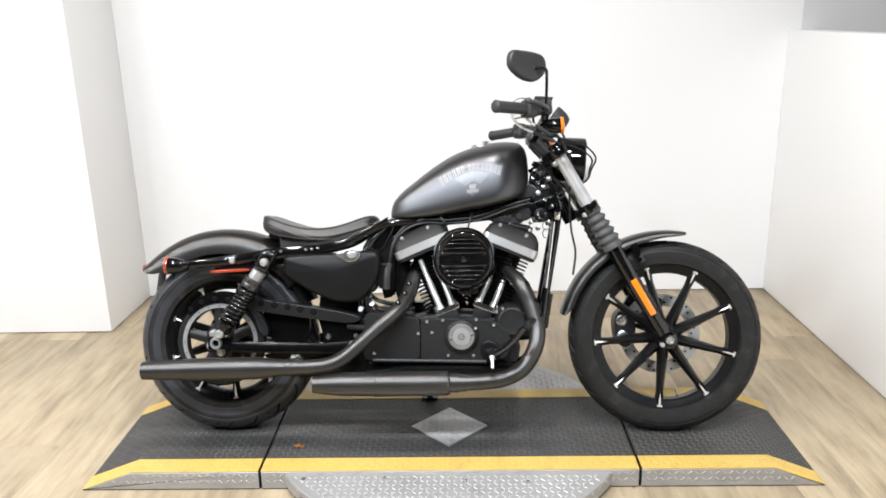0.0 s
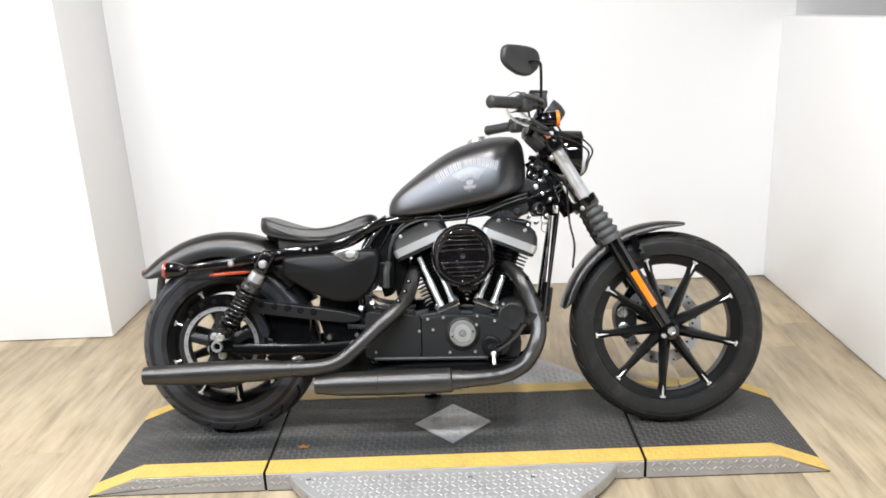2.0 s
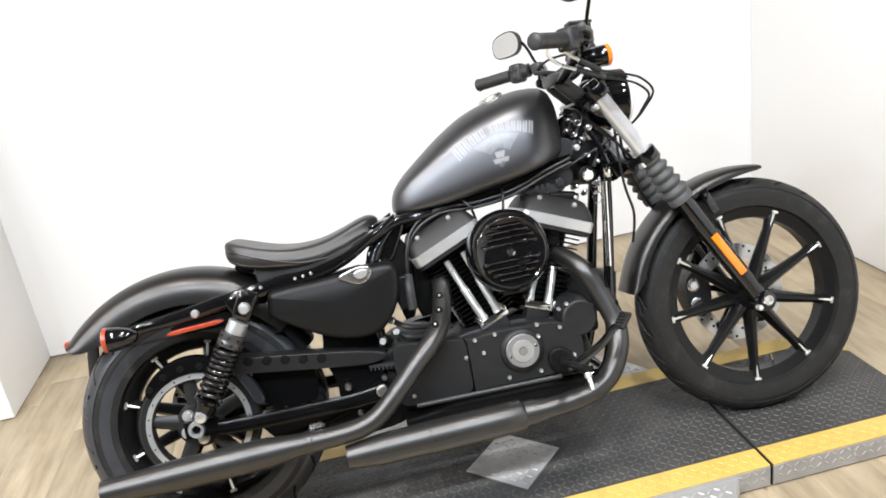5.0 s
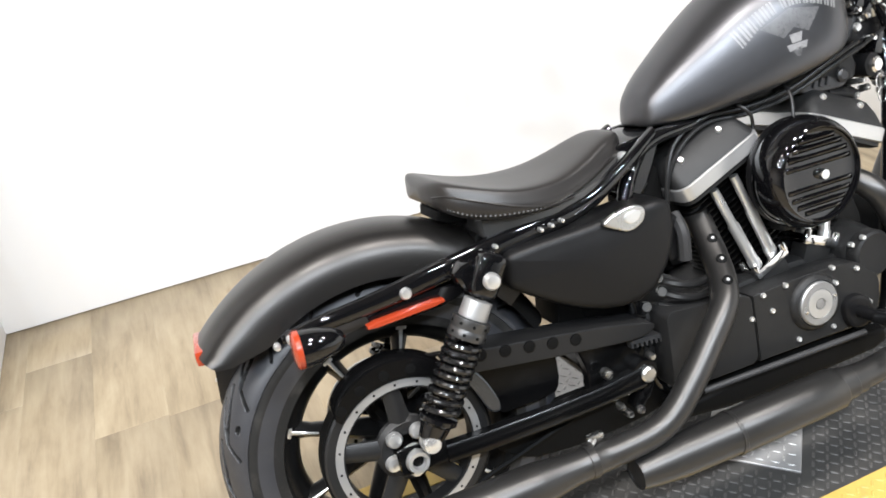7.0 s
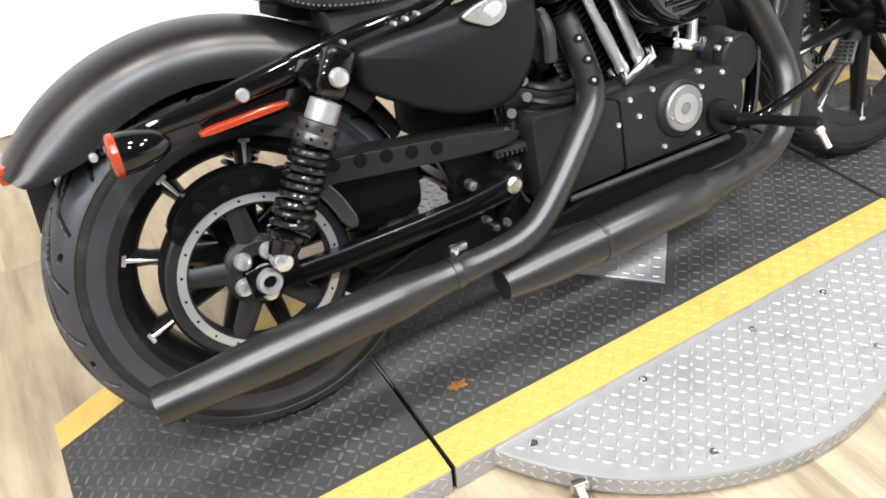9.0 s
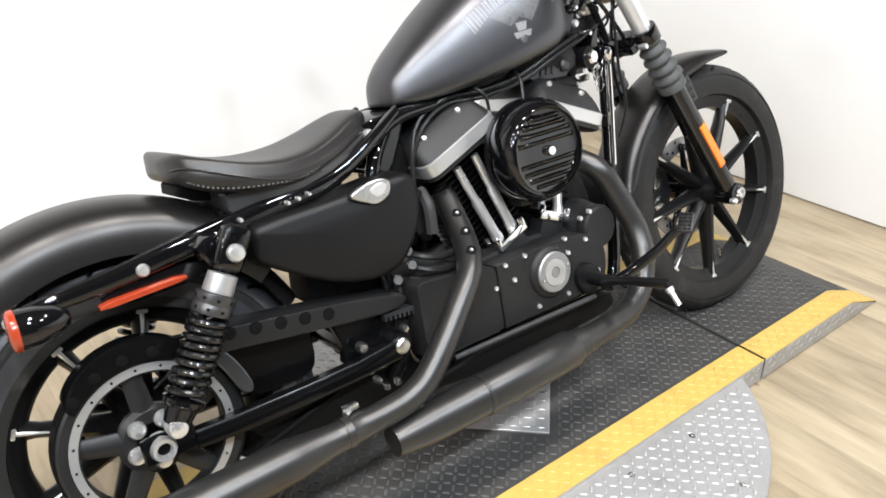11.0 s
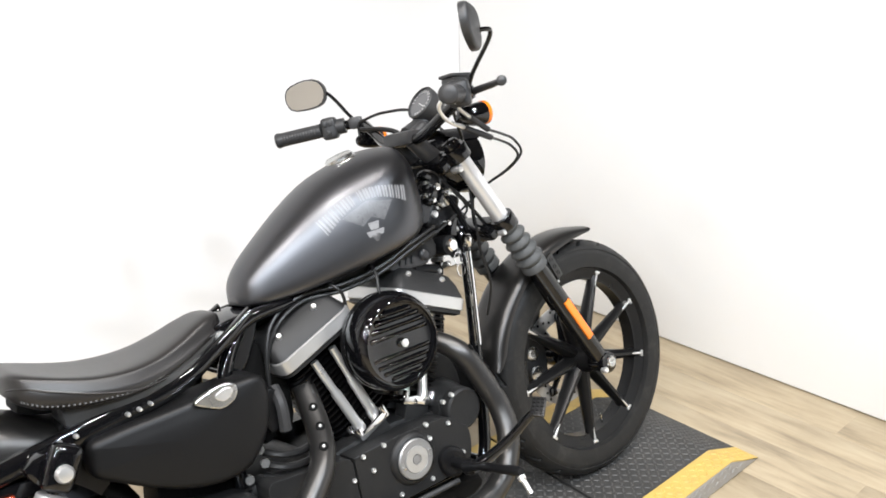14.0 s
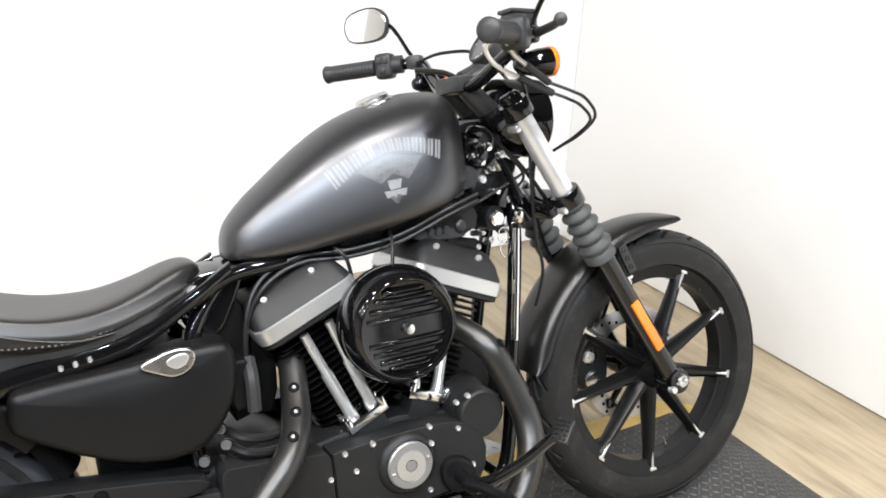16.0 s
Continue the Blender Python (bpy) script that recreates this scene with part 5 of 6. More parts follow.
def cylinder(base, ang, name):
    ax = Vector((math.sin(ang), 0, math.cos(ang)))
    tx = Vector((math.cos(ang), 0, -math.sin(ang)))
    m = Matrix.Translation(base) @ Matrix((tx, Vector((0, 1, 0)), ax)).transposed().to_4x4()
    bm = bmesh.new()
    rings = [[m @ Vector((0.056 * math.cos(a), 0.056 * math.sin(a), d)) for a in (2 * math.pi * k / 28 for k in range(28))] for d in (0.10, 0.33)]
    skin(bm, rings)
    barrel = part("cylinder", bm, FIN, engine, name)
    outline = round_rect(0.080, 0.068, 0.030)
    for k in range(17):
        d = 0.118 + 0.0128 * k
        grow = 1.0 if d < 0.25 else 1.06
        bm = bmesh.new()
        skin(bm, [[m @ Vector((x * grow * g, y * grow * g, d + h)) for x, y in outline] for g, h in ((0.98, 0.0), (1.0, 0.0008), (1.0, 0.0036), (0.98, 0.0044))])
        part("cooling_fin", bm, FIN, barrel)
    def box_rings(bands):
        bm = bmesh.new()
        skin(bm, [[m @ Vector((x * u + off, y * v, d)) for x, y in round_rect(1, 1, 0.22)] for u, v, d, off in bands])
        return bm
    part("rocker_lower", box_rings([(0.086, 0.098, 0.322, 0), (0.096, 0.106, 0.326, 0), (0.096, 0.106, 0.334, 0)]), WRINKLE, barrel)
    part("rocker_band", box_rings([(0.096, 0.108, 0.3345, 0), (0.0985, 0.1105, 0.3365, 0), (0.0985, 0.1105, 0.3615, 0), (0.096, 0.108, 0.3635, 0)]), BAND, barrel, "bright machined rocker box band", 25)
    part("rocker_cover", box_rings([(0.096, 0.106, 0.3636, 0), (0.096, 0.104, 0.368, 0), (0.088, 0.086, 0.392, 0), (0.074, 0.070, 0.410, 0), (0.060, 0.056, 0.416, 0)]), GEAR_COVER, barrel, "black wrinkle-coated rocker cover", 30)
    for u in (-0.055, 0.04):
        bm = bmesh.new()
        lathe(bm, [(0.0065, -0.004), (0.0065, 0.003), (0.005, 0.006), (0.002, 0.006)], m @ Vector((u, -0.080, 0.399)), ax * 0.7 + Vector((0, -0.7, 0)), 12)
        part("rocker_bolt", bm, MACHINED, barrel)


cylinder((0.822, 0, 0.30), radians(-22.5), "black finned rear cylinder")
cylinder((0.848, 0, 0.300), radians(22.5), "black finned front cylinder")


def pushrods(tops, feet, tilt):
    bases = []
    for a, b in zip(tops, feet):
        bm = bmesh.new()
        a, b = Vector(a), Vector(b)
        tube(bm, [b, b.lerp(a, 0.08), b.lerp(a, 0.1), b.lerp(a, 0.55), b.lerp(a, 0.57), a], [0.0125, 0.0125, 0.0108, 0.0108, 0.0085, 0.0085], 16, smooth=False)
        part("pushrod_tube", bm, MACHINED, engine, "chrome pushrod tube")
    mid = (Vector(feet[0]) + Vector(feet[1])) / 2
    bm = bmesh.new()
    turn = pose(0, 0, 0, 0, tilt, 0)
    bevelled_box(bm, mid + turn @ Vector((0, 0, -0.004)), (0.082, 0.046, 0.020), 0.004, turn)
    for sx in (-0.036, 0.036):
        for sy in (-0.019, 0.019):
            lathe(bm, [(0.007, 0), (0.007, 0.013), (0.005, 0.017), (0.002, 0.017)], mid + turn @ Vector((sx, sy, 0.0)), turn @ Vector((0, 0, 1)), 10)
    part("tappet_cover", bm, CHROME, engine, "chrome tappet cover")
    bm = bmesh.new()
    bevelled_box(bm, mid + turn @ Vector((0, 0.002, -0.038)), (0.062, 0.042, 0.058), 0.005, turn)
    part("tappet_block", bm, WRINKLE, engine)


pushrods([(0.679, -0.082, 0.576), (0.726, -0.082, 0.592)], [(0.750, -0.086, 0.405), (0.789, -0.086, 0.421)], -22.5)
pushrods([(0.950, -0.036, 0.588), (0.990, -0.036, 0.576)], [(0.874, -0.080, 0.429), (0.922, -0.080, 0.411)], 22.5)

# air cleaner
AC = (0.829, 0, 0.579)
bm = bmesh.new()
lathe(bm, [(0.03, 0.02), (0.035, 0.10), (0.094, 0.110), (0.1015, 0.114), (0.1025, 0.118), (0.1015, 0.126), (0.05, 0.130)], AC, (0, -1, 0), 72)
part("air_cleaner", bm, SATIN, engine, "round gloss black air cleaner with louvres")
bm = bmesh.new()
lathe(bm, [(0.092, 0.124), (0.1010, 0.128), (0.1045, 0.136), (0.1050, 0.146), (0.1035, 0.160), (0.0995, 0.174), (0.0945, 0.184), (0.0885, 0.191), (0.0855, 0.1925), (0.0835, 0.1915), (0.0825, 0.187), (0.0800, 0.1855), (0.05, 0.1875), (0.02, 0.1885)], AC, (0, -1, 0), 80)
part("air_cleaner_cover", bm, GLOSS, engine, "gloss black louvred air cleaner cover", 40)
for dz in (0.0205, 0.0365, 0.0515, 0.0650, -0.0205, -0.0365, -0.0515, -0.0650):
    half = math.sqrt(0.0790 ** 2 - dz ** 2) - 0.005
    bm = bmesh.new()
    rings = []
    n = 18
    for k in range(n + 1):
        s = -1 + 2 * k / n
        x = AC[0] + half * s
        h = 0.0085 * (1 - abs(s) ** 5) + 0.0006
        rings.append([(x, -(0.1862 + h * hh), AC[2] + dz + 0.0050 * zz) for zz, hh in ((-1.1, 0), (-0.9, 0.22), (-0.45, 0.62), (0.05, 0.92), (0.42, 1.0), (0.72, 0.86), (0.85, 0.5), (0.9, 0))])
    skin(bm, rings)
    part("louvre", bm, GLOSS, engine, "gloss black raised louvre", 60)
bm = bmesh.new()
lathe(bm, [(0.010, 0.186), (0.010, 0.197), (0.0085, 0.200), (0.004, 0.2005)], AC, (0, -1, 0), 16)
part("cover_screw", bm, CHROME, engine)
bm = bmesh.new()
bevelled_box(bm, (0.84, -0.06, 0.50), (0.07, 0.10, 0.08), 0.012)
tube(bm, [(0.74, -0.03, 0.56), (0.83, -0.04, 0.585), (0.92, -0.03, 0.56)], 0.026, 14)
part("intake", bm, WRINKLE, engine)

# ---- exhaust ----
def exhaust(name, path, radii, muffler, mradii, label):
    bm = bmesh.new()
    tube(bm, path, radii, 20, per=6)
    pipe = part(name, bm, PIPE, bike, label)
    bm = bmesh.new()
    tube(bm, muffler, mradii, 28, smooth=False, caps=False)
    end = np.array(muffler[-1])
    d = np.array(muffler[-1]) - np.array(muffler[-2])
    d = d / np.linalg.norm(d)
    tube(bm, [tuple(end), tuple(end - d * 0.05)], [mradii[-1] - 0.004, mradii[-1] - 0.006], 28, smooth=False)
    lathe(bm, [(mradii[-1], 0), (mradii[-1], 0.002), (mradii[-1] - 0.004, 0.002), (mradii[-1] - 0.004, 0)], tuple(end), tuple(d), 28, False, True)
    part("muffler", bm, PIPE, pipe, "matte black muffler with a tapered tail", 30)
    return pipe


upper = exhaust("upper_exhaust", [(0.665, -0.020, 0.550), (0.658, -0.055, 0.518), (0.649, -0.088, 0.484), (0.638, -0.122, 0.452), (0.620, -0.158, 0.424), (0.592, -0.188, 0.397), (0.546, -0.207, 0.358), (0.492, -0.223, 0.309), (0.440, -0.233, 0.266), (0.395, -0.237, 0.246), (0.34, -0.238, 0.239), (0.265, -0.238, 0.237)],
                [0.0235, 0.0240, 0.0248, 0.0250, 0.0250, 0.0248, 0.0243, 0.0240, 0.0240, 0.0240, 0.0240, 0.0240],
                [(0.300, -0.238, 0.238), (0.270, -0.238, 0.237), (0.268, -0.238, 0.237), (0.262, -0.238, 0.2368), (0.260, -0.238, 0.2367), (0.235, -0.238, 0.2365), (0.172, -0.2377, 0.235), (0.168, -0.2377, 0.235), (0.02, -0.2372, 0.232), (-0.055, -0.237, 0.230), (-0.060, -0.237, 0.230), (-0.182, -0.236, 0.2272), (-0.184, -0.236, 0.2272), (-0.212, -0.236, 0.2265)],
                [0.0250, 0.0252, 0.0262, 0.0262, 0.0256, 0.0268, 0.0348, 0.0358, 0.0364, 0.0364, 0.0356, 0.0296, 0.0302, 0.0290], "matte black upper exhaust of the rear cylinder")
lower = exhaust("lower_exhaust", [(0.955, -0.030, 0.545), (0.990, -0.085, 0.522), (1.019, -0.124, 0.488), (1.043, -0.138, 0.436), (1.058, -0.151, 0.390), (1.067, -0.166, 0.343), (1.056, -0.188, 0.288), (1.018, -0.205, 0.230), (0.960, -0.217, 0.199), (0.89, -0.224, 0.189), (0.80, -0.228, 0.186)],
                [0.022, 0.0235, 0.0255, 0.0265, 0.0265, 0.0265, 0.0262, 0.0258, 0.0255, 0.0255, 0.0255],
                [(0.835, -0.227, 0.186), (0.784, -0.228, 0.186), (0.780, -0.228, 0.186), (0.774, -0.2285, 0.185), (0.70, -0.230, 0.184), (0.545, -0.233, 0.183), (0.541, -0.233, 0.183), (0.43, -0.2355, 0.1825), (0.38, -0.237, 0.182), (0.345, -0.238, 0.182)],
                [0.0280, 0.0284, 0.0365, 0.0392, 0.0398, 0.0398, 0.0388, 0.0375, 0.0325, 0.0275], "matte black lower exhaust of the front cylinder")
for pipe, x0, x1, y, z, rad in ((lower, 0.778, 0.812, -0.2275, 0.186, 0.0310), (lower, 0.540, 0.548, -0.233, 0.183, 0.0408), (upper, 0.258, 0.272, -0.238, 0.237, 0.0276)):
    bm = bmesh.new()
    lathe(bm, [(rad - 0.006, 0), (rad - 0.0006, 0), (rad, 0.0008), (rad, x1 - x0 - 0.0008), (rad - 0.0006, x1 - x0), (rad - 0.006, x1 - x0)], (x0, y, z), (1, 0, 0.004), 36)
    part("collar", bm, PIPE, pipe, "black pipe collar", 25)
for pipe, spots in ((upper, [((0.643, -0.110, 0.497), (-0.2, -0.75, 0.60)), ((0.632, -0.145, 0.467), (-0.2, -0.75, 0.60)), ((0.613, -0.181, 0.440), (-0.2, -0.78, 0.60))]),
                    (lower, [((1.037, -0.141, 0.498), (0.68, -0.62, 0.40)), ((1.064, -0.152, 0.442), (0.80, -0.55, 0.22)), ((1.079, -0.165, 0.394), (0.82, -0.55, 0.1))])):
    for p, n in spots:
        # a near-black disc on the pipe stands in for the slot's dark inside
        bm = bmesh.new()
        lathe(bm, [(0.0092, -0.010), (0.0092, 0.0012), (0.0080, 0.0022), (0.0050, 0.0024), (0.001, 0.0024)], p, n, 16)
        part("shield_slot_disc", bm, DARK, pipe)
        bm = bmesh.new()
        lathe(bm, [(0.0034, -0.002), (0.0034, 0.0030), (0.0024, 0.0038)], p, n, 10)
        part("clamp_screw", bm, TIMER if pipe is upper else SATIN, pipe)
bm = bmesh.new()
tube(bm, [(0.30, -0.205, 0.262), (0.285, -0.225, 0.268), (0.27, -0.236, 0.266)], 0.006, 8)
bevelled_box(bm, (0.285, -0.226, 0.271), (0.03, 0.012, 0.012), 0.003)
part("exhaust_clamp", bm, STEEL, upper, "bright steel exhaust clamp")
bm = bmesh.new()
tube(bm, [(0.53, -0.185, 0.252), (0.90, -0.187, 0.247)], 0.0058, 12)
part("brake_rod", bm, CONTROL, bike, "satin black rear brake rod")

# ---- right foot controls, side stand ----
bm = bmesh.new()
slab(bm, rounded([(0.875, 0.30), (0.91, 0.32), (0.955, 0.29), (0.94, 0.24), (0.89, 0.245)], 2), -0.10, -0.165, 0.008, 2)
tube(bm, [(0.915, -0.16, 0.278), (0.915, -0.225, 0.278)], 0.0125, 18)
lathe(bm, [(0.0165, 0.0), (0.0175, 0.002), (0.0175, 0.014), (0.0165, 0.016)], (0.916, -0.206, 0.277), (0, -1, 0), 20)
foot = part("foot_control", bm, SATIN, bike, "black rider footrest and brake pedal mount")
bm = bmesh.new()
tube(bm, [(0.916, -0.222, 0.275), (0.945, -0.245, 0.292), (0.985, -0.285, 0.330), (1.010, -0.318, 0.368), (1.022, -0.332, 0.380)], [0.014, 0.012, 0.0105, 0.0095, 0.009], 12)
part("brake_pedal", bm, GLOSS, foot, "gloss black brake pedal")
bm = bmesh.new()
turn = pose(0, 0, 0, 8, -42, 25)
bevelled_box(bm, (1.030, -0.336, 0.388), (0.044, 0.030, 0.010), 0.003, turn)
for i in range(5):
    for j in range(3):
        bevelled_box(bm, Vector((1.030, -0.336, 0.388)) + turn @ Vector((-0.017 + 0.0085 * i, -0.009 + 0.009 * j, 0.0065)), (0.005, 0.006, 0.004), 0.001, turn, 1)
part("pedal_pad", bm, WIRE, foot, "ribbed rubber pedal pad")
bm = bmesh.new()
tube(bm, [(0.905, -0.215, 0.282), (0.909, -0.255, 0.290), (0.911, -0.270, 0.292), (0.915, -0.376, 0.303), (0.915, -0.381, 0.3035)], [0.012, 0.008, 0.0095, 0.0105, 0.008], 14, smooth=False)
part("footpeg", bm, SATIN, foot, "black rubber footpeg")
bm = bmesh.new()
tube(bm, [(0.915, -0.373, 0.300), (0.915, -0.377, 0.293), (0.916, -0.397, 0.262)], [0.006, 0.0058, 0.0052], 10, smooth=False)
lathe(bm, [(0.0085, -0.004), (0.0085, 0.004), (0.006, 0.006)], (0.915, -0.378, 0.291), (0, -0.5, -0.85), 10)
part("peg_feeler", bm, MACHINED, foot, "bright metal lean feeler under the peg")
bm = bmesh.new()
tube(bm, [(0.72, 0.12, 0.20), (0.70, 0.165, 0.13), (0.69, 0.205, 0.055)], [0.014, 0.013, 0.012], 14)
bevelled_box(bm, (0.69, 0.208, 0.048), (0.06, 0.03, 0.012), 0.004, pose(0, 0, 0, 16, 0, 0))
part("side_stand", bm, GLOSS, bike, "gloss black side stand standing on the platform")

# added black block that keeps light from showing between the wires
bm = bmesh.new()
slab(bm, rounded([(1.045, 0.70), (1.05, 0.86), (1.085, 0.915), (1.12, 0.90), (1.145, 0.80), (1.15, 0.70)], 1), 0.035, -0.030, 0.008, 2)
part("neck_filler", bm, DARK, bike, "black filler block behind the neck wiring")
for p, rad, length in (((1.072, -0.048, 0.872), 0.0105, 0.020), ((1.062, -0.050, 0.848), 0.007, 0.016), ((1.098, -0.056, 0.822), 0.012, 0.018), ((1.116, -0.060, 0.700), 0.010, 0.022), ((1.080, -0.060, 0.682), 0.008, 0.018), ((1.050, -0.062, 0.672), 0.007, 0.016), ((1.128, -0.058, 0.755), 0.007, 0.014)):
    bm = bmesh.new()
    lathe(bm, [(rad * 0.8, -length), (rad, -length * 0.9), (rad, 0.0), (rad * 0.75, 0.004), (rad * 0.35, 0.005)], p, (0.15, -1, 0.25), 6)
    part("fitting", bm, STEEL, bike, "bright hexagonal cable fitting")

# ---- front fork ----
FA, FB = Vector((1.137, 0, 0.940)), Vector((1.503, 0, 0.305))
fdir = (FB - FA).normalized()


def fork_at(z, y):
    f = (FA.z - z) / (FA.z - FB.z)
    p = FA.lerp(FB, f)
    return Vector((p.x, y, p.z))


def fork_leg(side):
    y = side * 0.089
    bm = bmesh.new()
    tube(bm, [fork_at(0.93, y), fork_at(0.66, y)], 0.0212, 24)
    leg = part("fork_leg", bm, TUBE, bike, "polished fork tube with rubber boot and black slider")
    bm = bmesh.new()
    top, low = fork_at(0.755, y), fork_at(0.612, y)
    L = (low - top).length
    prof = [(0.0215, 0.0), (0.024, 0.0)]
    n = 5
    for k in range(n):
        r = 0.031 + 0.0065 * k / (n - 1)
        z0 = 0.014 + (L - 0.034) * k / n
        dz = (L - 0.034) / n
        prof += [(r - 0.0105, z0), (r, z0 + 0.42 * dz), (r, z0 + 0.58 * dz)]
    prof += [(0.030, L - 0.020), (0.0335, L - 0.016), (0.0335, L), (0.0262, L)]
    lathe(bm, prof, top, low - top, 36)
    part("fork_boot", bm, BOOT, leg, "ribbed rubber fork boot", 60)
    bm = bmesh.new()
    tube(bm, [fork_at(0.655, y), fork_at(0.45, y), fork_at(0.325, y)], [0.0258, 0.0258, 0.0240], 24, smooth=False)
    lathe(bm, [(0.016, -0.030), (0.027, -0.027), (0.029, -0.014), (0.029, 0.014), (0.027, 0.026), (0.016, 0.028)], fork_at(0.304, y), (0, 1, 0), 24)
    part("fork_slider", bm, GLOSS, leg, "black fork slider")
    bm = bmesh.new()
    a, b = fork_at(0.507, y + side * 0.0245), fork_at(0.391, y + side * 0.0245)
    mid, d = (a + b) / 2, (b - a).normalized()
    turn = Matrix((d, Vector((0, 1, 0)), d.cross(Vector((0, 1, 0))))).transposed().to_4x4()
    bevelled_box(bm, mid, ((b - a).length, 0.008, 0.0215), 0.003, turn)
    part("fork_reflector", bm, ORANGE, leg, "long amber fork reflector")
    for z, yy, r in ((0.735, y - side * 0.002, 0.0085), (0.905, y - side * 0.002, 0.0085)):
        bm = bmesh.new()
        p = fork_at(z, yy) + Vector((-0.024, side * 0.012, -0.013))
        lathe(bm, [(r, -0.02), (r, 0.004), (r * 0.75, 0.009), (r * 0.3, 0.010)], p, (0, side, 0), 14)
        part("clamp_bolt", bm, MACHINED, leg)
    return leg


leg_r = fork_leg(-1)
fork_leg(1)
bm = bmesh.new()
lathe(bm, [(0.009, -0.02), (0.0155, -0.02), (0.0155, 0.000), (0.013, 0.004), (0.009, 0.004), (0.007, -0.006)], (1.505, -0.122, 0.307), (0, -1, 0), 20)
part("axle_end", bm, STEEL, leg_r, "bright steel front axle end")
bm = bmesh.new()
lathe(bm, [(0.008, -0.01), (0.008, 0.003), (0.006, 0.006)], (1.48, -0.120, 0.291), (0, -1, 0), 12)
part("pinch_bolt", bm, MACHINED, leg_r)
bm = bmesh.new()
tube(bm, [(1.505, -0.12, 0.307), (1.505, 0.12, 0.307)], 0.012, 12)
part("front_axle", bm, STEEL, bike, "steel front axle")


def triple_clamp(z, depth):
    bm = bmesh.new()
    turn = Matrix((Vector((fdir.z * -1, 0, fdir.x)), Vector((0, 1, 0)), fdir * -1)).transposed().to_4x4()
    c = fork_at(z, 0)
    bevelled_box(bm, c + turn @ Vector((-0.024, 0, 0)), (0.062, 0.178, depth), 0.010, turn)
    for s in (-1, 1):
        lathe(bm, [(0.0212, -depth / 2), (0.030, -depth / 2), (0.0315, -depth / 2 + 0.003), (0.0315, depth / 2 - 0.003), (0.030, depth / 2), (0.0212, depth / 2)], fork_at(z, s * 0.089), fdir * -1, 24, False, True)
    return part("triple_clamp", bm, GLOSS, bike, "gloss black fork clamp")


triple_clamp(0.745, 0.034)
top_clamp = triple_clamp(0.930, 0.034)
for s in (-1, 1):
    bm = bmesh.new()
    lathe(bm, [(0.021, -0.004), (0.022, 0.010), (0.018, 0.016), (0.010, 0.017)], fork_at(0.944, s * 0.089), fdir * -1, 20)
    part("fork_cap", bm, GLOSS, top_clamp)
bm = bmesh.new()
tube(bm, [fork_at(0.93, 0) + Vector((-0.055, 0, -0.03)), fork_at(0.735, 0) + Vector((-0.055, 0, -0.03))], 0.027, 20)
part("steering_head", bm, GLOSS, bike)

# ---- front fender ----
bm = bmesh.new()
prof = arched_profile(0.066, 0.363, 0.349, 0.330, 8)
shell(bm, fender_sections(FRONT_HUB, 167.5, 80, 40, prof, lambda f: 0.35 + 0.65 * min(1, f / 0.08, (1 - f) / 0.25) ** 0.6), 0.0025)
front_fender = part("front_fender", bm, FENDER, bike, "satin black front fender")
for s in (-1, 1):
    bm = bmesh.new()
    for x0, z0, x1, z1 in ((1.335, 0.585, 1.385, 0.485), (1.395, 0.625, 1.425, 0.56)):
        d = Vector((x1 - x0, 0, z1 - z0))
        turn = Matrix((d.normalized(), Vector((0, 1, 0)), d.normalized().cross(Vector((0, 1, 0))))).transposed().to_4x4()
        bevelled_box(bm, ((x0 + x1) / 2, s * 0.069, (z0 + z1) / 2), (d.length, 0.006, 0.024), 0.003, turn)
        for f in (0.2, 0.5, 0.8):
            p = Vector((x0, s * 0.0722, z0)) + d * f
            lathe(bm, [(0.0055, -0.001), (0.0055, 0.0012), (0.004, 0.0012), (0.0035, 0.0)], p, (0, s, 0), 12)
    part("fender_bracket", bm, GLOSS, front_fender, "black drilled fender bracket")

# front brake caliper on the left leg
bm = bmesh.new()
slab(bm, rounded([(1.345, 0.36), (1.375, 0.40), (1.42, 0.385), (1.425, 0.30), (1.395, 0.255), (1.355, 0.275)], 2), 0.035, 0.115, 0.01, 2)
caliper = part("brake_caliper", bm, WRINKLE, bike, "black front brake caliper")
for x, z in ((1.375, 0.355), (1.378, 0.30)):
    bm = bmesh.new()
    lathe(bm, [(0.020, -0.01), (0.020, 0.002), (0.016, 0.004), (0.008, 0.004)], (x, 0.036, z), (0, -1, 0), 20)
    part("caliper_piston", bm, STEEL, caliper)
bm = bmesh.new()
bevelled_box(bm, (1.43, 0.08, 0.44), (0.05, 0.03, 0.10), 0.008, pose(0, 0, 0, 0, 28, 0))
part("caliper_mount", bm, GLOSS, caliper)

# ---- headlight ----
HL, HAX = Vector((1.184, 0, 0.909)), Vector((1, 0, -0.06))
bm = bmesh.new()
lathe(bm, [(0.012, -0.078), (0.034, -0.072), (0.056, -0.052), (0.069, -0.022), (0.075, 0.012), (0.077, 0.034), (0.0785, 0.042), (0.0785, 0.052), (0.074, 0.056), (0.070, 0.052)], HL, HAX, 48)
headlight = part("headlight", bm, GLOSS, bike, "gloss black headlight with a short visor")
bm = bmesh.new()
lathe(bm, [(0.0715, 0.048), (0.0712, 0.056), (0.064, 0.066), (0.045, 0.076), (0.022, 0.081), (0.004, 0.082)], HL, HAX, 48)
part("headlight_lens", bm, LENS, headlight, "clear headlight lens")
bm = bmesh.new()
rings = []
m = axis_frame(HL, HAX)
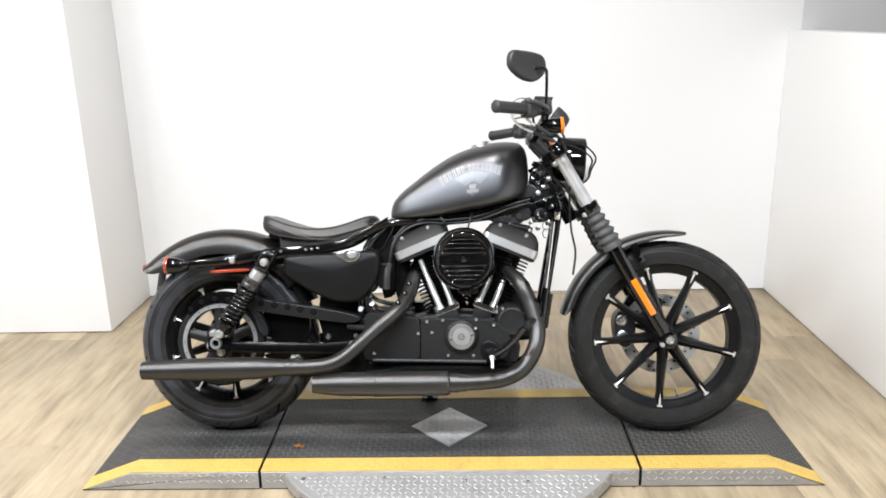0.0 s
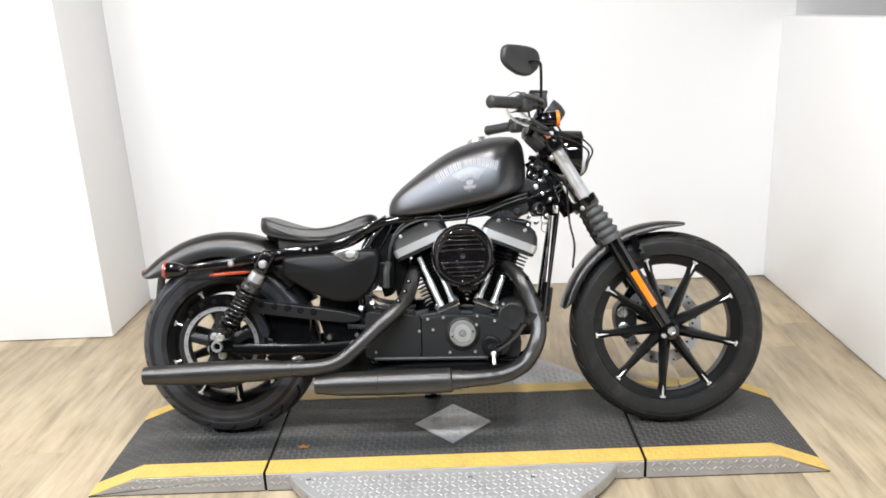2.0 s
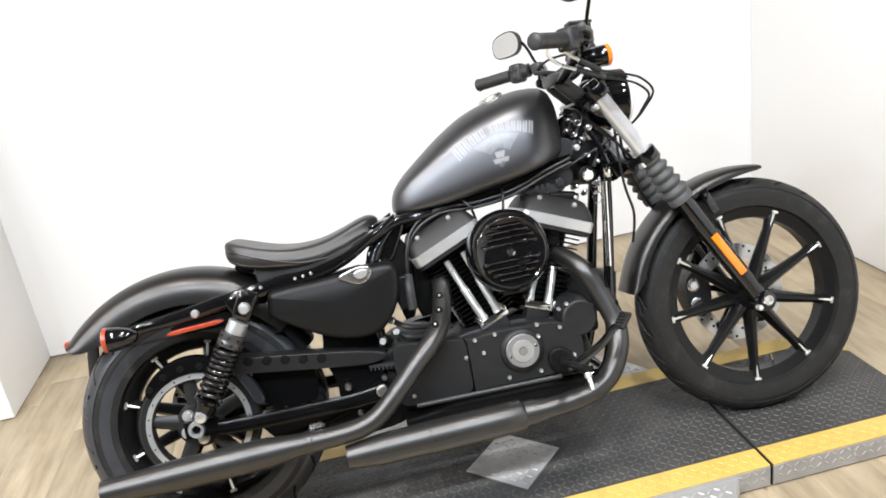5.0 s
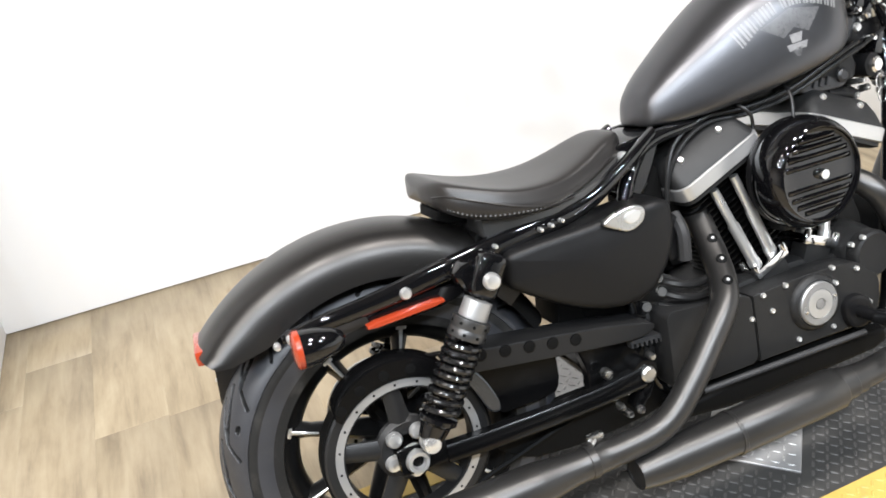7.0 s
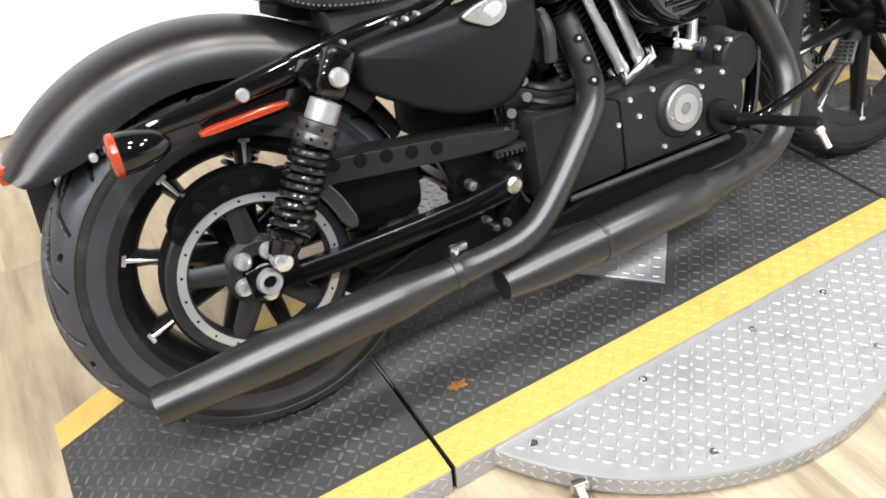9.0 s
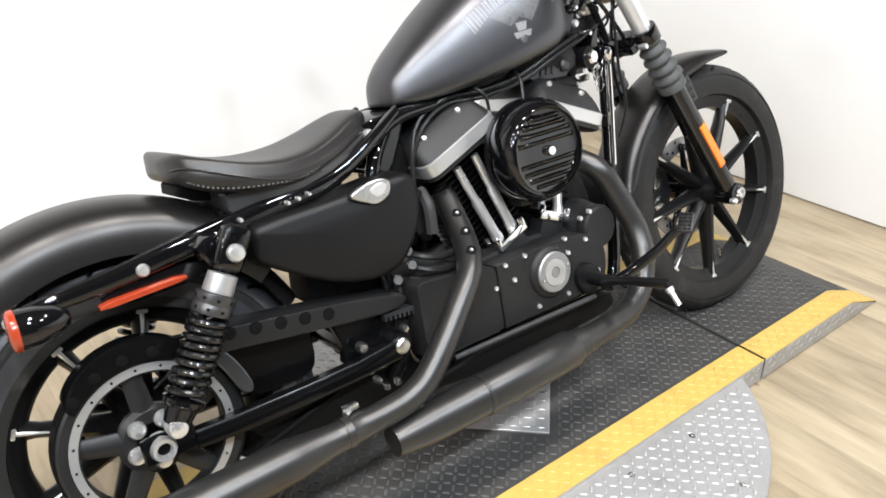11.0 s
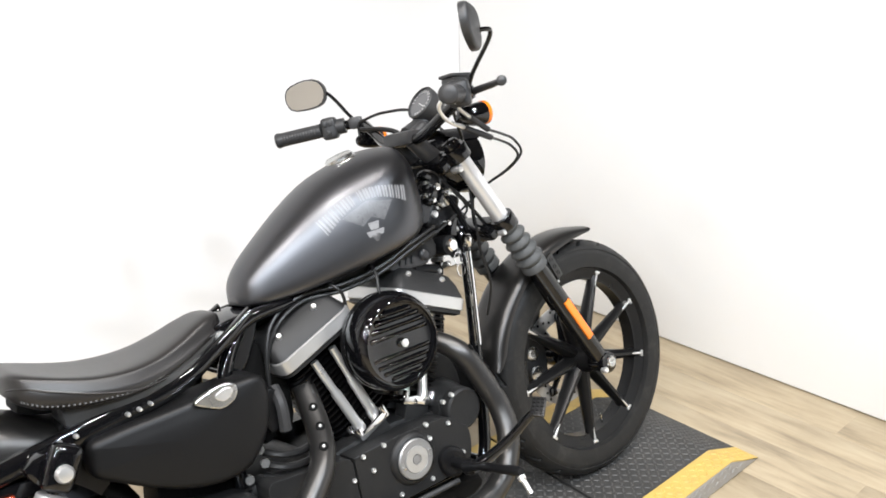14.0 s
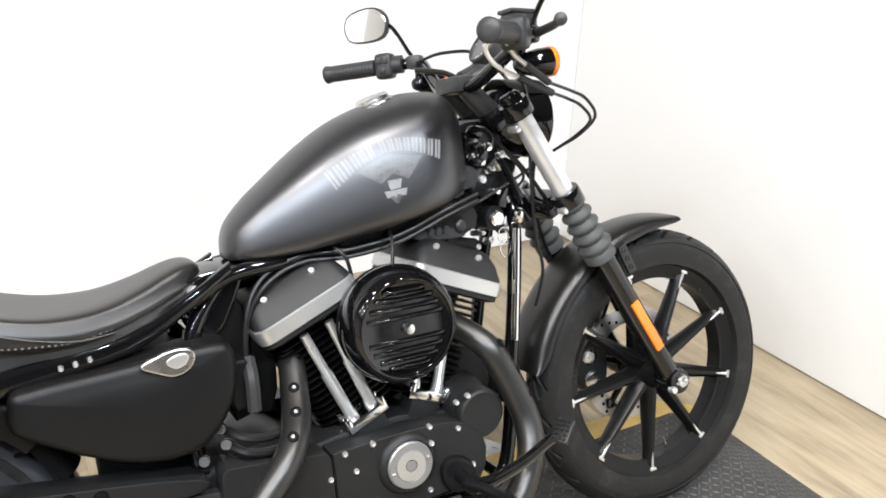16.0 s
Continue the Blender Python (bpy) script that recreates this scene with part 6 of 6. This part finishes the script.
for h in (-0.030, 0.0, 0.03, 0.050, 0.060):
    rings.append([HL + Vector((h, (0.0815 + g) * math.sin(a), (0.0815 + g) * math.cos(a) - 0.06 * h)) for g, seq in ((0.0, range(17)), (-0.0025, range(16, -1, -1))) for a in (radians(-52 + 104 * k / 16) * (0.75 if h < -0.02 else 1) for k in seq)])
skin(bm, rings)
part("visor", bm, SATIN, headlight, "satin black headlight visor")
bm = bmesh.new()
tube(bm, [(1.165, 0.0, 0.865), (1.19, 0, 0.845), (1.2, 0, 0.838)], 0.012, 12)
part("headlight_mount", bm, GLOSS, headlight)

# ---- handlebar and what it carries ----
def bar_line(s):
    return [(1.064, 0, 0.978), (1.064, s * 0.045, 0.978), (1.070, s * 0.085, 0.987), (1.086, s * 0.155, 1.023), (1.097, s * 0.200, 1.044), (1.093, s * 0.230, 1.050), (1.066, s * 0.246, 1.051), (1.036, s * 0.266, 1.050), (0.942, s * 0.349, 1.045)]


bm = bmesh.new()
tube(bm, bar_line(-1)[::-1][:-1] + bar_line(1), 0.0125, 16, per=6)
handlebar = part("handlebar", bm, GLOSS, bike, "gloss black drag-style handlebar")
bm = bmesh.new()
for s in (-1, 1):
    tube(bm, [(1.120, s * 0.036, 0.925), (1.092, s * 0.036, 0.952), (1.066, s * 0.036, 0.980)], [0.022, 0.021, 0.021], 16)
bevelled_box(bm, (1.064, 0, 0.986), (0.042, 0.105, 0.032), 0.010)
part("riser", bm, CONTROL, handlebar, "satin black handlebar riser")
for s in (-1, 1):
    a, b = Vector((1.018, s * 0.281, 1.049)), Vector((0.930, s * 0.359, 1.045))
    d = (b - a).normalized()
    bm = bmesh.new()
    prof = [(0.0130, -0.004), (0.0185, -0.002)]
    L = (b - a).length
    for k in range(14):
        z = 0.004 + (L - 0.016) * k / 14
        prof += [(0.0172, z), (0.0182, z + 0.002), (0.0182, z + 0.0055)]
    prof += [(0.0195, L - 0.008), (0.0198, L - 0.002), (0.0170, L + 0.002), (0.006, L + 0.003)]
    lathe(bm, prof, a, d, 24)
    part("grip", bm, CONTROL, handlebar, "ribbed black rubber grip", 60)
    bm = bmesh.new()
    c = Vector((1.037, s * 0.265, 1.050))
    turn = Matrix((d, Vector((0, 0, 1)).cross(d), Vector((0, 0, 1)))).transposed().to_4x4()
    bevelled_box(bm, c, (0.040, 0.046, 0.056), 0.012, turn, 3)
    tube(bm, [c - d * 0.018, c - d * 0.040], 0.020, 16)
    housing = part("switch_housing", bm, CONTROL, handlebar, "black switch housing")
    for k, (du, dz) in enumerate(((-0.007, 0.012), (0.008, 0.012), (0.0, -0.010))):
        bm = bmesh.new()
        back = Vector((-d.y, d.x, 0)) if (-d.y) < 0 else Vector((d.y, -d.x, 0))
        bevelled_box(bm, c + d * du + Vector((0, 0, dz)) + back * 0.0225, (0.012, 0.008, 0.014 if k < 2 else 0.012), 0.002, turn)
        part("switch_button", bm, CONTROL, handlebar)
    # lever
    bm = bmesh.new()
    tube(bm, [(1.094, s * 0.222, 1.050), (1.092, s * 0.265, 1.053), (1.066, s * 0.335, 1.053), (1.032, s * 0.395, 1.052)], [0.009, 0.0075, 0.007, 0.0065], 12)
    lathe(bm, [(0.004, -0.008), (0.0095, -0.005), (0.0105, 0), (0.0095, 0.005), (0.003, 0.009)], (1.027, s * 0.405, 1.052), (-0.5, s * 0.85, 0), 14)
    part("lever", bm, CONTROL, handlebar, "black hand lever")
    bm = bmesh.new()
    bevelled_box(bm, (1.090, s * 0.222, 1.052), (0.034, 0.040, 0.030), 0.008, turn)
    part("lever_perch", bm, CONTROL, handlebar)
bm = bmesh.new()
turn = pose(0, 0, 0, 0, 4, 0)
bevelled_box(bm, (1.087, -0.203, 1.074), (0.052, 0.042, 0.030), 0.006, turn)
bevelled_box(bm, (1.087, -0.203, 1.092), (0.058, 0.046, 0.008), 0.004, turn)
part("brake_reservoir", bm, CONTROL, handlebar, "black brake fluid reservoir")

# instruments
bm = bmesh.new()
SP, SAX = Vector((1.135, -0.006, 1.060)), Vector((-0.80, 0, 0.60))
lathe(bm, [(0.018, -0.055), (0.030, -0.050), (0.039, -0.030), (0.0425, -0.006), (0.0425, 0.004), (0.0400, 0.007), (0.0375, 0.006), (0.0370, 0.002)], SP, SAX, 40)
part("speedometer", bm, CONTROL, handlebar, "round speedometer in a black housing")
bm = bmesh.new()
lathe(bm, [(0.0372, 0.0), (0.0372, 0.0022), (0.002, 0.0026)], SP, SAX, 40)
part("dial", bm, DIAL, handlebar, "dark grey dial face")
bm = bmesh.new()
m = axis_frame(SP, SAX)
for k in range(17):
    a = radians(-45 + 270 * k / 16)
    bevelled_box(bm, m @ Vector((0.030 * math.cos(a), 0.030 * math.sin(a), 0.0032)), (0.007, 0.0014, 0.0006), 0, m.to_3x3().to_4x4() @ pose(0, 0, 0, 0, 0, math.degrees(a)))
bevelled_box(bm, m @ Vector((0.012, 0.002, 0.0036)), (0.028, 0.0016, 0.0006), 0, m.to_3x3().to_4x4() @ pose(0, 0, 0, 0, 0, 25))
part("dial_mark", bm, MACHINED, handlebar, "pale dial marks without lettering")
bm = bmesh.new()
tube(bm, [(1.142, 0, 1.03), (1.12, 0, 1.005), (1.08, 0, 0.99)], [0.022, 0.024, 0.022], 14)
bevelled_box(bm, (1.092, 0.0, 0.992), (0.070, 0.070, 0.034), 0.014, pose(0, 0, 0, 0, -25, 0), 3)
part("instrument_mount", bm, CONTROL, handlebar)

# front signals
for s in (-1, 1):
    out = 0.206
    body, lens = turn_signal(handlebar, Vector((1.140, s * out, 1.006)), s, 1, ORANGE, 0.0255, 0.070)
    part("signal_lens", lens, ORANGE, handlebar, "amber front signal lens")
    bm = bmesh.new()
    tube(bm, [(1.085, s * (out - 0.006), 1.012), (1.090, s * (out - 0.001), 1.045)], [0.009, 0.009], 10)
    part("signal_stalk", bm, GLOSS, handlebar)

# mirrors
def mirror(outline, centre, turn_deg, glass_side, stem, name_label):
    m = pose(*centre, 0, 0, turn_deg)
    ring = rounded(outline, 1)
    bm = bmesh.new()
    slab(bm, ring, glass_side * 0.004, -glass_side * 0.014, 0.008, 3, 0.005)
    bmesh.ops.transform(bm, matrix=m, verts=bm.verts)
    shell_part = part("mirror", bm, CONTROL, handlebar, name_label)
    bm = bmesh.new()
    slab(bm, inset_ring(ring, 0.0035), glass_side * 0.002, glass_side * 0.0052, 0.0005, 1)
    bmesh.ops.transform(bm, matrix=m, verts=bm.verts)
    part("mirror_glass", bm, MIRROR, handlebar, "reflecting mirror glass")
    bm = bmesh.new()
    tube(bm, stem, 0.0048, 10, per=8)
    lathe(bm, [(0.010, -0.006), (0.011, 0.004), (0.007, 0.012)], stem[-1], (0, 0, 1), 14)
    part("mirror_stem", bm, GLOSS, handlebar, "black bent mirror stem")


mirror([(-0.080, 0.020), (-0.066, 0.040), (-0.036, 0.043), (0.032, 0.044), (0.061, 0.036), (0.073, 0.014), (0.067, -0.016), (0.036, -0.042), (0.010, -0.047), (-0.029, -0.042), (-0.078, -0.016)], (1.027, -0.342, 1.167), 40.0, 1,
       [(1.048, -0.343, 1.160), (1.068, -0.345, 1.160), (1.084, -0.338, 1.157), (1.088, -0.322, 1.140), (1.092, -0.262, 1.095), (1.093, -0.242, 1.075), (1.090, -0.235, 1.055)], "black rear-view mirror on a bent stem")
mirror([(-0.063, 0.010), (-0.050, 0.032), (-0.002, 0.042), (0.038, 0.038), (0.060, 0.016), (0.060, -0.014), (0.042, -0.034), (0.0, -0.038), (-0.046, -0.034), (-0.062, -0.014)], (1.040, 0.358, 1.149), -59.7, -1,
       [(1.064, 0.330, 1.147), (1.076, 0.312, 1.145), (1.084, 0.285, 1.118), (1.088, 0.250, 1.080), (1.090, 0.238, 1.068), (1.090, 0.235, 1.055)], "black rear-view mirror on a bent stem")

# ---- cables, hoses and wires ----
def cable(name, pts, r, material, label, parent=None):
    bm = bmesh.new()
    tube(bm, pts, r, 8, per=8)
    return part(name, bm, material, parent or handlebar, label)


for sleeve, ferrule, lift in (([(0.990, -0.268, 1.046), (0.984, -0.257, 1.029), (1.000, -0.248, 1.008), (1.026, -0.244, 0.992), (1.052, -0.243, 0.981)], (1.118, -0.246, 0.950), 0.0),
                              ([(1.012, -0.272, 1.052), (1.016, -0.270, 1.037), (1.030, -0.266, 1.018), (1.056, -0.262, 0.999)], (1.105, -0.255, 0.968), 0.012)):
    cable("throttle_sleeve", sleeve, 0.0042, MACHINED, "bright metal throttle cable sleeve")
    cable("throttle_ferrule", [sleeve[-1], ferrule], 0.0068, SOFT, "black cable ferrule")
    cable("throttle_cable", [ferrule, (1.17 + lift, -0.215, 0.940 + lift), (1.213 + lift, -0.200, 0.924 + lift), (1.243 + lift, -0.185, 0.897 + lift * 0.5), (1.241 + lift * 0.5, -0.143, 0.870), (1.243, -0.06, 0.840), (1.19, -0.055, 0.812), (1.12, -0.065, 0.785), (1.03, -0.07, 0.752), (0.95, -0.06, 0.725)], 0.003, WIRE, "black throttle cable looping ahead of the bars")
cable("brake_hose", [(1.07, -0.20, 1.065), (1.10, -0.16, 1.02), (1.16, -0.10, 0.96), (1.20, -0.06, 0.86), (1.215, -0.02, 0.76), (1.28, 0.04, 0.62), (1.40, 0.08, 0.45)], 0.0042, WIRE, "black front brake hose")
cable("clutch_cable", [(1.085, 0.20, 1.05), (1.11, 0.12, 1.06), (1.15, 0.03, 1.04), (1.19, -0.05, 0.93), (1.185, -0.06, 0.80), (1.19, -0.055, 0.68), (1.205, -0.05, 0.60), (1.20, -0.02, 0.52)], 0.0036, WIRE, "black clutch cable")
cable("wire_loom", [(1.06, 0.16, 1.03), (1.10, 0.08, 1.01), (1.13, 0.02, 0.95), (1.13, -0.03, 0.88), (1.10, -0.04, 0.82)], 0.006, WIRE, "black wiring loom")
cable("wire_loom", [(1.118, -0.050, 0.885), (1.126, -0.052, 0.862), (1.166, -0.052, 0.821), (1.212, -0.050, 0.762), (1.236, -0.045, 0.722), (1.215, -0.035, 0.704)], 0.0045, WIRE, "black wiring loom")
cable("wire_loom", [(1.108, -0.054, 0.880), (1.130, -0.058, 0.850), (1.160, -0.060, 0.815), (1.168, -0.058, 0.792), (1.150, -0.055, 0.776)], 0.0028, WIRE, "black wiring loom")
for z, k in ((0.722, 0), (0.710, 1)):
    cable("wire_loom", [(1.05, -0.075, z + 0.055), (0.98, -0.08, z + 0.035), (0.88, -0.075, z), (0.78, -0.075, z - 0.012), (0.69, -0.07, z - 0.01), (0.62, -0.07 - 0.01 * k, z - 0.04), (0.585, -0.08, z - 0.10), (0.57, -0.085, 0.52)], 0.0045, WIRE, "black wiring under the tank", bike)
cable("spark_lead", [(0.86, -0.05, 0.715), (0.855, -0.085, 0.735), (0.85, -0.11, 0.715), (0.842, -0.12, 0.68)], 0.0035, WIRE, "black spark plug lead", bike)
cable("spark_lead", [(0.78, -0.05, 0.715), (0.75, -0.085, 0.722), (0.765, -0.10, 0.70), (0.775, -0.09, 0.66)], 0.0035, WIRE, "black spark plug lead", bike)
for k in range(3):
    z = 0.452 - 0.025 * k
    cable("oil_hose", [(0.52, -0.10, z), (0.55, -0.135, z - 0.012), (0.60, -0.13, z - 0.02), (0.66, -0.10, z - 0.012)], 0.0075, WIRE, "black rubber oil hose", bike)
for p in ((0.513, -0.118, 0.461), (0.482, -0.116, 0.413), (0.52, -0.112, 0.430)):
    bm = bmesh.new()
    lathe(bm, [(0.0092, -0.005), (0.0098, -0.003), (0.0098, 0.004), (0.0085, 0.006), (0.003, 0.006)], p, (-0.3, -0.9, 0.2), 14)
    part("hose_clamp", bm, STEEL, bike, "bright steel hose clamp")
cable("rubber_boot", [(0.575, -0.10, 0.56), (0.572, -0.125, 0.53), (0.57, -0.125, 0.48)], 0.012, SOFT, "black rubber wire boot", bike)
# oil filter ahead of the crankcase
bm = bmesh.new()
lathe(bm, [(0.030, -0.05), (0.037, -0.046), (0.038, 0.03), (0.035, 0.036), (0.012, 0.038)], (1.035, 0.035, 0.325), (1, 0, 0.1), 28)
part("oil_filter", bm, SATIN, bike, "black spin-on oil filter")
bm = bmesh.new()
slab(bm, rounded([(0.95, 0.40), (0.965, 0.47), (1.0, 0.485), (1.05, 0.47), (1.075, 0.40), (1.06, 0.36), (0.98, 0.35)], 1), 0.07, -0.03, 0.006, 2)
part("front_mount", bm, WRINKLE, bike, "black front engine mount")
# lower front: regulator and its pipe on the down tubes
bm = bmesh.new()
bevelled_box(bm, (1.105, 0, 0.40), (0.03, 0.11, 0.12), 0.006, pose(0, 0, 0, 0, 9, 0))
part("regulator", bm, WRINKLE, bike, "black finned voltage regulator")
bm = bmesh.new()
tube(bm, [(1.128, -0.082, 0.70), (1.118, -0.086, 0.62), (1.10, -0.09, 0.48)], 0.0075, 12)
part("breather_pipe", bm, CHROME, bike, "chrome pipe along the down tube")
# horn and small fittings round the steering head
for p, r, mat in (((1.09, -0.055, 0.862), 0.011, CHROME), ((1.078, -0.05, 0.835), 0.009, CHROME), ((1.115, -0.062, 0.845), 0.010, STEEL), ((1.125, -0.058, 0.895), 0.008, CHROME), ((1.10, -0.06, 0.775), 0.008, CHROME), ((1.055, -0.07, 0.70), 0.006, STEEL)):
    bm = bmesh.new()
    lathe(bm, [(r, -0.03), (r, 0.004), (r * 0.75, 0.009), (r * 0.3, 0.010)], p, (0.1, -1, 0.1), 14)
    part("fitting", bm, mat, bike, "bright metal fitting by the steering head")
bm = bmesh.new()
bevelled_box(bm, (1.095, -0.03, 0.86), (0.055, 0.05, 0.075), 0.012, pose(0, 0, 0, 0, 25, 0))
part("connector_box", bm, SATIN, bike, "black wiring connector by the steering head")

# near-black fillers added to close and darken the gaps between frame, engine and wheel
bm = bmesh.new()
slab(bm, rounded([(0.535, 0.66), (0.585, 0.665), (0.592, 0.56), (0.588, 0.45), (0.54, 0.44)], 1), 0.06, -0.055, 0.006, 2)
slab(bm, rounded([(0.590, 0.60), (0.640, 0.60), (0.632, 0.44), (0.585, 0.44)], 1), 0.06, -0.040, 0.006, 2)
part("rear_gap_filler", bm, DARK, bike, "black filler block behind the side panel")
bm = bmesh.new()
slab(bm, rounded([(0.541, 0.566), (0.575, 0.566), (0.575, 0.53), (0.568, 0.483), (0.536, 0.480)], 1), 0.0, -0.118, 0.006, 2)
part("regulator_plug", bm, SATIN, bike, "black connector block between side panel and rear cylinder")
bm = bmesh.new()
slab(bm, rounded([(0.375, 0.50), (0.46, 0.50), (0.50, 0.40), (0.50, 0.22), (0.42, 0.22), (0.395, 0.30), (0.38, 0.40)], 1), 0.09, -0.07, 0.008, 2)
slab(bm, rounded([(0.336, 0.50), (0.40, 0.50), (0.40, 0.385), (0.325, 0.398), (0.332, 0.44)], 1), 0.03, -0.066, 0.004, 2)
part("wheel_gap_filler", bm, DARK, bike, "black filler block ahead of the rear wheel")
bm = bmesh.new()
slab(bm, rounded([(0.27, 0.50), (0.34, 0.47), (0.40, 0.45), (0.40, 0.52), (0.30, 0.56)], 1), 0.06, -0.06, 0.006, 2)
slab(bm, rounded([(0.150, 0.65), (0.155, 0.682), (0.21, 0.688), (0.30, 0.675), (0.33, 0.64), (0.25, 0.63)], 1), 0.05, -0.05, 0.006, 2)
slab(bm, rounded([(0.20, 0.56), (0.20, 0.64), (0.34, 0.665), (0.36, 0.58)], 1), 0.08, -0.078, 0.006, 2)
part("seat_gap_filler", bm, DARK, bike, "black filler block under the seat")
bm = bmesh.new()
bevelled_box(bm, (1.11, -0.01, 0.80), (0.085, 0.07, 0.10), 0.015, pose(0, 0, 0, 0, 28, 0), 3)
part("horn_bracket", bm, SATIN, bike, "black bracket at the steering head")
cable("wire_loom", [(1.098, -0.050, 0.872), (1.120, -0.060, 0.828), (1.134, -0.064, 0.795), (1.150, -0.066, 0.745)], 0.008, GLOSS, "gloss black sheathed loom down the neck", bike)
cable("wire_loom", [(1.062, -0.040, 0.880), (1.078, -0.054, 0.868), (1.086, -0.058, 0.850), (1.074, -0.056, 0.836)], 0.0030, WIRE, "black wiring loom", bike)
cable("wire_loom", [(1.066, -0.044, 0.905), (1.090, -0.056, 0.898), (1.104, -0.060, 0.880), (1.098, -0.060, 0.856)], 0.0026, WIRE, "black wiring loom", bike)
for x, y, z, size, tilt in ((1.072, -0.046, 0.894, (0.026, 0.022, 0.016), 30), (1.080, -0.050, 0.852, (0.020, 0.022, 0.026), 15), (1.100, -0.052, 0.838, (0.016, 0.020, 0.030), 35), (1.068, -0.048, 0.868, (0.014, 0.018, 0.012), -10), (1.112, -0.055, 0.762, (0.020, 0.024, 0.040), 12)):
    bm = bmesh.new()
    bevelled_box(bm, (x, y, z), size, 0.003, pose(0, 0, 0, 0, tilt, 0))
    part("wire_connector", bm, GLOSS, bike, "small gloss black wire connector")
bm = bmesh.new()
lathe(bm, [(0.006, -0.022), (0.013, -0.020), (0.014, -0.004), (0.011, -0.002), (0.011, 0.002), (0.014, 0.004), (0.014, 0.018), (0.008, 0.021)], (1.116, -0.046, 0.836), (-0.45, -0.2, 0.85), 18)
part("relay_can", bm, STEEL, bike, "bright metal can at the steering head")
bm = bmesh.new()
lathe(bm, [(0.012, -0.014), (0.013, -0.004), (0.013, 0.004), (0.0095, 0.010), (0.004, 0.012)], (1.143, -0.068, 0.725), (-0.1, -0.3, 1), 10)
part("pipe_nut", bm, CHROME, bike, "chrome union nut on the neck pipe")
# black slab added below the case in place of its shadow
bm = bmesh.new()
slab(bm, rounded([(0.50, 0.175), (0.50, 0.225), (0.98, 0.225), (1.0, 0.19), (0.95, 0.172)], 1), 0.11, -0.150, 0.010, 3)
part("belly_shade_block", bm, DARK, bike, "black block added for the shade under the engine")

# ---- floor planks, last ----
bm = bmesh.new()
bevelled_box(bm, ((WEST + FAR_EAST) / 2, (SOUTH + BACK) / 2, -0.056), (FAR_EAST - WEST + 0.2, BACK - SOUTH + 0.2, 0.1), 0)
floor = solo("floor", bm, SUBFLOOR, "washed oak laminate plank floor", "floor", kind="structure")
PW, PL = 0.192, 1.29
bm = bmesh.new()
rings = [[(sx * (PW / 2 - 0.00005 - e), sy * (PL / 2 - 0.00005 - e), z) for sx, sy in ((-1, -1), (1, -1), (1, 1), (-1, 1))] for e, z in ((0, -0.006), (0, -0.0002), (0.0003, 0.0))]
skin(bm, rings)
plank_mesh = finish(bm, "plank", OAK)
verts, faces = [], []
rng = random.Random(5)
i = 0
x = WEST + PW / 2
while x < FAR_EAST:
    y = SOUTH - rng.random() * PL + PL / 2
    while y < BACK + PL / 2:
        if -1.9 < x < 2.7 and -2.6 < y:
            ob = new("plank", plank_mesh)
            ob.parent = floor
            over = max(0.0, y + PL / 2 - (BACK + 0.07))
            ob.location = (x, y - over / 2, 0)
            ob.scale = (1, 1 - over / PL, 1)
        else:
            k = len(verts)
            w, l = PW / 2 - 0.0003, PL / 2 - 0.0003
            far = min(y + l, BACK + 0.07)
            verts += [(x - w, y - l, -0.006), (x + w, y - l, -0.006), (x + w, far, -0.006), (x - w, far, -0.006), (x - w, y - l, 0), (x + w, y - l, 0), (x + w, far, 0), (x - w, far, 0)]
            faces += [[k + 4, k + 5, k + 6, k + 7], [k, k + 1, k + 5, k + 4], [k + 1, k + 2, k + 6, k + 5], [k + 2, k + 3, k + 7, k + 6], [k + 3, k, k + 4, k + 7]]
        y += PL
    x += PW
me = bpy.data.meshes.new("far_planks")
me.from_pydata(verts, [], faces)
me.materials.append(OAK)
rest = new("far_planks", me)
rest.parent = floor
rest["kind"] = "stuff"
